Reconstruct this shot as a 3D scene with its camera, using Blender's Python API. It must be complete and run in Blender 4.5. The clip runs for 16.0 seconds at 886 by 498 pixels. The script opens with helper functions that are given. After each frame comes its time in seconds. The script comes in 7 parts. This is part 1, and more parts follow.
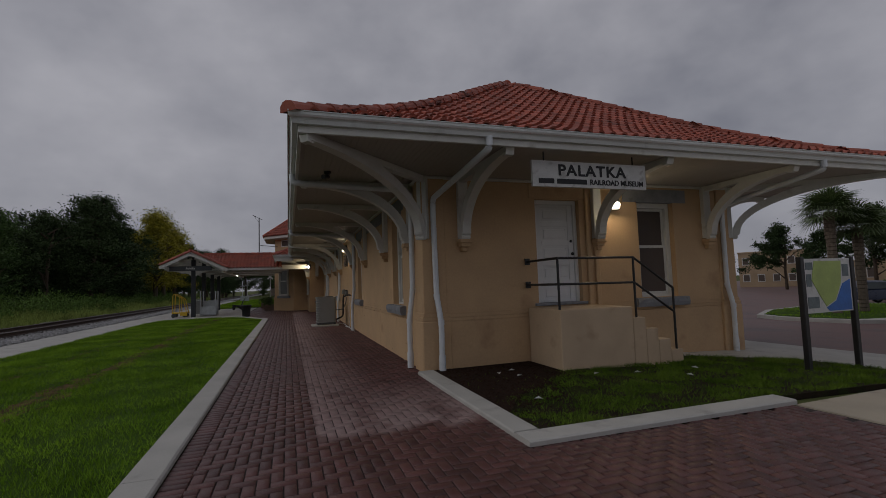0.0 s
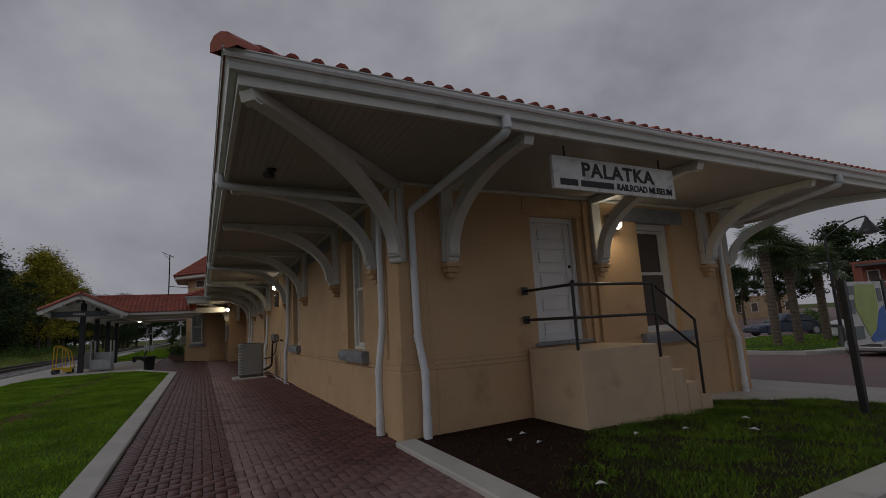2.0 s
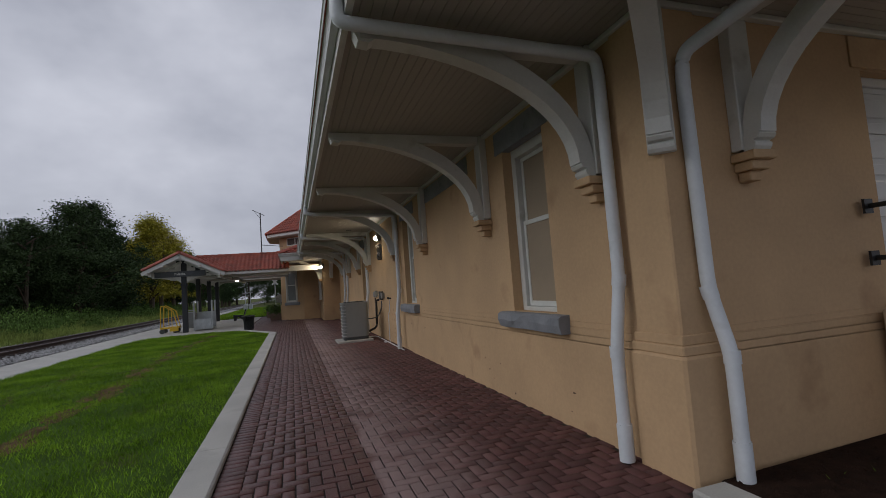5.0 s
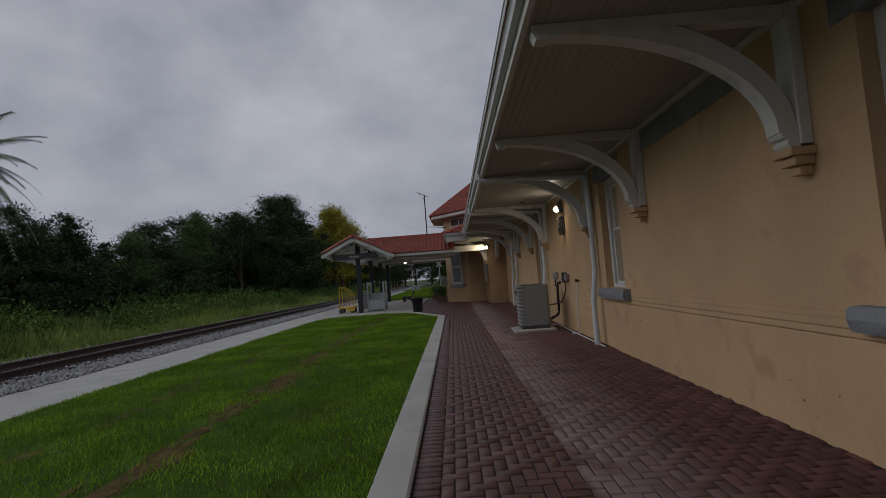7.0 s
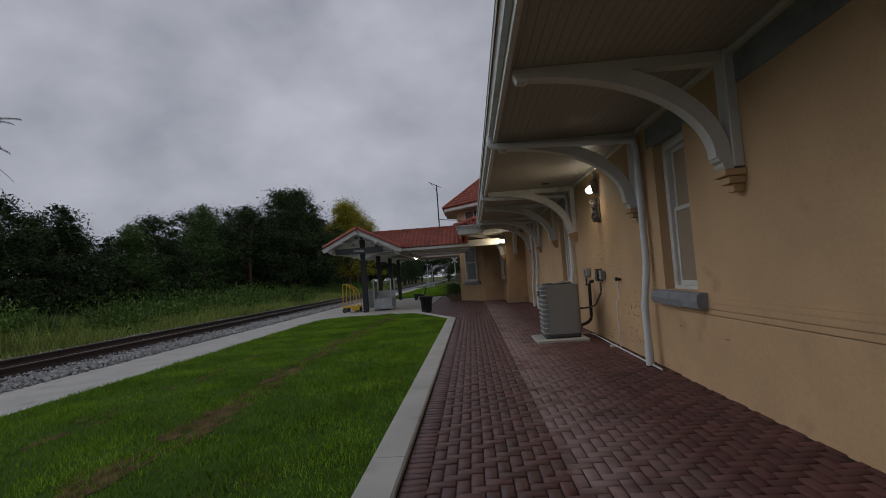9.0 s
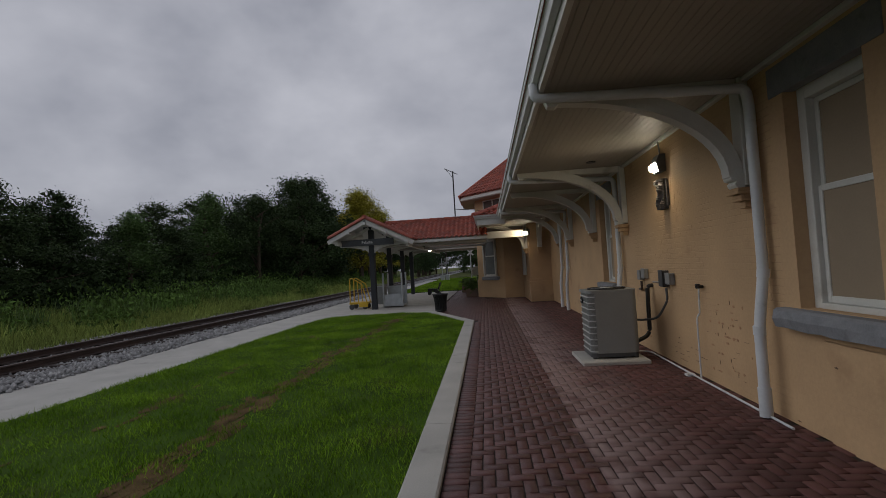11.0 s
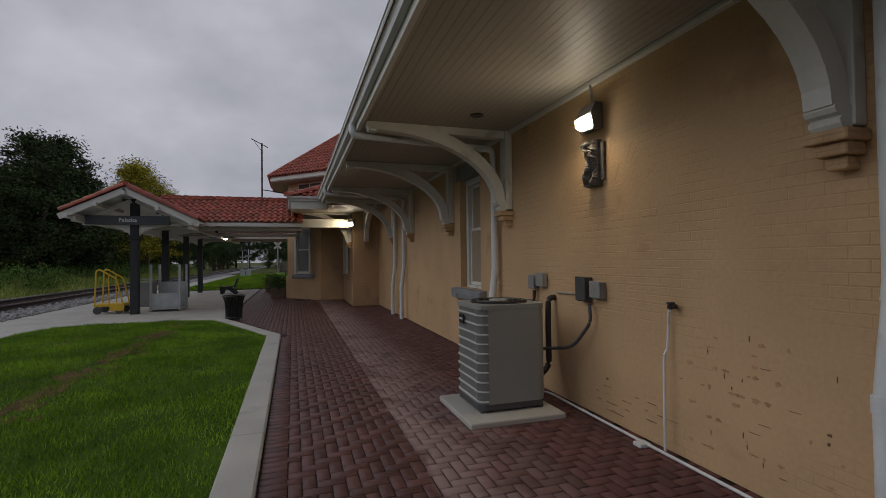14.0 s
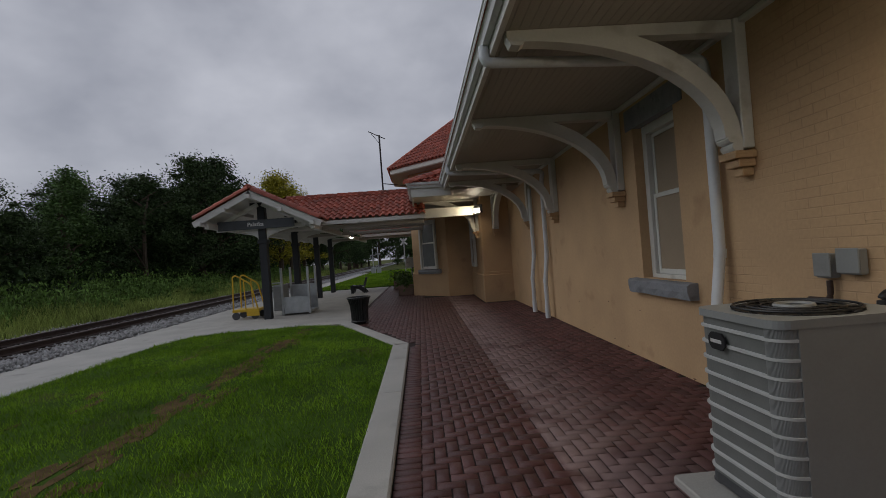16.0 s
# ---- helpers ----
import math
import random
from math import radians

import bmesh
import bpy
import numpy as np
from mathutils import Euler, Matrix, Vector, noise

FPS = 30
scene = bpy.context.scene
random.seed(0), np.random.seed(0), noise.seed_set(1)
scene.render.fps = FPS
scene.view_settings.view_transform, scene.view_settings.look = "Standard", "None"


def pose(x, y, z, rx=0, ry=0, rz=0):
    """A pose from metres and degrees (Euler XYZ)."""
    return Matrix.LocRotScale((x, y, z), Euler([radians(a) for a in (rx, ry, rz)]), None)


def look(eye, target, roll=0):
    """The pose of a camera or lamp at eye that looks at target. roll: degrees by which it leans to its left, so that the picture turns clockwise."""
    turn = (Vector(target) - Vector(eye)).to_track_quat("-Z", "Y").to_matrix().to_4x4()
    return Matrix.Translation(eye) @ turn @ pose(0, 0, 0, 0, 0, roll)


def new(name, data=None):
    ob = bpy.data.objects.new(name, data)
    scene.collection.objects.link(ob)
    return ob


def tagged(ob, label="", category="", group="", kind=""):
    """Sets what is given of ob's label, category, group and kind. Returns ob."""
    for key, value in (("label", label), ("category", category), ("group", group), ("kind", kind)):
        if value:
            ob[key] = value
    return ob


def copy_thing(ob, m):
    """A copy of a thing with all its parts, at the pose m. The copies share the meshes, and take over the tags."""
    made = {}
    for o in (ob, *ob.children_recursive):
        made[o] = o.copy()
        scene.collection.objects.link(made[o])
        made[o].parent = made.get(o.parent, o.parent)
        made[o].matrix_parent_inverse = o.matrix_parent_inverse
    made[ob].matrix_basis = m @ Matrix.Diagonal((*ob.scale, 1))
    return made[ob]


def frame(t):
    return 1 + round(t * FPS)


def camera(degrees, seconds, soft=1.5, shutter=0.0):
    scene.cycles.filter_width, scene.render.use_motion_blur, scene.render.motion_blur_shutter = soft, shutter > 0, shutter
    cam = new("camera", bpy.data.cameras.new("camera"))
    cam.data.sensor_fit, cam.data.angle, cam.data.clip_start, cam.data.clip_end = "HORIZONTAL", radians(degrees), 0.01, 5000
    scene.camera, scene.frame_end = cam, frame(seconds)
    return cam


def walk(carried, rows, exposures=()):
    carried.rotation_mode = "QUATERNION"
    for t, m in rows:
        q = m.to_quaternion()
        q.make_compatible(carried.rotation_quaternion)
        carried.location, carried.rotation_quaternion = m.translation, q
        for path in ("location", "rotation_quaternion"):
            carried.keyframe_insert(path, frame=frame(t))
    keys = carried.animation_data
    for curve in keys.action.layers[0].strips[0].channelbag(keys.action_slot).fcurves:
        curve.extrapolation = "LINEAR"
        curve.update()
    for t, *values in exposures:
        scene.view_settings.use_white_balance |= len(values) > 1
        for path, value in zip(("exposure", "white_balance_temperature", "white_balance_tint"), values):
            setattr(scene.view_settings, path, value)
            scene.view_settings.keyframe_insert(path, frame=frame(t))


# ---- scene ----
cam = camera(86.0, 16.0, soft=0.85)
PATH = [
    (0, (-0.158, 1.004, 1.495), (0.463, 2.899, 1.643), -1.91),
    (0.5, (-0.168, 1.515, 1.504), (0.648, 3.334, 1.660), -1.98),
    (1, (-0.180, 1.976, 1.468), (0.801, 3.709, 1.646), -2.41),
    (1.5, (-0.178, 2.508, 1.436), (0.825, 4.225, 1.646), -2.64),
    (2, (-0.248, 3.101, 1.452), (0.654, 4.859, 1.761), -3.25),
    (2.5, (-0.342, 3.622, 1.447), (0.453, 5.415, 1.837), -3.78),
    (3, (-0.357, 4.158, 1.536), (0.367, 5.996, 1.847), -3.95),
    (5.5, (-0.549, 6.840, 1.458), (-0.023, 8.765, 1.595), -5.00),
    (6, (-0.637, 7.373, 1.455), (-0.388, 9.352, 1.599), -4.54),
    (6.5, (-0.664, 7.928, 1.459), (-0.618, 9.923, 1.596), -4.08),
    (7, (-0.710, 8.460, 1.487), (-0.744, 10.456, 1.609), -4.32),
    (7.5, (-0.677, 8.995, 1.515), (-0.727, 10.991, 1.630), -4.19),
    (8, (-0.630, 9.582, 1.465), (-0.699, 11.577, 1.586), -4.08),
    (8.5, (-0.485, 10.146, 1.440), (-0.584, 12.139, 1.562), -3.91),
    (9, (-0.495, 10.690, 1.478), (-0.606, 12.683, 1.591), -4.07),
    (11.5, (-0.710, 13.272, 1.649), (-0.906, 15.261, 1.726), -3.40),
    (12, (-0.727, 13.839, 1.624), (-0.938, 15.826, 1.700), -3.53),
    (12.5, (-0.804, 14.410, 1.594), (-1.010, 16.398, 1.680), -3.40),
    (13, (-0.847, 14.930, 1.599), (-0.922, 16.926, 1.681), -2.91),
    (13.5, (-0.875, 15.525, 1.613), (-0.626, 17.508, 1.674), -1.93),
    (14, (-0.866, 16.065, 1.602), (-0.264, 17.972, 1.647), -0.72),
    (14.5, (-0.772, 16.660, 1.609), (-0.163, 18.565, 1.639), -1.86),
    (15, (-0.855, 17.176, 1.613), (-0.439, 19.132, 1.624), -2.96),
    (15.5, (-0.815, 17.703, 1.605), (-0.561, 19.687, 1.608), -3.36),
    (16, (-0.810, 18.268, 1.581), (-0.711, 20.266, 1.607), -4.28),
]
EXPOSURES = [(0.0, -0.47, 6620, 11), (2.4, -0.48, 6620, 11), (3.0, -0.82, 6720, 11), (3.3, -0.74, 6700, 11), (5.3, 0.34, 6300, 9), (6.0, 0.16, 6250, 8), (7.0, -0.14, 6350, 9), (8.0, -0.12, 6350, 9), (9.0, -0.03, 6400, 9), (12.5, -0.01, 6500, 10), (13.2, 0.02, 6500, 10), (13.7, 0.03, 6550, 10), (14.1, 0.10, 6550, 10), (14.5, 0.34, 6550, 10), (15.0, 0.40, 6500, 10), (15.5, 0.21, 6450, 10), (16.0, 0.03, 6400, 9)]
walk(cam, [(t, look(eye, target, roll)) for t, eye, target, roll in PATH], EXPOSURES)

SKY = 1.0
LAMP_W = 7.5

# ---- world and light ----
world = bpy.data.worlds.new("overcast_evening")
scene.world = world
world.use_nodes = True
wn, wl = world.node_tree.nodes, world.node_tree.links
wn.clear()


def wnode(kind, **values):
    n = wn.new(kind)
    for k, v in values.items():
        n.inputs[k].default_value = v
    return n


sky = wn.new("ShaderNodeTexSky")
sky.sky_type = "NISHITA"
sky.sun_disc = False
sky.sun_elevation, sky.sun_rotation = radians(28), radians(280)
w_coord = wn.new("ShaderNodeTexCoord")
w_map = wn.new("ShaderNodeMapping")
w_map.inputs["Scale"].default_value = (1.0, 1.0, 1.5)
wl.new(w_coord.outputs["Generated"], w_map.inputs["Vector"])
w_big = wnode("ShaderNodeTexNoise", Scale=2.1, Detail=5.0, Roughness=0.5, Distortion=0.12)
w_fine = wnode("ShaderNodeTexNoise", Scale=6.5, Detail=4.0, Roughness=0.5)
for n in (w_big, w_fine):
    wl.new(w_map.outputs["Vector"], n.inputs["Vector"])
w_sum = wn.new("ShaderNodeMix")
w_sum.data_type = "FLOAT"
w_sum.inputs[0].default_value = 0.3
wl.new(w_big.outputs["Fac"], w_sum.inputs[2])
wl.new(w_fine.outputs["Fac"], w_sum.inputs[3])
w_ramp = wn.new("ShaderNodeValToRGB")
w_ramp.color_ramp.elements[0].position, w_ramp.color_ramp.elements[0].color = 0.33, (0.25, 0.26, 0.31, 1)
w_ramp.color_ramp.elements[1].position, w_ramp.color_ramp.elements[1].color = 0.66, (0.515, 0.52, 0.575, 1)
wl.new(w_sum.outputs[0], w_ramp.inputs["Fac"])
w_a = wnode("ShaderNodeBackground", Strength=0.05)
wl.new(sky.outputs["Color"], w_a.inputs["Color"])
w_b = wnode("ShaderNodeBackground", Strength=SKY)
wl.new(w_ramp.outputs["Color"], w_b.inputs["Color"])
w_mix = wnode("ShaderNodeMixShader", Fac=0.93)
wl.new(w_a.outputs[0], w_mix.inputs[1])
wl.new(w_b.outputs[0], w_mix.inputs[2])
w_out = wn.new("ShaderNodeOutputWorld")
wl.new(w_mix.outputs[0], w_out.inputs["Surface"])

sun = new("sun", bpy.data.lights.new("sun", "SUN"))
sun.data.energy, sun.data.angle, sun.data.color = 0.62, radians(50), (1.0, 0.98, 0.95)
sun.matrix_world = look((0, 0, 25), (40, -7, 0))


# ---- materials ----
def material(name, colour, rough=0.7, vary=0.25, scale=6.0, fine=60.0, bump=0.15, metal=0.0, tint=None, object_random=0.0, island=0.0, stain=None, spec=0.5):
    """A procedural surface: base colour varied at two scales, roughness varied, fine relief, optional stain (colour, amount, scale)."""
    m = bpy.data.materials.new(name)
    m.use_nodes = True
    nodes, links = m.node_tree.nodes, m.node_tree.links
    bsdf = nodes["Principled BSDF"]
    co = nodes.new("ShaderNodeTexCoord")
    geo = nodes.new("ShaderNodeNewGeometry")

    def noise_at(s, detail=5.0):
        n = nodes.new("ShaderNodeTexNoise")
        n.inputs["Scale"].default_value, n.inputs["Detail"].default_value = s, detail
        links.new(geo.outputs["Position"], n.inputs["Vector"])
        return n.outputs["Fac"]

    def mixed(fac, a, b):
        n = nodes.new("ShaderNodeMix")
        n.data_type = "RGBA"
        for src, slot in ((fac, 0), (a, 6), (b, 7)):
            if isinstance(src, (int, float)):
                n.inputs[slot].default_value = src
            elif isinstance(src, tuple):
                n.inputs[slot].default_value = (*src[:3], 1)
            else:
                links.new(src, n.inputs[slot])
        return n.outputs[2]

    def ramped(src, lo, hi):
        n = nodes.new("ShaderNodeMapRange")
        n.inputs["From Min"].default_value, n.inputs["From Max"].default_value = lo, hi
        links.new(src, n.inputs["Value"])
        return n.outputs["Result"]

    dark = tuple(c * (1 - vary) for c in colour)
    light = tuple(min(1, c * (1 + vary)) for c in (tint or colour))
    big, small = noise_at(scale), noise_at(fine, 3.0)
    col = mixed(ramped(big, 0.35, 0.65), dark, light)
    col = mixed(0.35, col, mixed(ramped(small, 0.3, 0.7), dark, light))
    if stain:
        col = mixed(ramped(noise_at(stain[2], 8.0), stain[3] if len(stain) > 3 else 0.56, (stain[3] if len(stain) > 3 else 0.56) + 0.12), col, mixed(stain[1], col, stain[0]))
    if object_random or island:
        if object_random:
            info = nodes.new("ShaderNodeObjectInfo")
            rnd = info.outputs["Random"]
        else:
            rnd = geo.outputs["Random Per Island"]
        hsv = nodes.new("ShaderNodeHueSaturation")
        a = object_random or island
        mr = nodes.new("ShaderNodeMapRange")
        mr.inputs["To Min"].default_value, mr.inputs["To Max"].default_value = 1 - a, 1 + a
        links.new(rnd, mr.inputs["Value"])
        links.new(mr.outputs["Result"], hsv.inputs["Value"])
        links.new(col, hsv.inputs["Color"])
        col = hsv.outputs["Color"]
    links.new(col, bsdf.inputs["Base Color"])
    rr = nodes.new("ShaderNodeMapRange")
    rr.inputs["To Min"].default_value, rr.inputs["To Max"].default_value = max(0.03, rough - 0.12), min(1, rough + 0.12)
    links.new(big, rr.inputs["Value"])
    links.new(rr.outputs["Result"], bsdf.inputs["Roughness"])
    bsdf.inputs["Metallic"].default_value = metal
    bsdf.inputs["Specular IOR Level"].default_value = spec
    if bump:
        b = nodes.new("ShaderNodeBump")
        b.inputs["Strength"].default_value, b.inputs["Distance"].default_value = bump, 0.01
        links.new(small, b.inputs["Height"])
        links.new(b.outputs["Normal"], bsdf.inputs["Normal"])
    return m


def glow(name, colour, strength):
    m = bpy.data.materials.new(name)
    m.use_nodes = True
    b = m.node_tree.nodes["Principled BSDF"]
    b.inputs["Base Color"].default_value = (*colour, 1)
    b.inputs["Emission Color"].default_value, b.inputs["Emission Strength"].default_value = (*colour, 1), strength
    return m


def plaster(name):
    """Painted masonry: tan paint over brick coursing that telegraphs through in patches, dirt stains."""
    m = material(name, (0.51, 0.342, 0.192), 0.75, 0.12, 1.1, 30, 0.14, stain=((0.32, 0.19, 0.10), 0.55, 1.7, 0.61))
    nodes, links = m.node_tree.nodes, m.node_tree.links
    bsdf = nodes["Principled BSDF"]
    geo = nodes.new("ShaderNodeNewGeometry")
    sep = nodes.new("ShaderNodeSeparateXYZ")
    links.new(geo.outputs["Position"], sep.inputs[0])
    add = nodes.new("ShaderNodeMath")
    links.new(sep.outputs["X"], add.inputs[0])
    links.new(sep.outputs["Y"], add.inputs[1])
    com = nodes.new("ShaderNodeCombineXYZ")
    links.new(add.outputs[0], com.inputs["X"])
    links.new(sep.outputs["Z"], com.inputs["Y"])
    br = nodes.new("ShaderNodeTexBrick")
    br.inputs["Scale"].default_value = 1.0
    br.inputs["Brick Width"].default_value, br.inputs["Row Height"].default_value = 0.22, 0.075
    br.inputs["Mortar Size"].default_value, br.inputs["Mortar Smooth"].default_value = 0.006, 0.6
    links.new(com.outputs[0], br.inputs["Vector"])
    n = nodes.new("ShaderNodeTexNoise")
    n.inputs["Scale"].default_value, n.inputs["Detail"].default_value = 0.9, 4
    links.new(geo.outputs["Position"], n.inputs["Vector"])
    mr = nodes.new("ShaderNodeMapRange")
    mr.inputs["From Min"].default_value, mr.inputs["From Max"].default_value = 0.42, 0.68
    links.new(n.outputs["Fac"], mr.inputs["Value"])
    # the courses show through the thin paint of the blocked arch, hardly elsewhere
    thin = nodes.new("ShaderNodeMath")
    thin.operation = "COMPARE"
    thin.inputs[1].default_value, thin.inputs[2].default_value = 20.1, 2.6
    links.new(sep.outputs["Y"], thin.inputs[0])
    bare = nodes.new("ShaderNodeMapRange")
    bare.inputs["To Min"].default_value, bare.inputs["To Max"].default_value = 0.12, 1.0
    links.new(thin.outputs[0], bare.inputs["Value"])
    seen = nodes.new("ShaderNodeMath")
    seen.operation = "MULTIPLY"
    links.new(mr.outputs["Result"], seen.inputs[0])
    links.new(bare.outputs["Result"], seen.inputs[1])
    mul = nodes.new("ShaderNodeMath")
    mul.operation = "MULTIPLY"
    links.new(br.outputs["Fac"], mul.inputs[0])
    links.new(seen.outputs[0], mul.inputs[1])
    fade = nodes.new("ShaderNodeMath")
    fade.operation = "MULTIPLY"
    fade.inputs[1].default_value = 0.22
    links.new(mul.outputs[0], fade.inputs[0])
    paint = nodes.new("ShaderNodeMix")
    paint.data_type = "RGBA"
    links.new(fade.outputs[0], paint.inputs[0])
    links.new(bsdf.inputs["Base Color"].links[0].from_socket, paint.inputs[6])
    paint.inputs[7].default_value = (0.20, 0.12, 0.065, 1)
    links.new(paint.outputs[2], bsdf.inputs["Base Color"])
    old = bsdf.inputs["Normal"].links[0].from_socket
    b = nodes.new("ShaderNodeBump")
    b.invert = True
    b.inputs["Strength"].default_value, b.inputs["Distance"].default_value = 0.6, 0.006
    links.new(mul.outputs[0], b.inputs["Height"])
    links.new(old, b.inputs["Normal"])
    links.new(b.outputs["Normal"], bsdf.inputs["Normal"])
    return m


def paver(name, by_object):
    """Red clay paver. Dry and dusty under the eaves, dark and wet where the rain reaches it."""
    m = material(name, (0.098, 0.040, 0.036), 0.55, 0.22, 3.0, 90, 0.35, **({"object_random": 0.26} if by_object else {"island": 0.26}))
    nodes, links = m.node_tree.nodes, m.node_tree.links
    bsdf = nodes["Principled BSDF"]
    geo = nodes.new("ShaderNodeNewGeometry")
    sep = nodes.new("ShaderNodeSeparateXYZ")
    links.new(geo.outputs["Position"], sep.inputs[0])
    nz = nodes.new("ShaderNodeTexNoise")
    nz.inputs["Scale"].default_value, nz.inputs["Detail"].default_value = 2.2, 6
    links.new(geo.outputs["Position"], nz.inputs["Vector"])

    def math_node(op, a, b, clamp=False):
        n = nodes.new("ShaderNodeMath")
        n.operation, n.use_clamp = op, clamp
        for i, v in enumerate((a, b)):
            if isinstance(v, (int, float)):
                n.inputs[i].default_value = v
            else:
                links.new(v, n.inputs[i])
        return n.outputs[0]

    wob = math_node("MULTIPLY", math_node("SUBTRACT", nz.outputs["Fac"], 0.5), 0.5)
    x = math_node("ADD", sep.outputs["X"], math_node("MULTIPLY", wob, 0.35))
    y = math_node("ADD", sep.outputs["Y"], math_node("MULTIPLY", wob, 1.6))
    dry = math_node("MULTIPLY", math_node("MULTIPLY", math_node("SUBTRACT", x, 0.08), 14, True), math_node("MULTIPLY", math_node("SUBTRACT", y, 5.9), 4, True), True)
    edge_x = math_node("SUBTRACT", 1.0, math_node("MULTIPLY", math_node("SUBTRACT", x, 0.15), 0.95, True), True)
    edge_y = math_node("SUBTRACT", 1.0, math_node("MULTIPLY", math_node("SUBTRACT", y, 6.4), 0.45, True), True)
    dust = math_node("MULTIPLY", dry, math_node("MAXIMUM", edge_x, edge_y), True)
    patch = nodes.new("ShaderNodeMapRange")
    patch.inputs["From Min"].default_value, patch.inputs["From Max"].default_value = 0.36, 0.5
    links.new(nz.outputs["Fac"], patch.inputs["Value"])
    dust = math_node("MULTIPLY", dust, math_node("ADD", math_node("MULTIPLY", patch.outputs["Result"], 0.65), 0.35))
    old = bsdf.inputs["Base Color"].links[0].from_socket
    mx = nodes.new("ShaderNodeMix")
    mx.data_type = "RGBA"
    links.new(math_node("MULTIPLY", dust, 0.72), mx.inputs[0])
    links.new(old, mx.inputs[6])
    mx.inputs[7].default_value = (0.34, 0.25, 0.235, 1)
    links.new(mx.outputs[2], bsdf.inputs["Base Color"])
    rough = nodes.new("ShaderNodeMapRange")
    rough.inputs["To Min"].default_value, rough.inputs["To Max"].default_value = 0.42, 0.85
    links.new(dry, rough.inputs["Value"])
    links.new(rough.outputs["Result"], bsdf.inputs["Roughness"])
    return m


TAN = plaster("tan_painted_masonry")
BASE_TAN = plaster("tan_painted_base")
WHITE = material("weathered_white_paint", (0.60, 0.60, 0.57), 0.5, 0.08, 3, 50, 0.08, stain=((0.30, 0.28, 0.24), 0.5, 3.0, 0.62))
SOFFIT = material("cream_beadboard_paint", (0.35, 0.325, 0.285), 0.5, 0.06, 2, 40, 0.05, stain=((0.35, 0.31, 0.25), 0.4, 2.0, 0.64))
PIPE = material("white_enamel_pipe", (0.62, 0.65, 0.68), 0.4, 0.08, 4, 40, 0.04, stain=((0.32, 0.32, 0.31), 0.5, 5.0, 0.62))
GUTTER = material("aged_white_gutter", (0.60, 0.62, 0.61), 0.4, 0.1, 2, 30, 0.04, stain=((0.28, 0.29, 0.28), 0.5, 2.5, 0.6))
STONE = material("grey_painted_stone", (0.22, 0.23, 0.25), 0.75, 0.2, 5, 60, 0.3, stain=((0.10, 0.10, 0.10), 0.5, 6.0, 0.6))
TILE = material("red_clay_roof_tile", (0.29, 0.068, 0.040), 0.6, 0.25, 2.5, 40, 0.2, object_random=0.28, stain=((0.10, 0.045, 0.03), 0.55, 2.2, 0.58))
TILE_JOINED = material("red_clay_roof_tile_joined", (0.29, 0.068, 0.040), 0.6, 0.25, 2.5, 40, 0.2, island=0.28, stain=((0.10, 0.045, 0.03), 0.55, 2.2, 0.58))
PAVER = paver("clay_paver", True)
PAVER_JOINED = paver("clay_paver_joined", False)
SAND = material("joint_sand_dark", (0.028, 0.019, 0.017), 0.9, 0.3, 8, 120, 0.3)
CONCRETE = material("pale_concrete", (0.42, 0.41, 0.38), 0.8, 0.14, 1.5, 70, 0.25, stain=((0.22, 0.21, 0.19), 0.5, 2.4, 0.6))
TAN_CONCRETE = material("tan_concrete", (0.40, 0.35, 0.27), 0.8, 0.14, 1.2, 70, 0.25, stain=((0.24, 0.20, 0.15), 0.5, 2.0, 0.6))
STEP_PAINT = material("tan_painted_concrete", (0.50, 0.375, 0.25), 0.75, 0.1, 2.0, 50, 0.15, stain=((0.30, 0.20, 0.12), 0.5, 2.4, 0.6))
SOIL = material("dark_mulch_soil", (0.024, 0.013, 0.009), 0.95, 0.5, 12, 90, 0.8, spec=0.1)
EARTH = material("grassy_earth", (0.045, 0.085, 0.012), 0.95, 0.4, 1.5, 30, 0.6, stain=((0.10, 0.065, 0.03), 0.6, 0.7, 0.62), spec=0.05)
FIELD = material("weedy_field_earth", (0.085, 0.10, 0.035), 0.95, 0.4, 0.5, 12, 0.6, stain=((0.16, 0.12, 0.06), 0.6, 0.4, 0.55), spec=0.05)
GRASS = material("lawn_blades", (0.135, 0.275, 0.022), 0.9, 0.38, 0.9, 5, 0.0, island=0.32, tint=(0.21, 0.34, 0.03), spec=0.03)
BED_GRASS = material("thin_dark_turf_blades", (0.060, 0.125, 0.014), 0.9, 0.4, 1.4, 7, 0.0, island=0.35, tint=(0.10, 0.155, 0.02), spec=0.03)
WEED = material("tall_weed_blades", (0.17, 0.22, 0.06), 0.85, 0.4, 0.35, 4, 0.0, island=0.45, tint=(0.27, 0.33, 0.09), spec=0.05)
BALLAST = material("grey_ballast_stone", (0.28, 0.28, 0.28), 0.9, 0.35, 6, 50, 0.3, island=0.4)
RAIL = material("rusty_rail_steel", (0.055, 0.035, 0.028), 0.6, 0.3, 4, 60, 0.2, metal=0.3)
RAIL_TOP = material("worn_rail_head", (0.16, 0.13, 0.12), 0.4, 0.2, 3, 50, 0.05, metal=0.7)
TIE = material("creosoted_timber", (0.040, 0.030, 0.025), 0.9, 0.3, 5, 40, 0.4)
IRON = material("black_painted_iron", (0.012, 0.012, 0.013), 0.42, 0.3, 10, 90, 0.08)
DOOR_WHITE = material("white_door_paint", (0.66, 0.67, 0.68), 0.45, 0.06, 3, 50, 0.05)
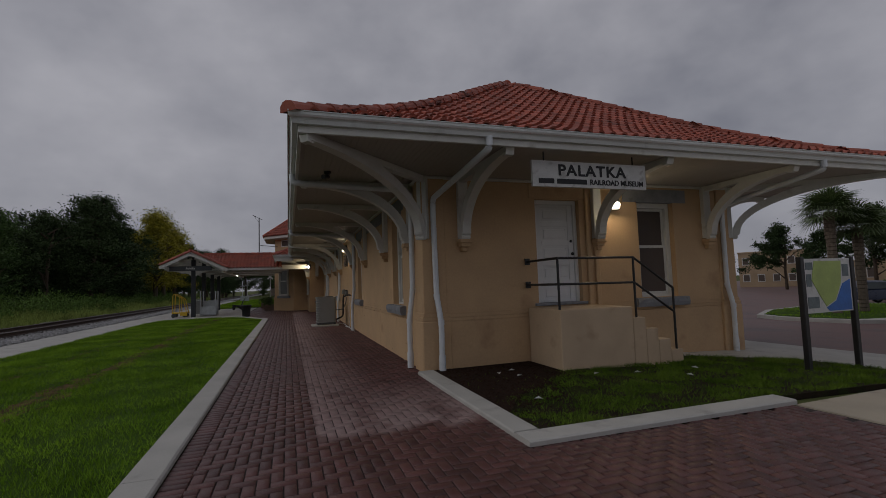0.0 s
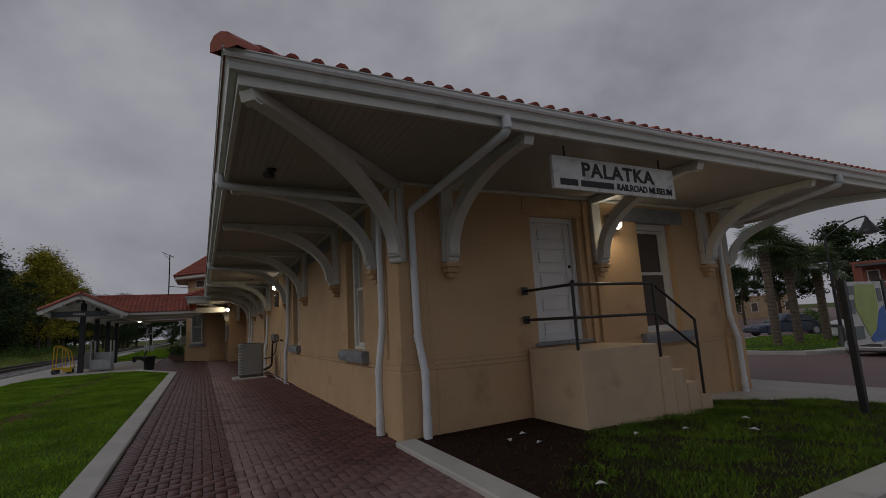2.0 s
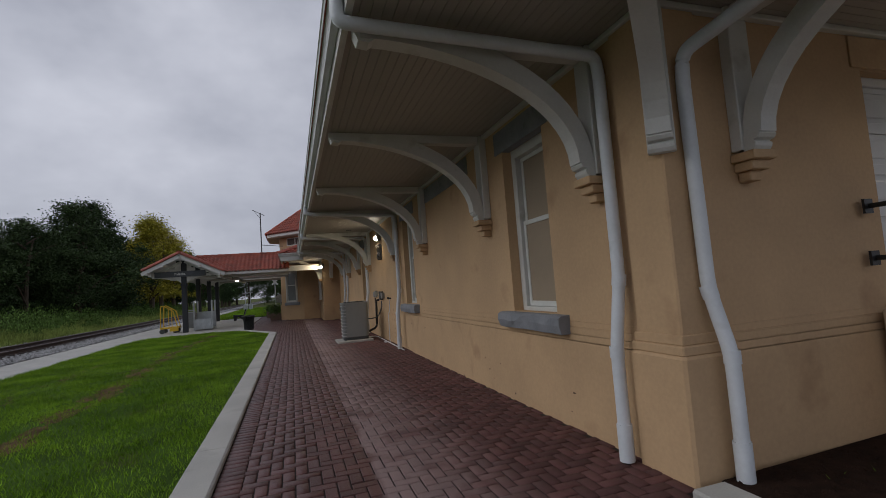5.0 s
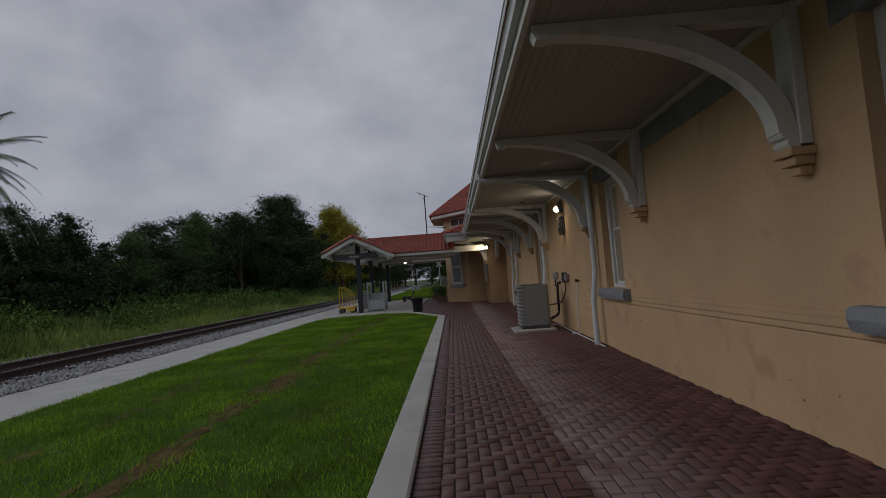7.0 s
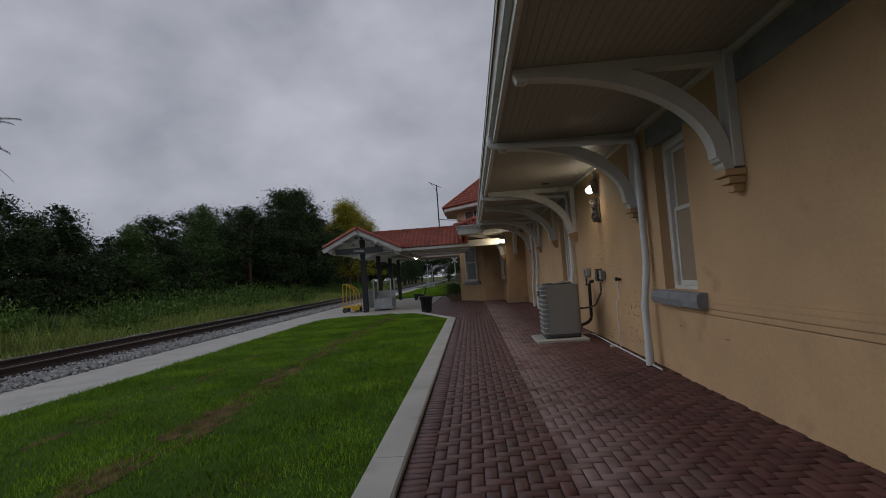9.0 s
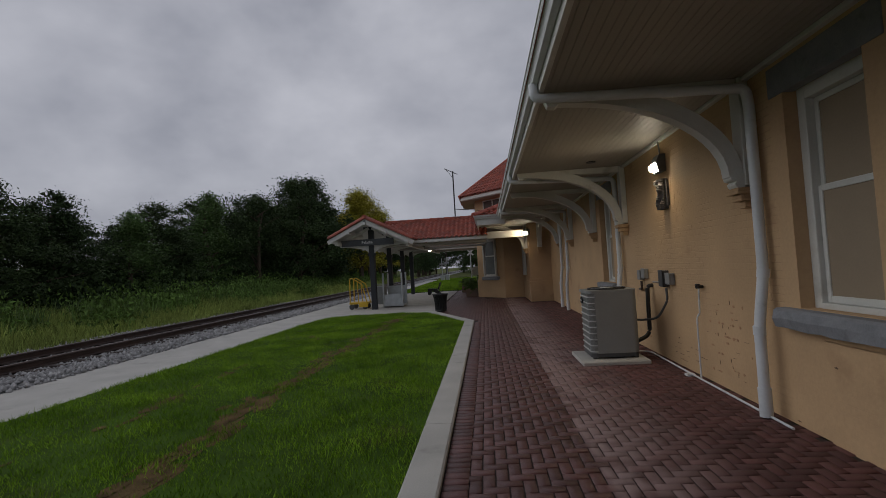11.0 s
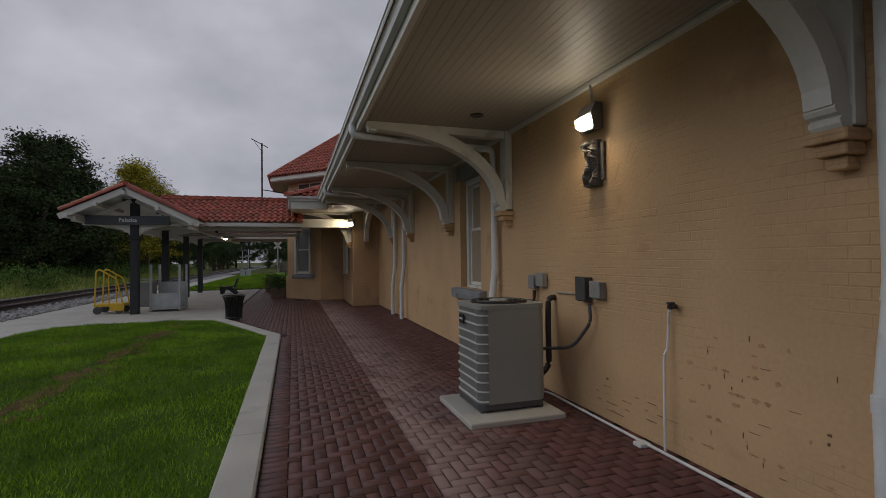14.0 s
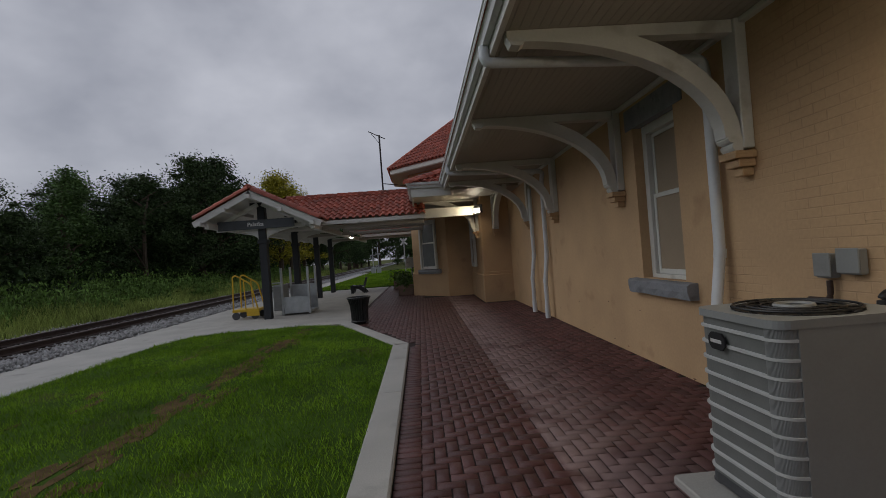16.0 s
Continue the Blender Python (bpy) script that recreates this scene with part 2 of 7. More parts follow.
BLIND = material("tan_window_blind", (0.30, 0.235, 0.165), 0.7, 0.08, 2, 60, 0.05)
DARK_SCREEN = material("brown_insect_screen", (0.085, 0.065, 0.055), 0.75, 0.1, 3, 200, 0.05)
GREY_STEEL = material("grey_enamelled_steel", (0.26, 0.27, 0.265), 0.45, 0.07, 3, 50, 0.04, metal=0.1)
DARK_GREY = material("dark_grey_plastic", (0.06, 0.062, 0.065), 0.5, 0.15, 8, 60, 0.05)
BOX_GREY = material("grey_electrical_box", (0.24, 0.245, 0.24), 0.55, 0.15, 8, 60, 0.05, stain=((0.12, 0.10, 0.08), 0.5, 8, 0.6))
GALV = material("galvanised_steel", (0.42, 0.44, 0.45), 0.4, 0.15, 6, 60, 0.05, metal=0.7)
YELLOW = material("yellow_cart_paint", (0.62, 0.40, 0.02), 0.45, 0.1, 5, 60, 0.05)
TIMBER_DARK = material("dark_blue_grey_timber", (0.022, 0.025, 0.030), 0.65, 0.2, 4, 40, 0.15)
BARK = material("tree_bark", (0.07, 0.05, 0.035), 0.95, 0.35, 5, 30, 0.6)
PALM_BARK = material("palm_bark", (0.12, 0.095, 0.07), 0.95, 0.35, 8, 30, 0.6)
LEAF_DARK = material("dark_green_leaves", (0.030, 0.052, 0.018), 0.7, 0.4, 0.7, 5, 0.0, island=0.5, spec=0.15)
LEAF_MID = material("oak_green_leaves", (0.042, 0.068, 0.024), 0.7, 0.4, 0.5, 5, 0.0, island=0.5, spec=0.15)
LEAF_SCRUB = material("scrub_leaves", (0.10, 0.17, 0.04), 0.8, 0.45, 0.4, 4, 0.0, island=0.5, spec=0.1)
LEAF = material("green_leaves", (0.070, 0.125, 0.035), 0.6, 0.35, 0.7, 5, 0.0, island=0.5, spec=0.2)
LEAF_YELLOW = material("yellowing_leaves", (0.30, 0.27, 0.025), 0.6, 0.35, 0.9, 5, 0.0, island=0.5, spec=0.2)
PALM_LEAF = material("palm_fronds", (0.085, 0.13, 0.04), 0.5, 0.3, 1.0, 8, 0.0, island=0.4)
BLACK = material("black_lettering", (0.01, 0.01, 0.012), 0.6, 0.2, 8, 60, 0.0)
SIGN_WHITE = material("weathered_white_sign", (0.55, 0.55, 0.54), 0.6, 0.12, 6, 60, 0.1, stain=((0.28, 0.26, 0.25), 0.6, 7.0, 0.57))
LAMP_GLASS = glow("lit_lamp_lens", (1.0, 0.90, 0.70), 40.0)
LAMP_BODY = material("grey_lamp_housing", (0.16, 0.16, 0.16), 0.5, 0.1, 8, 60, 0.05, metal=0.3)
RUST_STONE = material("rough_dark_stone", (0.13, 0.12, 0.115), 0.9, 0.5, 14, 50, 0.9)


# ---- mesh helpers ----
class Shape:
    """Collects vertices and faces for one mesh."""

    def __init__(self):
        self.v, self.f = [], []

    def add(self, verts, faces, m=None):
        n = len(self.v)
        self.v += [tuple(m @ Vector(p)) for p in verts] if m else [tuple(p) for p in verts]
        self.f += [tuple(n + i for i in face) for face in faces]
        return self

    def box(self, x0, y0, z0, x1, y1, z1, c=0.0, m=None):
        """A box, its vertical and horizontal edges cut by c."""
        if c <= 0:
            vs = [(x, y, z) for z in (z0, z1) for x, y in ((x0, y0), (x1, y0), (x1, y1), (x0, y1))]
            return self.add(vs, [(3, 2, 1, 0), (4, 5, 6, 7), (0, 1, 5, 4), (1, 2, 6, 5), (2, 3, 7, 6), (3, 0, 4, 7)], m)
        def ring(z, e):
            return [(x0 + e + c, y0 + e, z), (x1 - e - c, y0 + e, z), (x1 - e, y0 + e + c, z), (x1 - e, y1 - e - c, z), (x1 - e - c, y1 - e, z), (x0 + e + c, y1 - e, z), (x0 + e, y1 - e - c, z), (x0 + e, y0 + e + c, z)]
        vs = ring(z0, c * 0.6) + ring(z0 + c, 0) + ring(z1 - c, 0) + ring(z1, c * 0.6)
        fs = [tuple(range(7, -1, -1)), tuple(range(24, 32))]
        for k in range(3):
            fs += [(8 * k + i, 8 * k + (i + 1) % 8, 8 * k + 8 + (i + 1) % 8, 8 * k + 8 + i) for i in range(8)]
        return self.add(vs, fs, m)

    def prism(self, outline, d0, d1, m=None):
        """An outline in the x-z plane (anticlockwise seen from -y) drawn out from y = d0 to d1."""
        n = len(outline)
        vs = [(x, d0, z) for x, z in outline] + [(x, d1, z) for x, z in outline]
        fs = [tuple(range(n)), tuple(range(2 * n - 1, n - 1, -1))] + [(i, i + n, (i + 1) % n + n, (i + 1) % n) for i in range(n)]
        return self.add(vs, fs, m)

    def tube(self, path, r, sides=10, m=None, r2=None):
        """A round rod along a path of points, its radius going from r to r2."""
        pts = [Vector(p) for p in path]
        r2 = r if r2 is None else r2
        rings = []
        for i, p in enumerate(pts):
            a, b = pts[max(0, i - 1)], pts[min(len(pts) - 1, i + 1)]
            t = (b - a).normalized()
            u = t.cross(Vector((0, 0, 1)) if abs(t.z) < 0.95 else Vector((1, 0, 0))).normalized()
            w = t.cross(u)
            k = r + (r2 - r) * i / max(1, len(pts) - 1)
            rings.append([p + (u * math.cos(q) + w * math.sin(q)) * k for q in (2 * math.pi * j / sides for j in range(sides))])
        vs = [p for ring in rings for p in ring]
        fs = [tuple(range(sides)), tuple(range(len(vs) - 1, len(vs) - 1 - sides, -1))]
        for i in range(len(rings) - 1):
            fs += [(i * sides + j, (i + 1) * sides + j, (i + 1) * sides + (j + 1) % sides, i * sides + (j + 1) % sides) for j in range(sides)]
        return self.add(vs, fs, m)

    def lathe(self, profile, sides=16, m=None):
        """A profile of (radius, z), turned round the z axis."""
        vs = [(r * math.cos(2 * math.pi * j / sides), r * math.sin(2 * math.pi * j / sides), z) for r, z in profile for j in range(sides)]
        fs = [tuple(range(sides - 1, -1, -1)), tuple(range(len(vs) - sides, len(vs)))]
        for i in range(len(profile) - 1):
            fs += [(i * sides + j, i * sides + (j + 1) % sides, (i + 1) * sides + (j + 1) % sides, (i + 1) * sides + j) for j in range(sides)]
        return self.add(vs, fs, m)

    def mesh(self, name, mat, smooth=False):
        me = bpy.data.meshes.new(name)
        me.from_pydata(self.v, [], self.f)
        bm = bmesh.new()
        bm.from_mesh(me)
        bmesh.ops.recalc_face_normals(bm, faces=bm.faces)
        bm.to_mesh(me)
        bm.free()
        me.materials.append(mat)
        if smooth:
            me.shade_smooth()
            me.set_sharp_from_angle(angle=radians(40))
        return me


def part(name, shape, mat, parent, label="", smooth=False):
    """One mesh object under a thing or under a part."""
    ob = new(name, shape.mesh(name, mat, smooth))
    ob.parent = parent
    if label:
        ob["label"] = label
    return ob


def thing(name, label, category, m=None, group="", kind=""):
    ob = new(name)
    ob.empty_display_size = 0.1
    if m:
        ob.matrix_world = m
    return tagged(ob, label, category, group, kind)


def solid(name, shape, mat, label, category, group="", kind="", smooth=False):
    return tagged(new(name, shape.mesh(name, mat, smooth)), label, category, group, kind)


def structure(name, shape, mat, label, category="", smooth=False):
    return solid(name, shape, mat, label, category or name.split("_")[0], kind="structure", smooth=smooth)


def piece(name, me, parent, m):
    ob = new(name, me)
    ob.parent = parent
    ob.matrix_world = m
    return ob


def joined(name, arrays, mat):
    """A mesh from numpy vertices (n, 3) and faces of one size (k, s)."""
    verts, faces = arrays
    me = bpy.data.meshes.new(name)
    n, (k, s) = len(verts), faces.shape
    me.vertices.add(n)
    me.vertices.foreach_set("co", np.ascontiguousarray(verts, dtype=np.float32).ravel())
    me.loops.add(k * s)
    me.loops.foreach_set("vertex_index", np.ascontiguousarray(faces, dtype=np.int32).ravel())
    me.polygons.add(k)
    me.polygons.foreach_set("loop_start", np.arange(0, k * s, s, dtype=np.int32))
    me.update(calc_edges=True)
    me.materials.append(mat)
    return me


rng = np.random.default_rng(7)


# ---- ground ----
X0, Y0, X1 = 2.1, 9.0, 9.2          # outer faces of the station's long wall, end wall and east wall
OVER, EAVE = 2.24, 3.42              # eave overhang and soffit height
EX0, EY0, EX1 = X0 - OVER, Y0 - OVER, X1 + OVER
YN = 33.3                            # where the long wall meets the projecting middle block
PX = 1.2                             # face of the projecting block


def flat(poly, z0, z1):
    """A slab over a plan outline (anticlockwise)."""
    s, n = Shape(), len(poly)
    vs = [(x, y, z0) for x, y in poly] + [(x, y, z1) for x, y in poly]
    return s.add(vs, [tuple(range(n - 1, -1, -1)), tuple(range(n, 2 * n))] + [(i, (i + 1) % n, (i + 1) % n + n, i + n) for i in range(n)])


def fall(x):
    """The ground drops gently from the station's end wall towards the street."""
    return -0.035 * min(max(x - 5.5, 0.0), 17.0)


def sloped(ob):
    """Lets a piece laid flat in the plan follow the falling ground."""
    for v in ob.data.vertices:
        v.co.z += fall(v.co.x)
    return ob


# one sheet of ground out to the horizon
g = Shape()
for xa, xb in ((-900, 5.5), (5.5, 22.5), (22.5, 900)):
    g.add([(xa, -600, -0.06 + fall(xa)), (xb, -600, -0.06 + fall(xb)), (xb, 1400, -0.06 + fall(xb)), (xa, 1400, -0.06 + fall(xa))], [(0, 1, 2, 3)])
structure("ground", g, FIELD, "weedy green and brown open ground", "ground")

structure("pavement_1", flat([(-1.12, -12), (X0, -12), (X0, YN + 0.5), (1.0, 46), (-2.75, 46), (-2.75, 33), (-2.6, 30.7), (-1.12, 27.0)], -0.05, -0.012), SAND, "dark sand bed under red clay pavers", "pavement")
structure("pavement_2", flat([(X0, -12), (5.55, -12), (5.45, 1.9), (5.36, 3.47), (5.31, 5.0), (X0, 4.97)], -0.05, -0.012), SAND, "dark sand bed under red clay pavers", "pavement")
sloped(structure("walkway", flat([(5.33, 5.03), (5.38, 3.47), (5.47, 1.9), (5.57, -12), (17.5, -12), (18.0, 7.0), (12.4, 6.5), (9.16, 5.5)], -0.05, 0.0), TAN_CONCRETE, "tan broom-finished concrete walkway beside grass", "pavement"))
sloped(structure("side_walk", flat([(6.3, 8.72), (7.12, 8.47), (8.75, 7.5), (9.16, 5.52), (12.4, 6.52), (11.25, 7.1), (11.0, 10.0), (11.0, 40), (9.0, 40), (9.0, 9.02), (6.9, 9.0)], -0.05, -0.004), CONCRETE, "pale concrete walk round the station corner", "pavement"))
structure("platform", flat([(-8.75, -12), (-6.85, -12), (-6.85, 30.2), (-5.8, 30.75), (-2.6, 30.75), (-2.75, 33.0), (-2.75, 46), (-7.4, 46), (-7.4, 80), (-8.75, 80)], -0.05, 0.0), CONCRETE, "pale worn concrete platform strip along the track", "pavement")
lawn_out = [(-6.85, -12), (-1.41, -12), (-1.41, 26.9), (-2.85, 30.1), (-3.6, 30.62), (-5.6, 30.62), (-6.5, 30.3), (-6.85, 29.3)]
structure("lawn", flat(lawn_out, -0.05, 0.03), EARTH, "green mown lawn with a worn brown rut", "lawn")
bed_out = [(2.19, 5.26), (5.32, 5.32), (9.12, 5.50), (8.73, 7.48), (7.10, 8.45), (6.30, 8.70), (4.3, 8.15), (4.05, 9.0), (2.19, 8.6)]
sloped(structure("planting_bed", flat(bed_out, -0.05, 0.02), material("thin_turf_soil", (0.022, 0.016, 0.010), 0.95, 0.5, 5.0, 60, 0.8, spec=0.1, stain=((0.022, 0.034, 0.008), 0.8, 2.6, 0.5)), "thin grass in the bed before the end wall", "bed"))
structure("mulch", flat([(2.20, 5.95), (2.45, 6.35), (2.75, 6.75), (3.3, 7.1), (3.8, 7.5), (4.5, 7.7), (4.6, 8.0), (4.25, 8.2), (4.05, 8.98), (2.20, 8.9)], -0.02, 0.034), SOIL, "dark bare mulch beside the end wall", "soil")
n = 2600
cx_, cy_ = rng.uniform(2.22, 4.6, n), rng.uniform(5.6, 8.9, n)
k = (cy_ > 5.75 + 1.03 * (cx_ - 2.2) - 0.35 * rng.random(n)) & ((cx_ < 4.02) | (cy_ < 7.8))
cx_, cy_ = cx_[k], cy_[k]
n = len(cx_)
clod = np.array([(1, 0, 0), (0, 1, 0), (-1, 0, 0), (0, -1, 0), (0, 0, 0.7)], float)
V = clod[None] * rng.uniform(0.008, 0.03, (n, 5, 3)) + np.stack([cx_, cy_, np.full(n, 0.032)], -1)[:, None]
F = np.array([(0, 1, 4), (1, 2, 4), (2, 3, 4), (3, 0, 4)])[None] + 5 * np.arange(n)[:, None, None]
tagged(new("mulch_clods", joined("mulch_clods", (V.reshape(-1, 3), F.reshape(-1, 3)), SOIL)), "loose dark clods and chips of mulch", "mulch", kind="stuff")


def kerb(name, a, b, width, side, length=1.9, top=0.055):
    """A row of concrete kerb stones from a to b, its width to the given side."""
    a, b = Vector((*a, 0)), Vector((*b, 0))
    n = max(1, round((b - a).length / length))
    t = (b - a).normalized()
    out = Vector((-t.y, t.x, 0)) * width * side
    base = thing(name, "pale concrete kerb with open joints", "kerb", kind="structure")
    step = (b - a) / n
    for i in range(n):
        s = Shape()
        p, q = a + step * i + t * 0.004, a + step * (i + 1) - t * 0.004
        c = out * 0.06
        s.add([p, q, q + out, p + out, p + Vector((0, 0, top - 0.015)), q + Vector((0, 0, top - 0.015)), q + out + Vector((0, 0, top - 0.015)), p + out + Vector((0, 0, top - 0.015)), p + c + Vector((0, 0, top)), q + c + Vector((0, 0, top)), q + out - c + Vector((0, 0, top)), p + out - c + Vector((0, 0, top))],
              [(3, 2, 1, 0), (0, 1, 5, 4), (1, 2, 6, 5), (2, 3, 7, 6), (3, 0, 4, 7), (4, 5, 9, 8), (5, 6, 10, 9), (6, 7, 11, 10), (7, 4, 8, 11), (8, 9, 10, 11)])
        part("kerb_stone", s, CONCRETE, base)
    return base


kerb("kerb_1", (-1.12, -10), (-1.12, 26.85), 0.29, 1, 3.0)
kerb("kerb_2", (-1.12, 26.85), (-2.72, 30.6), 0.27, 1, 2.0)
kerb("kerb_3", (1.90, 5.28), (1.90, 8.85), 0.28, -1, 3.8)
kerb("kerb_4", (1.90, 4.97), (5.34, 5.02), 0.30, 1, 3.8)


# ---- station walls ----
def wall(name, start, along, out, length, height, openings, thick=0.35, z0=0.0, base_from=0.0, label=""):
    """A masonry wall on its outer line with openings (from, to, bottom, top), a thicker base and stepped courses."""
    t, o = Vector((*along, 0)), Vector((*out, 0))
    m = Matrix((( t.x, -o.x, 0, start[0]), (t.y, -o.y, 0, start[1]), (0, 0, 1, 0), (0, 0, 0, 1)))
    s, at = Shape(), 0.0
    for a, b, lo, hi in sorted(openings):
        s.box(at, 0, z0, a, thick, height, m=m)
        s.box(a, 0, z0, b, thick, lo, m=m)
        s.box(a, 0, hi, b, thick, height, m=m)
        at = b
    s.box(at, 0, z0, length, thick, height, m=m)
    ob = structure(name, s, TAN, label or "tan painted brick station wall with worn base", "wall")
    if base_from < length:
        cuts, at = [(length, length)], base_from
        for a, b in cuts:
            if a - at > 0.05:
                for q, (za, zb, d) in enumerate(((z0 - 0.25, 0.84, 0.018), (0.845, 0.905, 0.012), (0.91, 0.97, 0.007), (0.975, 1.03, 0.0035))):
                    p = Shape().box(at, -d, za, a, -0.002, zb, 0.006, m=m)
                    part("base_course", p, BASE_TAN, ob)
            at = b
    return ob, m


Z_WIN = (1.09, 3.06)
long_open = [(10.62 - Y0, 11.60 - Y0, *Z_WIN), (16.36 - Y0, 17.28 - Y0, *Z_WIN), (23.38 - Y0, 24.38 - Y0, *Z_WIN)]
end_open = [(4.33 - X0, 5.30 - X0, 1.06, 3.06), (6.70 - X0, 7.62 - X0, *Z_WIN)]
wall_west, M_WEST = wall("wall_west", (X0, YN), (0, -1), (-1, 0), YN - Y0, EAVE + 0.1, [(YN - Y0 - b, YN - Y0 - a, lo, hi) for a, b, lo, hi in long_open], base_from=YN - 17.0)
wall_south, M_SOUTH = wall("wall_south", (X0 + 0.35, Y0), (1, 0), (0, -1), X1 - X0 - 0.7, EAVE + 0.1, [(a - 0.35, b - 0.35, lo, hi) for a, b, lo, hi in end_open])
wall_east, M_EAST = wall("wall_east", (X1, Y0), (0, 1), (1, 0), YN - Y0, EAVE + 0.1, [])
for name, xa, xb, ya, yb in (("corner_pier_1", X0 - 0.03, X0 + 0.40, Y0 - 0.03, Y0 + 0.42), ("corner_pier_2", X1 - 0.40, X1 + 0.03, Y0 - 0.03, Y0 + 0.42)):
    p = Shape().box(xa, ya, 0, xb, yb, EAVE, 0.012)
    p.box(xa - 0.05, ya - 0.05, -0.3, xb + 0.05, yb + 0.05, 0.86, 0.02)
    p.box(xa - 0.035, ya - 0.035, 0.86, xb + 0.035, yb + 0.035, 0.93, 0.01)
    p.box(xa - 0.018, ya - 0.018, 0.93, xb + 0.018, yb + 0.018, 1.0, 0.008)
    structure(name, p, TAN, "tan painted masonry corner pier with stepped base", "pier")
# projecting block, bay and the far run of the station
structure("wall_block", Shape().box(PX, YN, 0, X0 + 0.4, 36.6, EAVE + 0.1).box(PX - 0.05, YN - 0.05, -0.02, X0 + 0.4, 36.6, 0.86, 0.02).box(PX - 0.03, YN - 0.03, 0.86, X0 + 0.4, 36.6, 0.95, 0.01), TAN, "tan painted masonry of the projecting middle block", "wall")
bay = flat([(PX + 0.3, 36.55), (0.25, 36.55), (-1.1, 38.2), (-1.1, 42.5), (0.3, 44.2), (0.3, 62), (6, 62), (6, 36.6)], 0, EAVE + 0.1)
bay_ob = structure("wall_bay", bay, TAN, "tan painted masonry of the angled ticket bay", "wall")
part("base_course", flat([(PX + 0.3, 36.5), (0.22, 36.5), (-1.16, 38.18), (-1.16, 42.53), (0.24, 44.26), (0.24, 62), (6, 62), (6, 36.6)], -0.02, 0.9), BASE_TAN, bay_ob)


def window(name, m, w, h, blind, label, sash=WHITE):
    """A double-hung window; m puts x along the wall, y into it, z up, from its lower left outer corner of the opening."""
    ob = thing(name, label, "window", kind="structure")
    ob.matrix_world = m
    d = 0.12
    c = 0.10
    f = Shape()
    f.box(0, d, 0, c, d + 0.10, h, 0.006).box(w - c, d, 0, w, d + 0.10, h, 0.006).box(c, d, h - 0.11, w - c, d + 0.10, h, 0.006)
    part("window_frame", f, sash, ob)
    part("window_sill", Shape().box(c, d - 0.01, 0, w - c, d + 0.10, 0.05, 0.006), sash, ob)
    mid = h * 0.53
    for nm, lo, hi, dy in (("lower_sash", 0.052, mid + 0.03, 0.045), ("upper_sash", mid - 0.02, h - 0.112, 0.075)):
        s = Shape()
        b = 0.05
        s.box(c + 0.002, d + dy, lo, c + b, d + dy + 0.028, hi, 0.004).box(w - c - b, d + dy, lo, w - c - 0.002, d + dy + 0.028, hi, 0.004)
        s.box(c + b, d + dy, lo, w - c - b, d + dy + 0.028, lo + b + 0.01, 0.004).box(c + b, d + dy, hi - b, w - c - b, d + dy + 0.028, hi, 0.004)
        so = part(nm, s, sash, ob)
        part("pane", Shape().box(c + b - 0.005, d + dy + 0.012, lo + b, w - c - b + 0.005, d + dy + 0.016, hi - b + 0.005), blind, so)
    return ob


def stone_sill(m, w, over=0.17, deep=0.12, label="rough grey painted stone window sill"):
    s = Shape()
    a, b, n = -over, w + over, 9
    rg = random.Random(int(w * 1000) + int(m.translation.y * 10))
    ring = []
    for i in range(n + 1):
        x = a + (b - a) * i / n
        j = lambda k: rg.uniform(-k, k)
        ring.append([(x, 0.15, -0.19), (x, -deep + 0.015 + j(0.008), -0.185 + j(0.006)), (x, -deep - 0.005 + j(0.01), -0.10 + j(0.01)), (x, -deep + j(0.008), -0.03 + j(0.004)), (x, -deep + 0.03, -0.008), (x, 0.13, 0.0)])
    vs = [p for r in ring for p in r]
    fs = [tuple(range(5, -1, -1)), tuple(range(len(vs) - 6, len(vs)))]
    for i in range(n):
        fs += [(6 * i + k, 6 * i + (k + 1) % 6, 6 * i + 6 + (k + 1) % 6, 6 * i + 6 + k) for k in range(6)]
    s.add(vs, fs, m)
    return solid("stone_sill", s, STONE, label, "sill", "stone sills")


def lintel(m, w, over, h=0.27):
    return solid("stone_lintel", Shape().box(-over, -0.012, -0.006, w + over, 0.11, h, 0.006, m=m), STONE, "grey painted stone lintel under the soffit", "lintel", "stone lintels")


def on_west(y, z):
    """x runs towards the camera's start, y into the wall."""
    return Matrix(((0, 1, 0, X0), (-1, 0, 0, y), (0, 0, 1, z), (0, 0, 0, 1)))


def on_south(x, z):
    return Matrix(((1, 0, 0, x), (0, 1, 0, Y0), (0, 0, 1, z), (0, 0, 0, 1)))


for k, (a, b, lo, hi) in enumerate(long_open):
    m = on_west(b + Y0, lo)
    window("window_%d" % (k + 1), m, b - a, hi - lo, BLIND, "white double-hung window with a drawn tan blind")
    stone_sill(m, b - a, 0.22)
    lintel(on_west(b + Y0, hi), b - a, 0.2)
lintel(on_west(15.42, 3.08), 2.62, 0.0)
a, b, lo, hi = end_open[1]
window("window_4", on_south(a + X0, lo), b - a, hi - lo, DARK_SCREEN, "white double-hung window with dark brown screens")
stone_sill(on_south(a + X0, lo), b - a, 0.19)
lintel(on_south(a + X0, hi), b - a, 0.35)

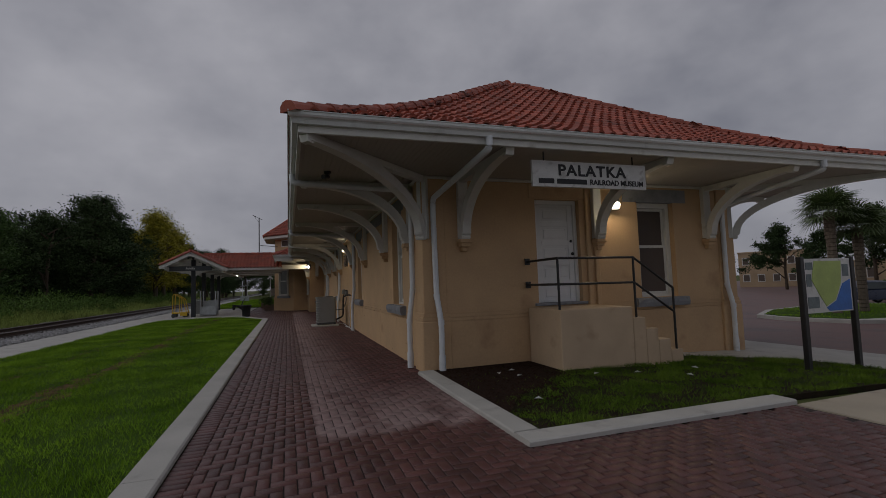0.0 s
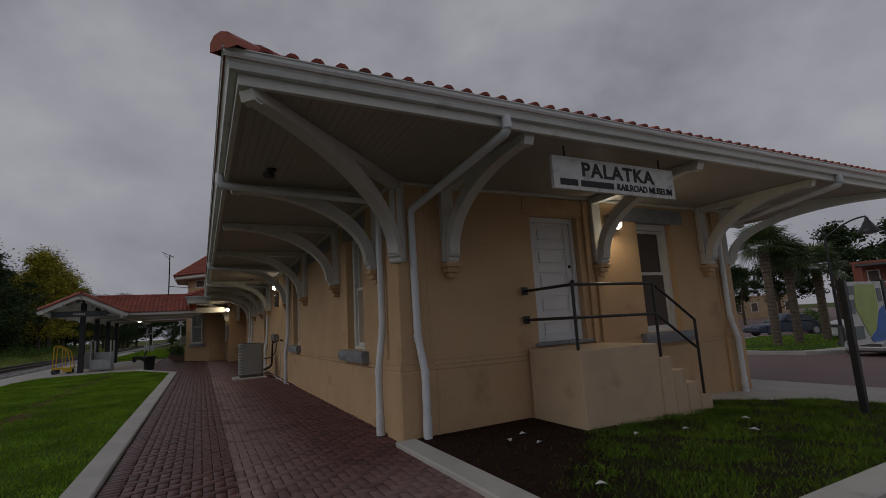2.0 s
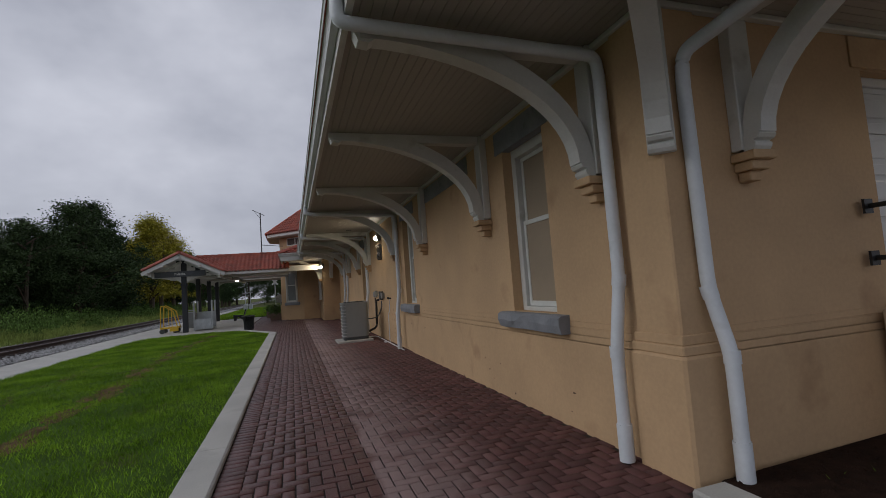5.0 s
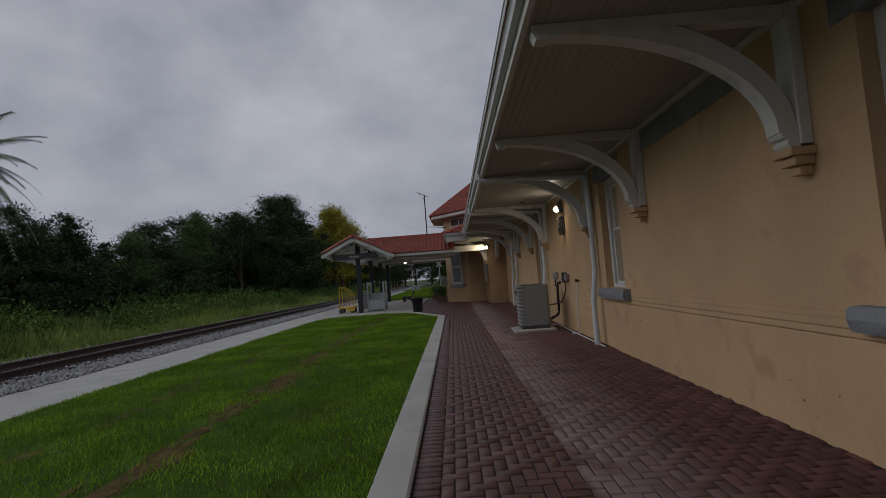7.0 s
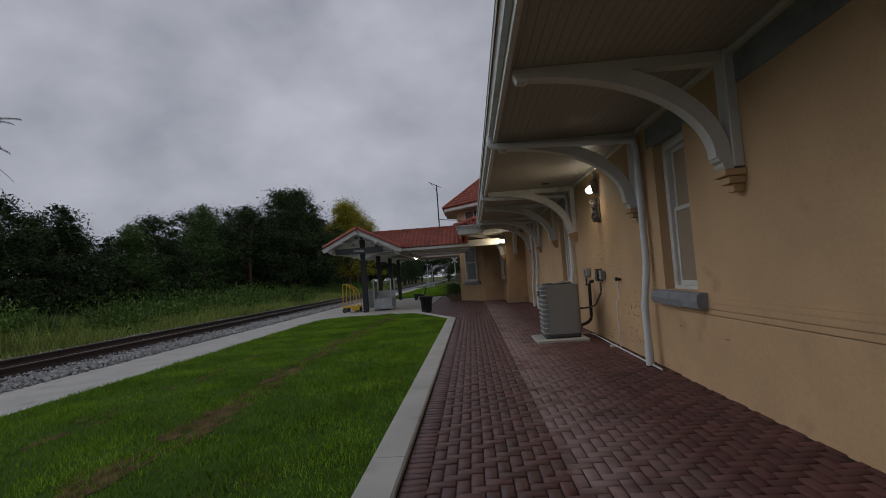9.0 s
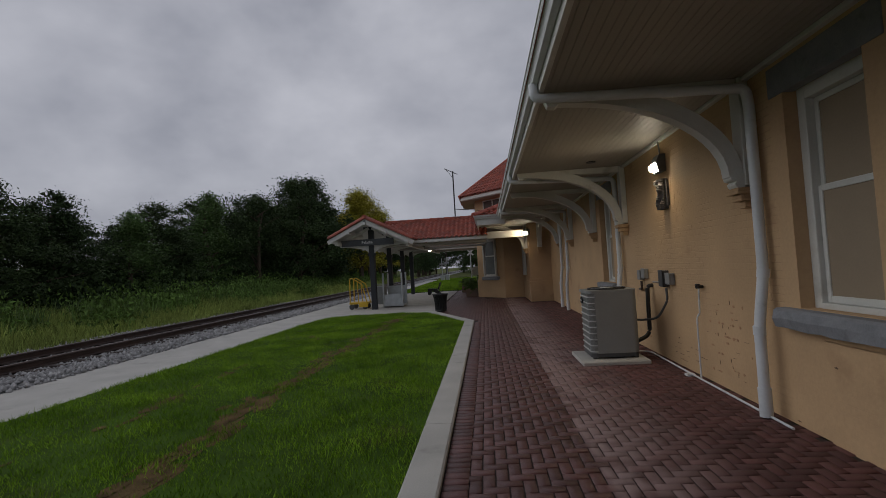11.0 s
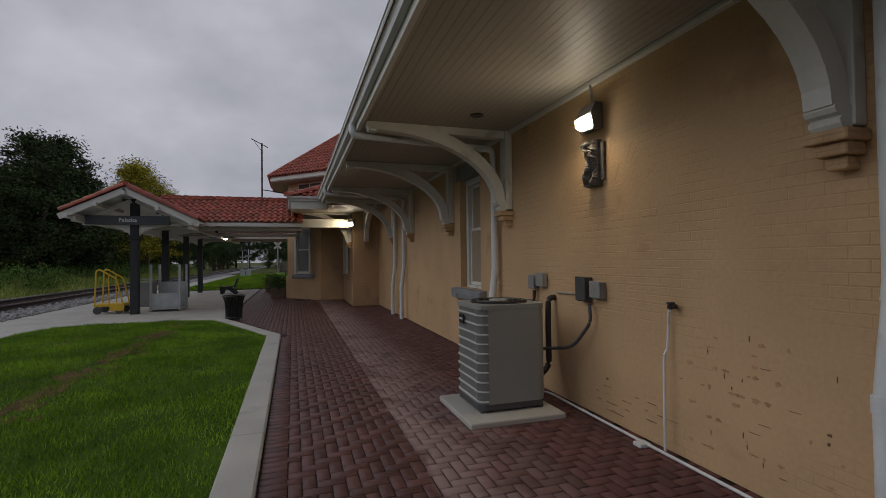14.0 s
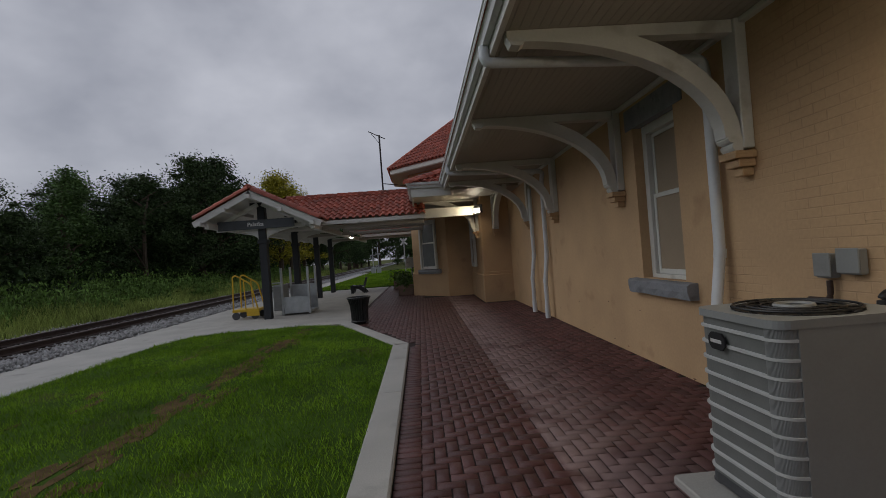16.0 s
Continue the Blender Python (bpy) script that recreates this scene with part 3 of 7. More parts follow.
# panelled door with its recess
a, b, lo, hi = end_open[0]
m = on_south(a + X0, lo)
door = thing("door_1", "white five-panel wooden door, closed, with black knob", "door", m, kind="structure")
w, h = b - a, hi - lo
part("door_frame", Shape().box(0.0, 0.10, 0, 0.075, 0.20, h, 0.005).box(w - 0.075, 0.10, 0, w, 0.20, h, 0.005).box(0.075, 0.10, h - 0.08, w - 0.075, 0.20, h, 0.005), DOOR_WHITE, door)
part("threshold", Shape().box(-0.08, -0.06, -0.03, w + 0.08, 0.2, 0.02, 0.008), STONE, door, "grey stone threshold")
leaf = part("leaf", Shape().box(0.077, 0.15, 0.022, w - 0.077, 0.19, h - 0.082), DOOR_WHITE, door)
s = Shape()
for xa, xb in ((0.077, 0.19), (w - 0.19, w - 0.077)):
    s.box(xa, 0.132, 0.022, xb, 0.149, h - 0.082, 0.004)
part("stile", s, DOOR_WHITE, leaf)
zs = [0.022 + (h - 0.104) * k / 5 for k in range(6)]
for k in range(6):
    part("rail", Shape().box(0.19, 0.132, max(0.022, zs[k] - 0.05), w - 0.19, 0.149, min(h - 0.082, zs[k] + 0.05), 0.004), DOOR_WHITE, leaf)
for k in range(5):
    part("panel", Shape().box(0.24, 0.138, zs[k] + 0.10, w - 0.24, 0.149, zs[k + 1] - 0.10, 0.010), DOOR_WHITE, leaf)
part("door_knob", Shape().lathe([(0.012, 0), (0.012, 0.03), (0.03, 0.035), (0.034, 0.05), (0.024, 0.066), (0.004, 0.07)], 14, Matrix.Translation((w - 0.13, 0.13, 0.95)) @ pose(0, 0, 0, 90, 0, 0)), IRON, leaf, "black round knob", True)
part("deadbolt", Shape().lathe([(0.028, 0), (0.028, 0.012), (0.02, 0.018)], 14, Matrix.Translation((w - 0.13, 0.13, 1.2)) @ pose(0, 0, 0, 90, 0, 0)), IRON, leaf, "", True)
# pilaster strips beside the door
for x in (5.42, 5.60):
    structure("pilaster", Shape().box(x, Y0 - 0.05, 1.0, x + 0.10, Y0 - 0.001, EAVE - 0.05, 0.012), TAN, "tan painted pilaster strip beside the door", "pilaster")
structure("wall_patch", Shape().box(4.2, Y0 - 0.02, 3.08, 5.8, Y0 - 0.001, 3.36, 0.006), TAN, "tan painted panel above the door", "wall")


# ---- steps and railing ----
SX, SY = 4.07, 7.86
st = thing("entry_steps", "tan painted concrete steps and landing at the door", "steps", kind="structure")
part("landing", Shape().box(SX, SY, -0.2, 5.50, Y0 - 0.06, 1.01, 0.015), STEP_PAINT, st)
for i in range(4):
    part("step", Shape().box(5.502 + 0.26 * i, SY, -0.2, 5.50 + 0.26 * (i + 1), Y0 - 0.06, 0.81 - 0.2 * i, 0.012), STEP_PAINT, st)
rail = thing("handrail", "black iron handrail on the entry steps", "railing")
R = 0.021
part("top_rail", Shape().tube([(SX + 0.03, Y0 - 0.05, 1.86), (SX + 0.03, SY + 0.06, 1.865), (5.62, SY + 0.06, 1.86), (6.45, SY + 0.06, 1.30)], R, 10), IRON, rail, "", True)
part("middle_rail", Shape().tube([(SX + 0.03, Y0 - 0.05, 1.43), (SX + 0.03, SY + 0.06, 1.43), (5.62, SY + 0.06, 1.42), (6.45, SY + 0.06, 0.87)], R, 10), IRON, rail, "", True)
for x, lo, hi in ((SX + 0.03, 1.0, 1.88), (5.62, 0.80, 1.875), (6.45, 0.2, 1.31)):
    part("post", Shape().tube([(x, SY + 0.06, lo), (x, SY + 0.06, hi)], R, 10), IRON, rail, "", True)
for z in (1.86, 1.43):
    part("wall_flange", Shape().box(SX - 0.03, Y0 - 0.065, z - 0.06, SX + 0.07, Y0 - 0.045, z + 0.06), IRON, rail)


# ---- eaves ----
def eave_boards(name, x0, y0, x1, y1, along_y, z, label):
    """A boarded soffit: narrow boards with open joints on a backing."""
    s = Shape()
    s.box(x0, y0, z + 0.012, x1, y1, z + 0.05)
    a, b = (x0, x1) if along_y else (y0, y1)
    n = round((b - a) / 0.083)
    for i in range(n):
        p, q = a + (b - a) * i / n + 0.002, a + (b - a) * (i + 1) / n - 0.002
        if along_y:
            s.box(p, y0, z, q, y1, z + 0.012)
        else:
            s.box(x0, p, z, x1, q, z + 0.012)
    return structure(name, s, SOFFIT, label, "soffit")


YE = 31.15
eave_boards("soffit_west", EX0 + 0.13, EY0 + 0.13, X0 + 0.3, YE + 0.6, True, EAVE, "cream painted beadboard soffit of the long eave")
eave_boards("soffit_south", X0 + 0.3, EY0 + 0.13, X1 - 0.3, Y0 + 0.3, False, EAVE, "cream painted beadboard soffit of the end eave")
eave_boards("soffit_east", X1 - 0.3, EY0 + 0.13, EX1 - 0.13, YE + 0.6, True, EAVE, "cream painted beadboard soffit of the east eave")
structure("trim_west", Shape().box(X0 - 0.06, Y0 - 0.06, EAVE - 0.05, X0 + 0.05, YN, EAVE - 0.002, 0.01), WHITE, "white painted cornice strip under the soffit", "trim")
structure("trim_south", Shape().box(X0 + 0.06, Y0 - 0.06, EAVE - 0.05, X1 + 0.06, Y0 + 0.05, EAVE - 0.002, 0.01), WHITE, "white painted cornice strip under the soffit", "trim")

# fascia and gutter: a section swept round the eaves
def swept(name, section, path, mat, label, category):
    """A section (outwards, up) swept along a plan path with mitred corners; the path runs with the outside on its right."""
    s, rings = Shape(), []
    P = [Vector((x, y)) for x, y in path]
    for i, p in enumerate(P):
        d0 = (P[i] - P[i - 1]).normalized() if i else (P[1] - P[0]).normalized()
        d1 = (P[i + 1] - P[i]).normalized() if i < len(P) - 1 else d0
        n0, n1 = Vector((d0.y, -d0.x)), Vector((d1.y, -d1.x))
        n = (n0 + n1) / (1 + n0.dot(n1))
        rings.append([(p.x + n.x * o, p.y + n.y * o, z) for o, z in section])
    k = len(section)
    vs = [q for r in rings for q in r]
    fs = [tuple(range(k)), tuple(range(len(vs) - 1, len(vs) - 1 - k, -1))]
    for i in range(len(rings) - 1):
        fs += [(i * k + j, (i + 1) * k + j, (i + 1) * k + (j + 1) % k, i * k + (j + 1) % k) for j in range(k)]
    s.add(vs, fs)
    return structure(name, s, mat, label, category)


eave_path = [(EX0 + 0.11, YE), (EX0 + 0.11, EY0 + 0.11), (EX1 - 0.11, EY0 + 0.11), (EX1 - 0.11, YE)]
swept("fascia", [(-0.05, EAVE - 0.035), (0.0, EAVE - 0.035), (0.004, EAVE + 0.19), (-0.05, EAVE + 0.19)], eave_path, WHITE, "white painted fascia board behind the gutter", "fascia")
gut = [(0.006, EAVE + 0.055), (0.065, EAVE + 0.055), (0.078, EAVE + 0.10), (0.10, EAVE + 0.135), (0.112, EAVE + 0.155), (0.112, EAVE + 0.185), (0.122, EAVE + 0.19), (0.122, EAVE + 0.20), (0.10, EAVE + 0.20), (0.10, EAVE + 0.165), (0.06, EAVE + 0.075), (0.012, EAVE + 0.075), (0.012, EAVE + 0.195), (0.006, EAVE + 0.195)]
swept("gutter", gut, eave_path, GUTTER, "aged white metal gutter round the eaves", "gutter")


def eave_bracket(m, reach=2.0, corbels=True, label="white painted curved wooden eave bracket on a tan corbel"):
    """A bracket in its own frame: x out from the wall, y its thickness, z up from the ground."""
    ob = thing("eave_bracket", label, "bracket", m, "eave brackets")
    t, z0, z1 = 0.075, 2.30, EAVE - 0.004
    part("wall_plate", Shape().box(0.0, -t - 0.02, z0, 0.10, t + 0.02, z1, 0.008), WHITE, ob)
    n, inner, outer = 14, [], []
    for i in range(n + 1):
        q = math.pi / 2 * i / n
        inner.append((reach - (reach - 0.24) * math.cos(q), z0 + 0.10 + (z1 - 0.10 - z0 - 0.10) * math.sin(q)))
        outer.append((reach - 0.10 - (reach - 0.20) * math.cos(q), z0 + 0.10 + (z1 + 0.06 - z0 - 0.10) * math.sin(q)))
    out2 = [(x, min(z, z1 - 0.09)) for x, z in outer]
    part("brace", Shape().prism(inner[:-1] + [(reach, z1 - 0.10)] + [(reach, z1 - 0.085)] + out2[::-1], -t, t), WHITE, ob)
    part("beam", Shape().prism([(0.102, z1 - 0.11), (reach - 0.12, z1 - 0.088), (reach - 0.06, z1 - 0.13), (reach + 0.02, z1 - 0.12), (reach + 0.05, z1 - 0.05), (reach + 0.05, z1), (0.102, z1)], -t + 0.012, t - 0.012), WHITE, ob)
    foot = [(0.10, z0 - 0.02), (0.17, z0 - 0.02), (0.19, z0 + 0.005), (0.195, z0 + 0.03), (0.175, z0 + 0.05), (0.215, z0 + 0.06), (0.232, z0 + 0.085), (0.222, z0 + 0.105), (0.10, z0 + 0.105)]
    part("foot_moulding", Shape().prism(foot, -t - 0.008, t + 0.008), WHITE, ob)
    for k, (w, d, za, zb) in enumerate(() if not corbels else ((0.115, 0.20, 2.215, 2.278), (0.088, 0.155, 2.145, 2.213), (0.055, 0.105, 2.07, 2.143))):
        part("corbel", Shape().box(0.0, -w, za, d, w, zb, 0.008), TAN, ob, "tan painted stepped corbel")
    return ob


first = eave_bracket(pose(X0, 9.72, 0, 0, 0, 180))
for y in (12.16, 15.28, 17.9, 22.25, 24.82, 27.98, 30.3):
    copy_thing(first, pose(X0, y, 0, 0, 0, 180))
for x in (2.84, 5.67, 8.47):
    copy_thing(first, pose(x, Y0, 0, 0, 0, 270))
copy_thing(first, pose(X1, 9.8, 0, 0, 0, 0))
d = 0.05
eave_bracket(pose(X0 + d, Y0 + d, 0, 0, 0, 225), 2.95, False, "long white painted diagonal corner bracket")
eave_bracket(pose(X1 - d, Y0 + d, 0, 0, 0, 315), 2.95, False, "long white painted diagonal corner bracket")
copy_thing(first, pose(PX, 34.0, 0, 0, 0, 180))
copy_thing(first, pose(1.65, YN, 0, 0, 0, 270))


# ---- downspouts ----
def rounded(path, r=0.12, n=5):
    """A path with its bends rounded."""
    P, out = [Vector(p) for p in path], []
    out.append(P[0])
    for a, b, c in zip(P, P[1:], P[2:]):
        u, v = (a - b), (c - b)
        k = min(r, u.length * 0.45, v.length * 0.45)
        p, q = b + u.normalized() * k, b + v.normalized() * k
        out += [p.lerp(b, i / n).lerp(b.lerp(q, i / n), i / n) for i in range(n + 1)]
    out.append(P[-1])
    return out


def downspout(path, label="white round downspout strapped to the wall"):
    ob = thing("downspout", label, "downspout", group="downspouts")
    part("pipe", Shape().tube(rounded(path), 0.05, 12), PIPE, ob, "", True)
    z = path[-1][2]
    p, q = Vector(path[-2]), Vector(path[-1])
    part("boot", Shape().tube([q + (p - q) * (0.28 / (p - q).length), q], 0.059, 12), PIPE, ob, "", True)
    for i in range(len(path) - 3, len(path) - 1):
        b, c = Vector(path[i]), Vector(path[i + 1])
        u = (c - b).normalized()
        part("collar", Shape().tube([b - u * 0.03, b + u * 0.06], 0.056, 12), PIPE, ob, "", True)
    return ob


def west_spout(y, y2=None, top=3.22, from_gutter=True):
    y2 = y if y2 is None else y2
    x = X0 - 0.085
    start = [(EX0 + 0.06, y2, EAVE + 0.06), (EX0 + 0.06, y2, EAVE - 0.09), (x - 0.02, y2, EAVE - 0.17)] if from_gutter else []
    return downspout(start + [(x, y, top - 0.15), (x, y, 1.42), (x - 0.07, y + 0.02, 0.86), (x - 0.07, y + 0.02, 0.01)])


west_spout(9.5)
west_spout(17.66, 17.66)
west_spout(22.62)
west_spout(28.75, 28.5)
west_spout(29.95, from_gutter=False)
ys = Y0 - 0.085
downspout([(2.46, EY0 + 0.06, EAVE + 0.06), (2.46, EY0 + 0.06, EAVE - 0.10), (2.27, ys - 0.02, EAVE - 0.42), (2.27, ys, 2.8), (2.29, ys, 1.30), (2.33, ys - 0.09, 0.86), (2.33, ys - 0.09, 0.01)])
downspout([(8.96, EY0 + 0.06, EAVE + 0.06), (8.96, EY0 + 0.06, EAVE - 0.10), (8.88, ys - 0.02, EAVE - 0.42), (8.88, ys, 2.8), (8.88, ys, 1.30), (8.92, ys - 0.08, 0.86), (8.92, ys - 0.08, -0.13)])


# ---- roof ----
PROFILE = [(0.0, 3.575), (0.7, 3.85), (1.4, 4.18), (2.2, 4.62), (3.2, 5.24), (4.4, 6.03), (5.585, 6.80)]


def height(d):
    for (a, za), (b, zb) in zip(PROFILE, PROFILE[1:]):
        if d <= b:
            return za + (zb - za) * (d - a) / (b - a)
    return PROFILE[-1][1]


HALF = (EX1 - EX0) / 2
XR, YR = EX0 + HALF, EY0 + HALF
deck = Shape()
for (a, za), (b, zb) in zip(PROFILE, PROFILE[1:]):
    z0, z1 = za - 0.03, zb - 0.03
    deck.add([(EX0 + a, EY0 + a, z0), (EX1 - a, EY0 + a, z0), (EX1 - b, EY0 + b, z1), (EX0 + b, EY0 + b, z1)], [(0, 1, 2, 3)])
    deck.add([(EX0 + a, YE + 3, z0), (EX0 + a, EY0 + a, z0), (EX0 + b, EY0 + b, z1), (EX0 + b, YE + 3, z1)], [(0, 1, 2, 3)])
    deck.add([(EX1 - a, EY0 + a, z0), (EX1 - a, YE + 3, z0), (EX1 - b, YE + 3, z1), (EX1 - b, EY0 + b, z1)], [(0, 1, 2, 3)])
roof = structure("roof", deck, TILE_JOINED, "red clay barrel-tiled hipped roof with flared eaves", "roof")


def tile_shape(w=0.205, l=0.38, r=0.062, n=5):
    """One barrel tile: a crown and a pan edge, x across, y up the slope, z off the roof."""
    s = Shape()
    rows = []
    for y, lift in ((0.0, 0.046), (l, 0.0)):
        row = [(-w / 2, y, lift - 0.005)]
        row += [(-r * math.cos(math.pi * i / n), y, lift + r * math.sin(math.pi * i / n) * 0.95) for i in range(n + 1)]
        row += [(w / 2, y, lift - 0.005)]
        rows.append(row)
    k = len(rows[0])
    s.add(rows[0] + rows[1], [(i, i + 1, i + 1 + k, i + k) for i in range(k - 1)])
    s.add([(x, y, z) for x, y, z in rows[0]] + [(x, 0.0, z - 0.03) for x, y, z in rows[0]], [(i, i + k, i + 1 + k, i + 1) for i in range(k - 1)])
    return s


TILE_W, TILE_STEP = 0.205, 0.30
tile = tile_shape()


def slope_places(axis, lo, hi, sign, edge, clip):
    """Poses of the tiles on one slope: axis 'x' for the end slope, 'y' for the long ones."""
    out, d = [], 0.06
    while d < HALF - 0.1:
        z = height(d)
        z2 = height(min(HALF, d + TILE_STEP))
        run = TILE_STEP / math.hypot(1, (z2 - z) / TILE_STEP) if d < HALF else TILE_STEP
        pitch = math.degrees(math.atan2(height(min(HALF, d + 0.3)) - z, 0.3))
        n = int((hi - lo) / TILE_W)
        for i in range(n + 1):
            u = lo + TILE_W * (i + 0.5)
            if clip(u, d):
                x, y, rz = (u, edge + d, 0) if axis == "x" else ((edge + d, u, -90) if sign > 0 else (edge - d, u, 90))
                out.append((x, y, z - 0.01, pitch, rz))
        d += run
    return out


def joined_tiles(places, mat, name):
    base, faces = np.array(tile.v), np.array(tile.f)
    V, F = [], []
    for k, (x, y, z, p, rz) in enumerate(places):
        m = np.array(pose(x, y, z, p, 0, rz))
        V.append(base @ m[:3, :3].T + m[:3, 3])
        F.append(faces + k * len(base))
    return joined(name, (np.concatenate(V), np.concatenate(F)), mat)


south = slope_places("x", EX0, EX1, 1, EY0, lambda u, d: EX0 + d + 0.06 < u < EX1 - d - 0.06)
west = slope_places("y", EY0, YE + 2.5, 1, EX0, lambda u, d: u > EY0 + d + 0.06)
east = slope_places("y", EY0, YE, -1, EX1, lambda u, d: u > EY0 + d + 0.06)
tile_me = tile.mesh("tile", TILE)
south.sort(key=lambda p: p[2])
for x, y, z, p, rz in south[:300]:
    piece("tile", tile_me, roof, pose(x, y, z, p, 0, rz))
rest = new("roof_tiles", joined_tiles(south[300:] + west + east, TILE_JOINED, "roof_tiles"))
rest.parent = roof
rest["kind"] = "stuff"
# hip and ridge caps
cap = Shape()
r, n = 0.13, 6
rows = [[(rr * math.cos(math.pi * i / n), y, rr * math.sin(math.pi * i / n) - 0.02 + lift) for i in range(n + 1)] for y, rr, lift in ((0, r, 0.012), (0.42, r * 0.9, 0.0))]
cap.add(rows[0] + rows[1], [(i, i + 1, i + 2 + n, i + 1 + n) for i in range(n)])
cap.add([(x, 0, z) for x, y, z in rows[0]], [tuple(range(n, -1, -1))])
cap_me = cap.mesh("ridge_cap", TILE)
for cx, sx in ((EX0, 1), (EX1, -1)):
    d = 0.0
    while d < HALF - 0.05:
        z = height(d)
        rise = math.degrees(math.atan2(height(min(HALF, d + 0.26)) - z, 0.26 * math.sqrt(2)))
        piece("ridge_cap", cap_me, roof, pose(cx + sx * d, EY0 + d, z + 0.03, rise, 0, -45 * sx))
        d += 0.255
y = YR
while y < YE + 2:
    piece("ridge_cap", cap_me, roof, pose(XR, y, 6.82, 0, 0, 0))
    y += 0.36
part("finial", Shape().lathe([(0.14, 6.80), (0.15, 6.88), (0.10, 6.95), (0.11, 7.0), (0.05, 7.06), (0.01, 7.08)], 12, Matrix.Translation((XR, YR, 0))), TILE_JOINED, roof, "", True)


# ---- middle block eaves and tower ----
BX, BE = PX - OVER, YE
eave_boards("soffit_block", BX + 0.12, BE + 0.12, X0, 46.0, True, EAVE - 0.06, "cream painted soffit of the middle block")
block_path = [(BX + 0.11, 46.0), (BX + 0.11, BE + 0.11), (EX0 + 0.3, BE + 0.11)]
swept("fascia_block", [(-0.05, EAVE - 0.2), (0.0, EAVE - 0.2), (0.004, EAVE + 0.17), (-0.05, EAVE + 0.17)], block_path, WHITE, "white painted fascia of the middle block", "fascia")
swept("gutter_block", [(o, z - 0.02) for o, z in gut], block_path, GUTTER, "aged white gutter of the middle block", "gutter")
block_deck = Shape()
for (a, za), (b, zb) in zip(PROFILE[:4], PROFILE[1:5]):
    block_deck.add([(BX + a, 46, za - 0.05), (BX + a, BE + a, za - 0.05), (BX + b, BE + b, zb - 0.05), (BX + b, 46, zb - 0.05)], [(0, 1, 2, 3)])
    block_deck.add([(BX + a, BE + a, za - 0.05), (6, BE + a, za - 0.05), (6, BE + b, zb - 0.05), (BX + b, BE + b, zb - 0.05)], [(0, 1, 2, 3)])
block_roof = structure("roof_block", block_deck, TILE_JOINED, "red clay tiled roof of the middle block", "roof")
places = [p for p in slope_places("y", BE, 46, 1, BX, lambda u, d: d < 3 and u > BE + d)] + [p for p in slope_places("x", BX, 3.0, 1, BE, lambda u, d: d < 3 and u > BX + d)]
bt = new("roof_tiles", joined_tiles([(x, y, z - 0.02, p, rz) for x, y, z, p, rz in places], TILE_JOINED, "roof_tiles"))
bt.parent = block_roof
bt["kind"] = "stuff"
d = 0.0
while d < 3.0:
    z = height(d)
    piece("ridge_cap", cap_me, block_roof, pose(BX + d, BE + d, z + 0.02, math.degrees(math.atan2(height(d + 0.26) - z, 0.37)), 0, -45))
    d += 0.255
# window and lit corner lamp on the block
window("window_5", Matrix(((0, 1, 0, PX - 0.232), (-1, 0, 0, 35.9), (0, 0, 1, 1.09), (0, 0, 0, 1))), 0.95, 1.95, BLIND, "white double-hung window in the middle block")
bw = Vector((-1.1 - 0.25, 38.2 - 36.55, 0)).normalized()
bn = Vector((bw.y, -bw.x, 0)) * -1
mb = Matrix(((-bw.x, bw.y * -1, 0, 0.25 + bw.x * 1.55), (-bw.y, bw.x, 0, 36.55 + bw.y * 1.55), (0, 0, 1, 1.06), (0, 0, 0, 1)))
inward = Vector((mb[0][1], mb[1][1], 0))
if inward.dot(Vector((1, 1, 0))) < 0:
    mb[0][1], mb[1][1] = -mb[0][1], -mb[1][1]
    inward = -inward
mw = mb.copy()
mw.translation = mb.translation - inward * 0.232
PALE_GLASS = material("dim_window_glass", (0.20, 0.21, 0.22), 0.12, 0.1, 3, 40, 0.0)
window("window_6", mw, 1.0, 1.95, PALE_GLASS, "white double-hung window in the angled bay")
stone_sill(mb, 1.0, 0.15)

structure("header_beam", Shape().box(-0.56, 33.45, 2.80, PX - 0.002, 33.56, 3.10, 0.01), WHITE, "white painted header beam under the block's eave", "beam")
TX, TY, TA = 2.35, 41.6, 3.45


def octagon(a):
    r = a / math.cos(math.pi / 8)
    return [(TX + r * math.cos(math.pi / 8 + k * math.pi / 4), TY + r * math.sin(math.pi / 8 + k * math.pi / 4)) for k in range(8)]


tower = structure("tower", flat(octagon(TA), 3.4, 5.47), TAN, "tan octagonal tower above the ticket bay", "tower")
part("tower_eave", flat(octagon(TA + 0.75), 5.37, 5.41), SOFFIT, tower)
part("tower_fascia", flat(octagon(TA + 0.78), 5.41, 5.59), WHITE, tower)
tip = Shape()
lo, hi = octagon(TA + 0.86), octagon(0.03)
tip.add([(x, y, 5.59) for x, y in lo] + [(x, y, 8.80) for x, y in hi], [tuple(range(7, -1, -1)), tuple(range(8, 16))] + [(i, (i + 1) % 8, 8 + (i + 1) % 8, 8 + i) for i in range(8)])
tower_roof = part("tower_roof", tip, TILE_JOINED, tower)
tp = []
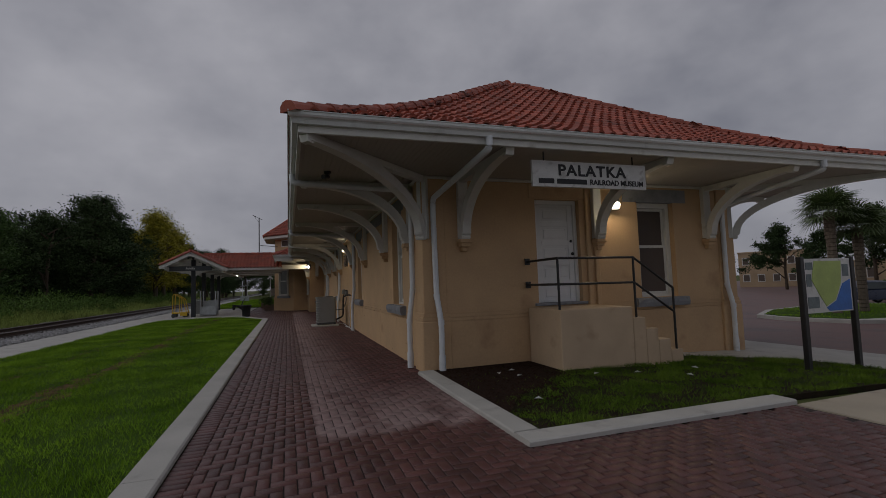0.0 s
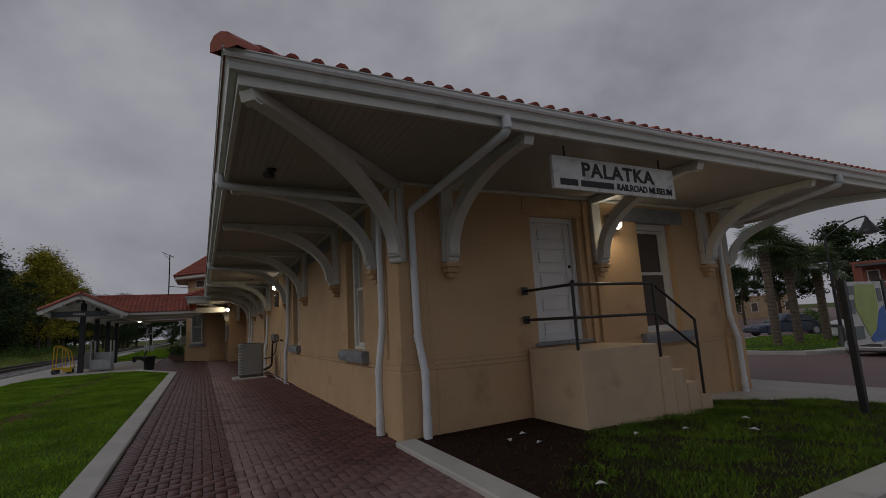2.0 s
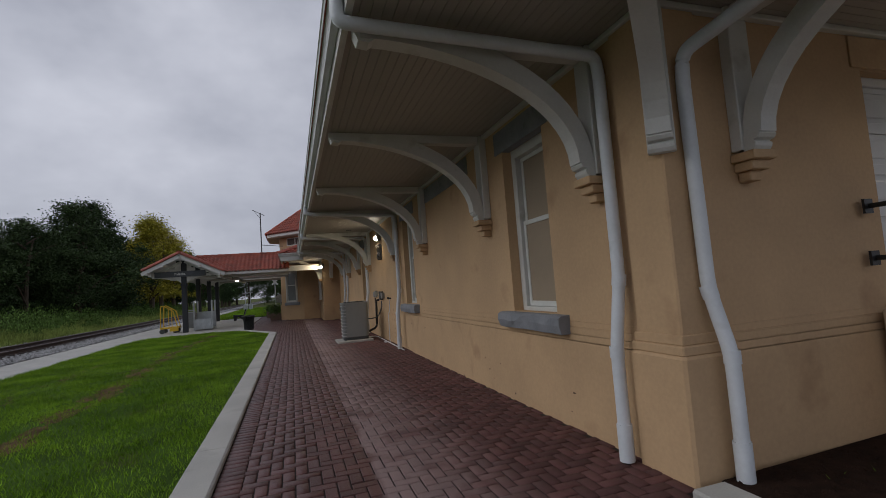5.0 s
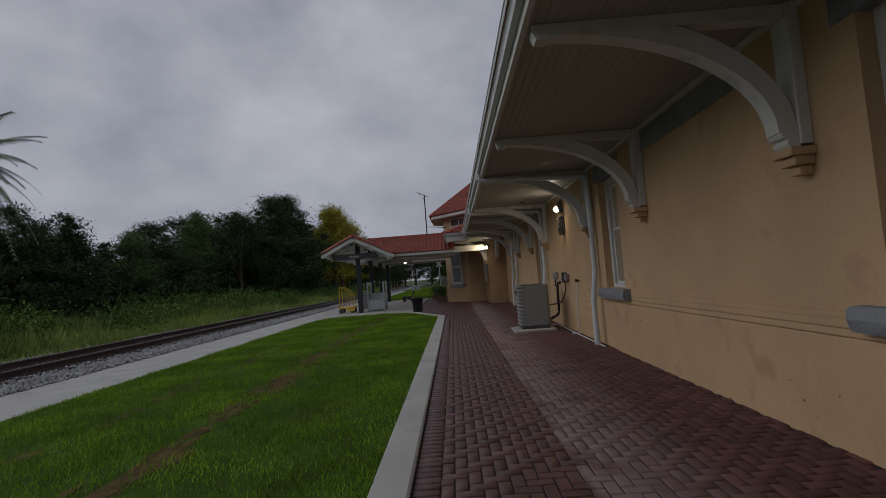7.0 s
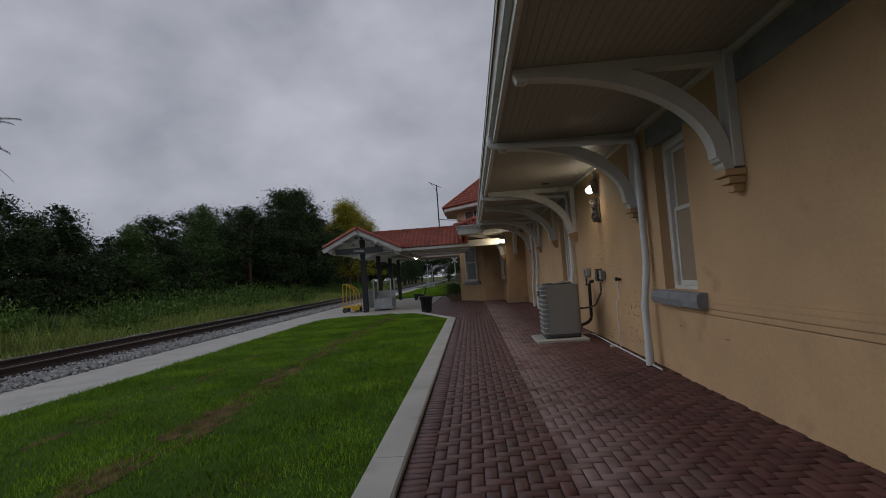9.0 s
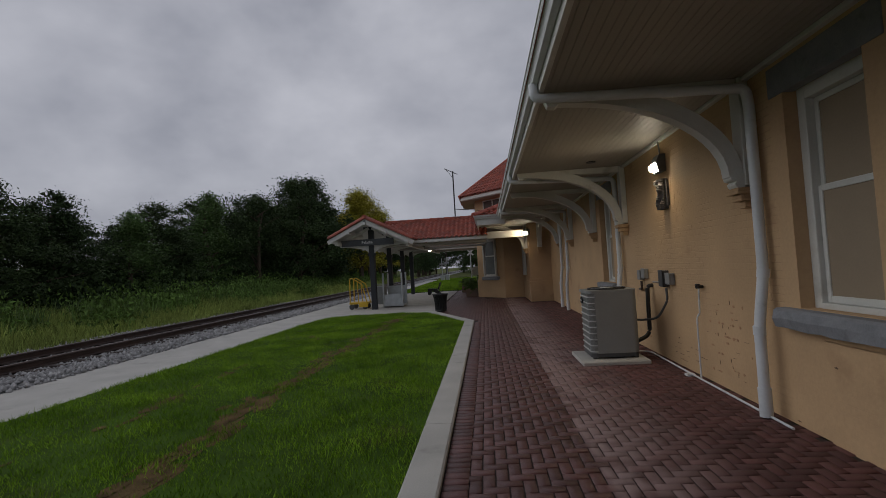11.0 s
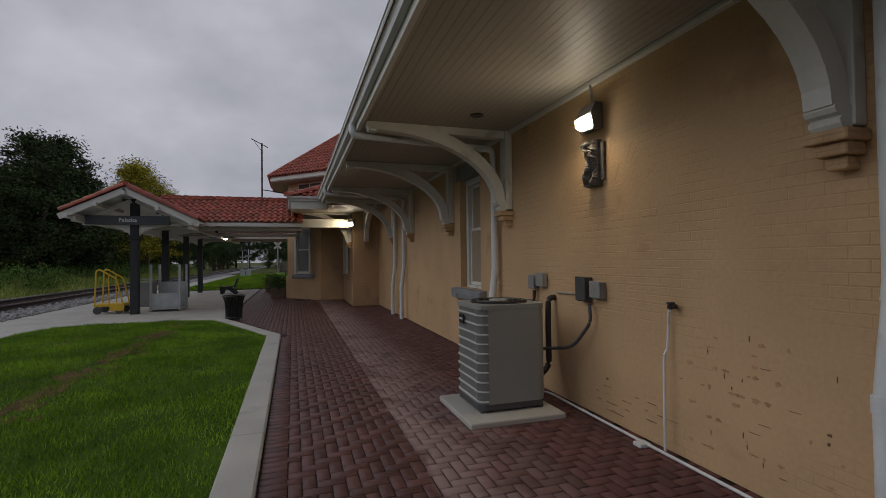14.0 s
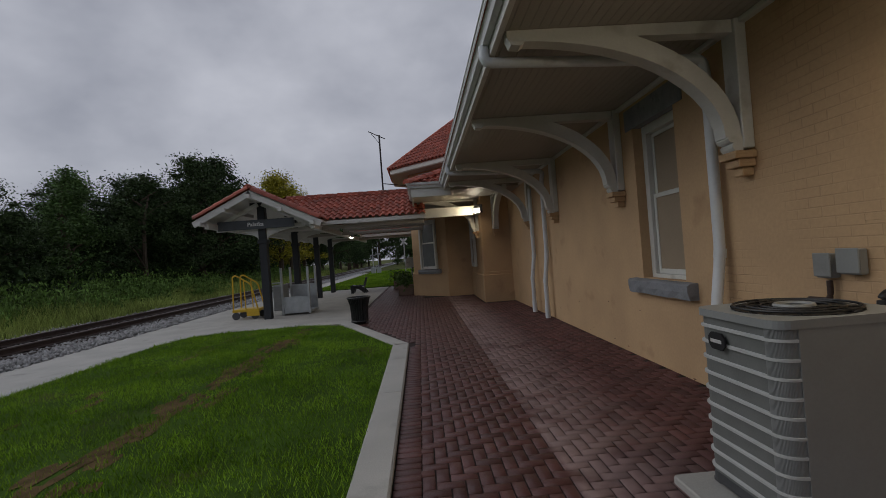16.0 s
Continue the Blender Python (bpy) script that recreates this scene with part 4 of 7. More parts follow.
for k in range(8):
    ang = k * math.pi / 4
    slope = math.atan2(3.2, TA + 0.86)
    d = 0.0
    while d < TA + 0.6:
        w = (TA + 0.86 - d) * math.tan(math.pi / 8)
        n = int(w / TILE_W)
        for i in range(-n, n + 1):
            u, rr = i * TILE_W, TA + 0.86 - d
            tp.append((TX + math.cos(ang) * rr - math.sin(ang) * u, TY + math.sin(ang) * rr + math.cos(ang) * u, 5.59 + d * math.tan(slope), math.degrees(slope), math.degrees(ang) + 90))
        d += 0.27
tt = new("roof_tiles", joined_tiles(tp, TILE_JOINED, "roof_tiles"))
tt.parent = tower
tt["kind"] = "stuff"
for k in range(8):
    a = math.pi / 8 + k * math.pi / 4
    r0 = (TA + 0.86) / math.cos(math.pi / 8)
    cp = Shape().tube([(TX + r0 * (1 - q) * math.cos(a), TY + r0 * (1 - q) * math.sin(a), 5.62 + 3.2 * q) for q in (0, 0.25, 0.5, 0.75, 1)], 0.10, 8)
    part("hip_cap", cp, TILE_JOINED, tower, "", True)
for k in (4, 5, 6):
    ang = k * math.pi / 4
    f = Matrix.Translation((TX, TY, 0)) @ pose(0, 0, 0, 0, 0, math.degrees(ang))
    wq = part("tower_window", Shape().box(TA + 0.002, -0.75, 4.78, TA + 0.03, 0.75, 5.30, m=f), WHITE, tower)
    for y in (-0.36, 0.36):
        part("pane", Shape().box(TA + 0.031, y - 0.32, 4.84, TA + 0.036, y + 0.32, 5.24, m=f), DARK_SCREEN, wq)

ant = thing("roof_antenna", "thin dark antenna mast with a crossbar", "antenna")
part("mast", Shape().tube([(-2.17, 38.6, 2.9), (-2.17, 38.6, 6.9)], 0.035, 8), IRON, ant)
part("crossbar", Shape().tube([(-2.62, 38.6, 7.08), (-1.92, 38.6, 6.72)], 0.02, 6), IRON, ant)
part("strut", Shape().tube([(-2.5, 38.6, 6.98), (-2.18, 38.6, 6.55)], 0.012, 6), IRON, ant)
part("wall_arm", Shape().tube([(-2.17, 38.6, 4.82), (-0.9, 39.9, 4.82)], 0.02, 6), IRON, ant)


# ---- platform shelter ----
CX, RIDGE, LOW, WID = -5.65, 3.90, 2.92, 1.98
WEST = 1.58                           # the track side of the shelter roof is shorter
GF = 32.3                             # front of the shelter gable
sh = thing("platform_shelter", "open platform shelter with red tiled gables on dark posts", "shelter")


def gable(axis, c, a, b, name):
    """A gabled roof slab; axis 'y': ridge along y at x = c from a to b."""
    s = Shape()
    def P(u, v, z):
        return (c + u, v, z) if axis == "y" else (v, c + u, z)
    for sgn in (-1, 1):
        w = WEST if axis == "y" and sgn < 0 else WID
        low = RIDGE - (RIDGE - LOW) * w / WID
        vs = [P(0, a, RIDGE), P(0, b, RIDGE), P(sgn * w, b, low), P(sgn * w, a if axis == "y" else a + w, low)]
        s.add(vs + [(x, y, z - 0.06) for x, y, z in vs], [(0, 1, 2, 3), (4, 5, 6, 7), (0, 1, 5, 4), (1, 2, 6, 5), (2, 3, 7, 6), (3, 0, 4, 7)])
    return part(name, s, WHITE, sh)


def gable_tiles(axis, c, a, b, sides=(-1, 1)):
    out, sl = [], math.atan2(RIDGE - LOW, WID)
    for sgn in sides:
        d = WID - WEST if axis == "y" and sgn < 0 else 0.0
        while d < WID - 0.15:
            z = LOW + d * math.tan(sl) + 0.012
            for i in range(int((b - a) / TILE_W)):
                u = a + TILE_W * (i + 0.5)
                off = sgn * (WID + 0.04 - d)
                if axis == "y":
                    out.append((c + off, u, z, math.degrees(sl), -90 if sgn < 0 else 90))
                elif u - CX > abs(off) - 0.12:
                    out.append((u, c + off, z, math.degrees(sl), 0 if sgn < 0 else 180))
            d += 0.30
    return out


gable("y", CX, GF + 0.05, 46.5, "canopy_deck")
gable("x", 35.25, CX, -0.55, "canopy_deck")
gable("x", 44.6, CX, -0.9, "canopy_deck")
tl = gable_tiles("y", CX, GF, 46.5) + gable_tiles("x", 35.25, CX + 0.2, -0.5) + gable_tiles("x", 44.6, CX + 0.2, -0.9)
ct = part("canopy_tiles", Shape().box(CX - 0.05, GF + 0.1, RIDGE - 0.02, CX + 0.05, 46, RIDGE + 0.03), TILE_JOINED, sh)
ct.data = joined_tiles(tl, TILE_JOINED, "canopy_tiles")
ct["kind"] = "stuff"
y = GF
while y < 46:
    piece("ridge_cap", cap_me, sh, pose(CX, y, RIDGE + 0.05, 0, 0, 0))
    y += 0.36
x = CX + 0.3
while x < -0.8:
    piece("ridge_cap", cap_me, sh, pose(x, 35.25, RIDGE + 0.04, 0, 0, -90))
    x += 0.36
sl = math.atan2(RIDGE - LOW, WID)
for sgn in (-1, 1):
    # bargeboard, rake tiles, inner rafter and purlin ends of the front gable
    m = Matrix.Translation((CX, GF, RIDGE)) @ pose(0, 0, 0, 0, 0, 0)
    side = WEST if sgn < 0 else WID
    L = side / math.cos(sl) + 0.1
    rot = Matrix.Rotation(sl, 4, "Y") if sgn > 0 else Matrix.Rotation(math.pi - sl, 4, "Y")
    part("bargeboard", Shape().box(0, 0, -0.19 if sgn > 0 else 0.02, L, 0.05, -0.02 if sgn > 0 else 0.19, m=m @ rot), WHITE, sh)
    part("rafter", Shape().box(0.2, 0.9, -0.32 if sgn > 0 else 0.2, L - 0.35, 1.02, -0.2 if sgn > 0 else 0.32, m=m @ rot), WHITE, sh)
    d = 0.0
    while d < L - 0.4:
        x = CX + sgn * (side - d * math.cos(sl))
        piece("rake_tile", cap_me, sh, Matrix.Translation((x, GF + 0.04, RIDGE - (RIDGE - LOW) * side / WID + d * math.sin(sl) + 0.03)) @ pose(0, 0, 0, 0, 0, 90 if sgn > 0 else -90) @ pose(0, 0, 0, math.degrees(sl), 0, 0))
        d += 0.34
    for q in ((0.0, 0.45, 0.9) if sgn > 0 else (0.45, 0.9)):
        px, pz = CX + sgn * side * q, RIDGE - (RIDGE - LOW) * q * side / WID - 0.2
        part("purlin", Shape().box(px - 0.055, GF - 0.12, pz - 0.06, px + 0.055, 34.6, pz + 0.06, 0.008), WHITE, sh)
    part("eave_beam", Shape().box(CX + sgn * (side - 0.25) - 0.06, GF + 0.2, LOW - 0.26 + 0.5 * (WID - side), CX + sgn * (side - 0.25) + 0.06, 46.4, LOW - 0.1 + 0.5 * (WID - side), 0.008), WHITE, sh)
for y0, z in ((35.25 - WID, LOW), (35.25 + WID, LOW), (44.6 - WID, LOW)):
    part("fascia_board", Shape().box(CX + WID - 0.1, y0 - 0.02, z - 0.12, -0.55, y0 + 0.03, z + 0.0, 0.006), WHITE, sh)
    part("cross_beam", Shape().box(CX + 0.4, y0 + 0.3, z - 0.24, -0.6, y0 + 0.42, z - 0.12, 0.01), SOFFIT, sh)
for y in (33.4, 37.2, 41.0, 44.5):
    post = part("post", Shape().box(CX - 0.115, y - 0.115, 0, CX + 0.115, y + 0.115, RIDGE - 0.25, 0.012), TIMBER_DARK, sh, "dark blue-grey square timber post")
    part("post_collar", Shape().box(CX - 0.15, y - 0.15, 2.36, CX + 0.15, y + 0.15, 2.48, 0.01), TIMBER_DARK, post)
    part("post_head", Shape().box(CX - 0.32, y - 0.13, RIDGE - 0.36, CX + 0.32, y + 0.13, RIDGE - 0.26, 0.01), TIMBER_DARK, post)
    part("tie_beam", Shape().box(CX - WEST + 0.1, y + 0.13, LOW - 0.10, CX + WID - 0.25, y + 0.26, LOW + 0.03, 0.01), WHITE, sh)
    for sgn in (-1, 1):
        arc = [(0.118 + 1.2 * (1 - math.cos(q)), 2.44 + 0.38 * math.sin(q)) for q in (math.pi / 2 * i / 8 for i in range(9))]
        outl = arc + [(1.32, 2.87), (0.118, 2.87)]
        if sgn < 0:
            outl = [(-u, v) for u, v in outl][::-1]
        part("knee_brace", Shape().prism([(CX + u, v) for u, v in outl], y - 0.05, y + 0.05), WHITE, sh)
name_board = thing("station_sign", "dark grey shelter sign board with white lettering", "sign")
part("board", Shape().box(CX - 1.30, 33.17, 2.82, CX + 1.03, 33.26, 3.10, 0.012), material("slate_grey_board", (0.085, 0.095, 0.11), 0.6, 0.15, 5, 50, 0.1), name_board)


def lettering(text, size, m, mat, parent, name="lettering", depth=0.004, wide=1.0, spacing=1.0):
    cu = bpy.data.curves.new(name, "FONT")
    cu.body, cu.size, cu.extrude = text, size, depth
    cu.align_x, cu.align_y = "CENTER", "CENTER"
    cu.space_character = spacing
    cu.offset = size * 0.028
    tmp = bpy.data.objects.new(name, cu)
    scene.collection.objects.link(tmp)
    me = bpy.data.meshes.new_from_object(tmp.evaluated_get(bpy.context.evaluated_depsgraph_get()))
    bpy.data.objects.remove(tmp)
    me.transform(m @ Matrix.Diagonal((wide, 1, 1, 1)))
    me.materials.clear()
    me.materials.append(mat)
    ob = new(name, me)
    ob.parent = parent
    return ob


lettering("Palatka", 0.165, pose(CX - 0.14, 33.162, 2.96, 90, 0, 0), DOOR_WHITE, name_board, wide=1.0, spacing=1.06)

LAMP_SMALL = glow("lit_small_lamp", (1.0, 0.93, 0.8), 14.0)
for lx, ly, lz in ((-3.78, 39.5, 2.68),):
    cl = thing("canopy_lamp", "small lit lamp under the shelter roof", "lamp", group="shelter lamps")
    part("housing", Shape().lathe([(0.02, 0.10), (0.09, 0.06), (0.11, 0.0)], 10, Matrix.Translation((lx, ly, lz))), LAMP_BODY, cl)
    part("lens", Shape().lathe([(0.08, -0.002), (0.06, -0.05), (0.01, -0.07)], 10, Matrix.Translation((lx, ly, lz))), LAMP_SMALL, cl)
    part("stem", Shape().tube([(lx, ly, lz + 0.09), (lx, ly, lz + 0.5)], 0.012, 6), LAMP_BODY, cl)


# ---- lit wall lamps ----
def wall_lamp(m, energy, aim=(0, 0.85, -0.75), label="lit grey wall-pack lamp with a bright white lens"):
    """A wall pack; its frame: x along the wall, y out from it, z up."""
    ob = thing("wall_lamp", label, "lamp", group="wall lamps")
    part("housing", Shape().prism([(0.0, -0.12), (0.10, -0.13), (0.14, 0.03), (0.08, 0.14), (0.0, 0.14)], -0.125, 0.125, m @ pose(0, 0, 0, 0, 0, 90)), LAMP_BODY, ob)
    part("lens", Shape().prism([(0.105, -0.115), (0.17, -0.085), (0.182, -0.015), (0.142, 0.018)], -0.092, 0.092, m @ pose(0, 0, 0, 0, 0, 90)), LAMP_GLASS, ob, "glowing prismatic lens")
    li = new("wall_lamp_light", bpy.data.lights.new("wall_lamp_light", "AREA"))
    li.data.energy, li.data.color, li.data.size = energy, (1.0, 0.80, 0.52), 0.24
    p = m @ Vector((0, 0.27, -0.02))
    li.matrix_world = look(p, m @ Vector(aim))
    return ob


wall_lamp(Matrix(((0, -1, 0, X0 - 0.01), (-1, 0, 0, 20.2), (0, 0, 1, 3.02), (0, 0, 0, 1))), LAMP_W)
wall_lamp(Matrix(((1, 0, 0, 6.05), (0, -1, 0, Y0 - 0.01), (0, 0, 1, 3.0), (0, 0, 0, 1))), LAMP_W)
wall_lamp(Matrix(((0.7, -0.7, 0, PX - 0.02), (-0.7, -0.7, 0, YN - 0.02), (0, 0, 1, 2.96), (0, 0, 0, 1))), 1.3 * LAMP_W, (-0.75, 0.62, -0.35))
part_c = thing("lamp_conduit", "thin dark conduit from the soffit to the lamp", "conduit")
part("pipe", Shape().tube([(X0 - 0.05, 20.22, EAVE - 0.01), (X0 - 0.04, 20.2, 3.16)], 0.012, 6), BOX_GREY, part_c)
for y, x in ((21.6, 1.35),):
    v = thing("soffit_vent", "small round dark vent in the soffit", "vent", group="soffit vents")
    part("ring", Shape().lathe([(0.055, 0.0), (0.085, 0.0), (0.085, -0.012), (0.055, -0.012)], 16, Matrix.Translation((x, y, EAVE - 0.001))), IRON, v)
    part("grille", Shape().lathe([(0.054, -0.002), (0.054, -0.006)], 16, Matrix.Translation((x, y, EAVE))), IRON, v)
cam_fix = thing("security_camera", "small dark security camera under the soffit", "camera")
part("base", Shape().lathe([(0.06, 0), (0.06, -0.03), (0.03, -0.05)], 12, Matrix.Translation((0.48, 8.95, EAVE - 0.001))), IRON, cam_fix)
part("body", Shape().tube([(0.48, 8.95, EAVE - 0.09), (0.40, 8.82, EAVE - 0.12)], 0.04, 10), IRON, cam_fix)
part("bracket", Shape().tube([(0.48, 8.95, EAVE - 0.04), (0.48, 8.95, EAVE - 0.1)], 0.015, 8), IRON, cam_fix)



# ---- hanging name sign ----
sg = thing("hanging_sign", "weathered white hanging station sign with black lettering", "sign")
SYN = 7.13
part("board", Shape().box(3.28, SYN, 2.90, 5.29, SYN + 0.035, 3.27, 0.006), SIGN_WHITE, sg)
frame_s = Shape().box(3.27, SYN - 0.006, 3.255, 5.30, SYN + 0.04, 3.28).box(3.27, SYN - 0.006, 2.89, 5.30, SYN + 0.04, 2.915).box(3.27, SYN - 0.006, 2.915, 3.29, SYN + 0.04, 3.255).box(5.28, SYN - 0.006, 2.915, 5.30, SYN + 0.04, 3.255)
part("frame", frame_s, SIGN_WHITE, sg)
lettering("PALATKA", 0.235, pose(4.31, SYN - 0.004, 3.14, 90, 0, 0), BLACK, sg, wide=1.12, spacing=1.12, depth=0.003)
lettering("RAILROAD MUSEUM", 0.112, pose(4.75, SYN - 0.004, 2.975, 90, 0, 0), BLACK, sg, wide=0.98, depth=0.003)
for xa, xb in ((3.37, 3.63), (3.68, 4.20)):
    part("bar", Shape().box(xa, SYN - 0.006, 2.94, xb, SYN - 0.001, 3.015), BLACK, sg)
for x in (3.48, 5.08):
    part("hanger", Shape().tube([(x, SYN + 0.02, 3.27), (x, SYN + 0.02, EAVE)], 0.011, 6), IRON, sg)


# ---- air conditioner and wall services ----
ac = thing("air_conditioner", "grey outdoor air-conditioning condenser with louvred sides", "air conditioner")
AX0, AY0, AX1, AY1 = 0.90, 20.51, 1.66, 21.22


def round_rect(x0, y0, x1, y1, r, n=6):
    out = []
    for cx, cy, a0 in ((x1 - r, y1 - r, 0), (x0 + r, y1 - r, 90), (x0 + r, y0 + r, 180), (x1 - r, y0 + r, 270)):
        out += [(cx + r * math.cos(radians(a0 + 90 * i / n)), cy + r * math.sin(radians(a0 + 90 * i / n))) for i in range(n + 1)]
    return out


part("base_pan", flat(round_rect(AX0 + 0.01, AY0 + 0.01, AX1 - 0.01, AY1 - 0.01, 0.09), 0.075, 0.135), DARK_GREY, ac)
part("coil_guard", flat(round_rect(AX0 + 0.012, AY0 + 0.012, AX1 - 0.012, AY1 - 0.012, 0.095), 0.135, 1.09), material("dark_green_grey_louvre", (0.145, 0.152, 0.145), 0.5, 0.12, 8, 80, 0.1), ac, "dark green-grey louvred guard")
part("top_cover", flat(round_rect(AX0 - 0.005, AY0 - 0.005, AX1 + 0.005, AY1 + 0.005, 0.10), 1.09, 1.135), GREY_STEEL, ac)
# louvre bands, wrapped round the open sides; a plain service panel closes the south face
LOUVRE_LIP = material("pale_louvre_edge", (0.46, 0.47, 0.46), 0.45, 0.08, 5, 60, 0.04)
for k in range(10):
    z = 0.16 + k * 0.096
    s = Shape()
    ring0 = round_rect(AX0, AY0, AX1, AY1, 0.10)
    ring1 = round_rect(AX0 + 0.02, AY0 + 0.02, AX1 - 0.02, AY1 - 0.02, 0.09)
    n = len(ring0)
    prof = [(ring0, z), (ring0, z + 0.014), (ring1, z + 0.022), (ring1, z + 0.004)]
    vs = [(x, y, zz) for rg, zz in prof for x, y in rg]
    s.add(vs, [(a * n + i, a * n + (i + 1) % n, ((a + 1) % 4) * n + (i + 1) % n, ((a + 1) % 4) * n + i) for a in range(4) for i in range(n)])
    part("louvre", s, LOUVRE_LIP, ac)
panel_outline = [(AX0 + 0.105, AY0 - 0.002)] + [(AX1 - 0.10 + 0.102 * math.cos(q), AY0 + 0.10 + 0.102 * math.sin(q)) for q in (radians(270 + 9 * i) for i in range(11))] + [(AX1 + 0.002, AY1 - 0.12), (AX1 - 0.02, AY1 - 0.12), (AX1 - 0.02, AY0 + 0.06), (AX0 + 0.105, AY0 + 0.06)]
part("service_panel", flat(panel_outline, 0.137, 1.089), GREY_STEEL, ac, "plain grey service panel", True)
# fine vertical wires at the rounded corner
for i in range(26):
    q = radians(180 + 90 * i / 25)
    x, y = AX0 + 0.10 + 0.093 * math.cos(q), AY0 + 0.10 + 0.093 * math.sin(q)
    part("guard_wire", Shape().box(x - 0.0022, y - 0.0022, 0.15, x + 0.0022, y + 0.0022, 1.09), GREY_STEEL, ac)
cxa, cya = (AX0 + AX1) / 2, (AY0 + AY1) / 2
part("fan_opening", Shape().lathe([(0.31, 1.1355), (0.31, 1.139)], 28, Matrix.Translation((cxa, cya, 0))), IRON, ac)
for r in (0.09, 0.16, 0.23, 0.30):
    ring = [(cxa + r * math.cos(a), cya + r * math.sin(a), 1.152) for a in (2 * math.pi * i / 28 for i in range(29))]
    part("guard_ring", Shape().tube(ring, 0.007 if r > 0.1 else 0.014, 6), GREY_STEEL if r < 0.1 else IRON, ac)
for i in range(8):
    a = math.pi * i / 4 + 0.2
    part("guard_spoke", Shape().tube([(cxa + 0.08 * math.cos(a), cya + 0.08 * math.sin(a), 1.146), (cxa + 0.31 * math.cos(a), cya + 0.31 * math.sin(a), 1.146)], 0.006, 5), IRON, ac)
badge = [(-0.075, 0.02), (-0.075, -0.02), (-0.045, -0.05), (0.045, -0.05), (0.075, -0.02), (0.075, 0.02), (0.045, 0.05), (-0.045, 0.05)]
bo = part("badge", Shape().prism(badge, -0.006, 0.006, Matrix.Translation((AX0 - 0.012, 20.98, 0.96)) @ pose(0, 0, 0, 0, 0, -90)), BLACK, ac, "black badge with a plain pale bar")
part("bar", Shape().box(AX0 - 0.021, 20.93, 0.95, AX0 - 0.0185, 21.03, 0.97), SIGN_WHITE, bo)
for x, y in ((AX0 + 0.06, AY0 + 0.06), (AX1 - 0.06, AY0 + 0.06), (AX0 + 0.06, AY1 - 0.06), (AX1 - 0.06, AY1 - 0.06)):
    part("foot", Shape().box(x - 0.03, y - 0.03, 0.05, x + 0.03, y + 0.03, 0.076), DARK_GREY, ac)
solid("equipment_pad", Shape().box(0.72, 20.28, -0.012, 1.74, 21.30, 0.05, 0.012), CONCRETE, "pale concrete pad under the condenser", "pad")


def service_box(name, y0, y1, z0, z1, deep, mat, label):
    ob = thing(name, label, "electrical box", group="electrical boxes")
    part("body", Shape().box(X0 - deep, y0, z0, X0 - 0.004, y1, z1, 0.008), mat, ob)
    part("cover", Shape().box(X0 - deep - 0.012, y0 - 0.006, z0 + 0.01, X0 - deep - 0.001, y1 + 0.006, z1 + 0.008, 0.004), mat, ob)
    return ob


service_box("junction_box", 21.43, 21.56, 1.22, 1.39, 0.08, BOX_GREY, "worn grey junction box on the wall")
service_box("junction_box", 21.22, 21.38, 1.25, 1.42, 0.07, GREY_STEEL, "pale grey junction box on the wall")
service_box("disconnect_box", 20.30, 20.46, 1.15, 1.40, 0.10, DARK_GREY, "dark grey electrical disconnect on the wall")
service_box("disconnect_box", 20.08, 20.24, 1.19, 1.36, 0.08, BOX_GREY, "pale grey electrical disconnect on the wall")
def cable(name, path, r, mat, label):
    ob = thing(name, label, "pipe")
    part("run", Shape().tube(rounded(path, 0.12, 6), r, 10), mat, ob, "", True)
    return ob


cable("insulated_line", [(X0 + 0.05, 21.06, 1.14), (X0 - 0.09, 21.06, 1.14), (X0 - 0.10, 21.06, 0.9), (X0 - 0.12, 21.02, 0.32), (AX1 + 0.05, 20.95, 0.22), (AX1 - 0.02, 20.95, 0.24)], 0.034, IRON, "black insulated refrigerant line into the wall")
cable("flexible_conduit", [(X0 - 0.07, 20.28, 1.13), (X0 - 0.07, 20.25, 0.95), (X0 - 0.16, 20.45, 0.66), (AX1 + 0.12, 20.8, 0.60), (AX1 - 0.02, 20.85, 0.62)], 0.018, DARK_GREY, "dark flexible conduit from the disconnect to the condenser")
cable("wall_conduit", [(X0 - 0.02, 20.98, 1.20), (X0 - 0.02, 20.5, 1.21)], 0.011, BOX_GREY, "thin grey conduit along the wall")
cable("valve_pipe", [(X0 - 0.05, 21.48, 1.2), (X0 - 0.05, 21.48, 1.06), (X0 - 0.02, 21.7, 1.05)], 0.02, RAIL, "rusty pipe below a junction box")
cable("water_pipe", [(X0 - 0.02, 19.22, 1.19), (X0 - 0.045, 19.22, 1.16), (X0 - 0.045, 19.24, 0.85), (X0 - 0.085, 19.24, 0.80), (X0 - 0.085, 19.25, 0.02)], 0.011, PIPE, "thin pale pipe down the wall")
sp = thing("wall_spigot", "dark metal spigot on the wall", "spigot")
part("body", Shape().tube([(X0 + 0.01, 19.2, 1.2), (X0 - 0.10, 19.15, 1.2)], 0.022, 8), IRON, sp)
part("handle", Shape().lathe([(0.03, 0), (0.035, 0.01), (0.03, 0.02)], 10, Matrix.Translation((X0 - 0.08, 19.16, 1.22))), IRON, sp)
cable("drain_pipe", [(AX1 + 0.02, 21.15, 0.05), (X0 - 0.10, 21.1, 0.025), (X0 - 0.12, 19.6, 0.022), (X0 - 0.14, 17.3, 0.02)], 0.013, PIPE, "white plastic drain pipe along the foot of the wall")
fit_ = thing("pipe_clip", "white plastic clip on the drain pipe", "clip")
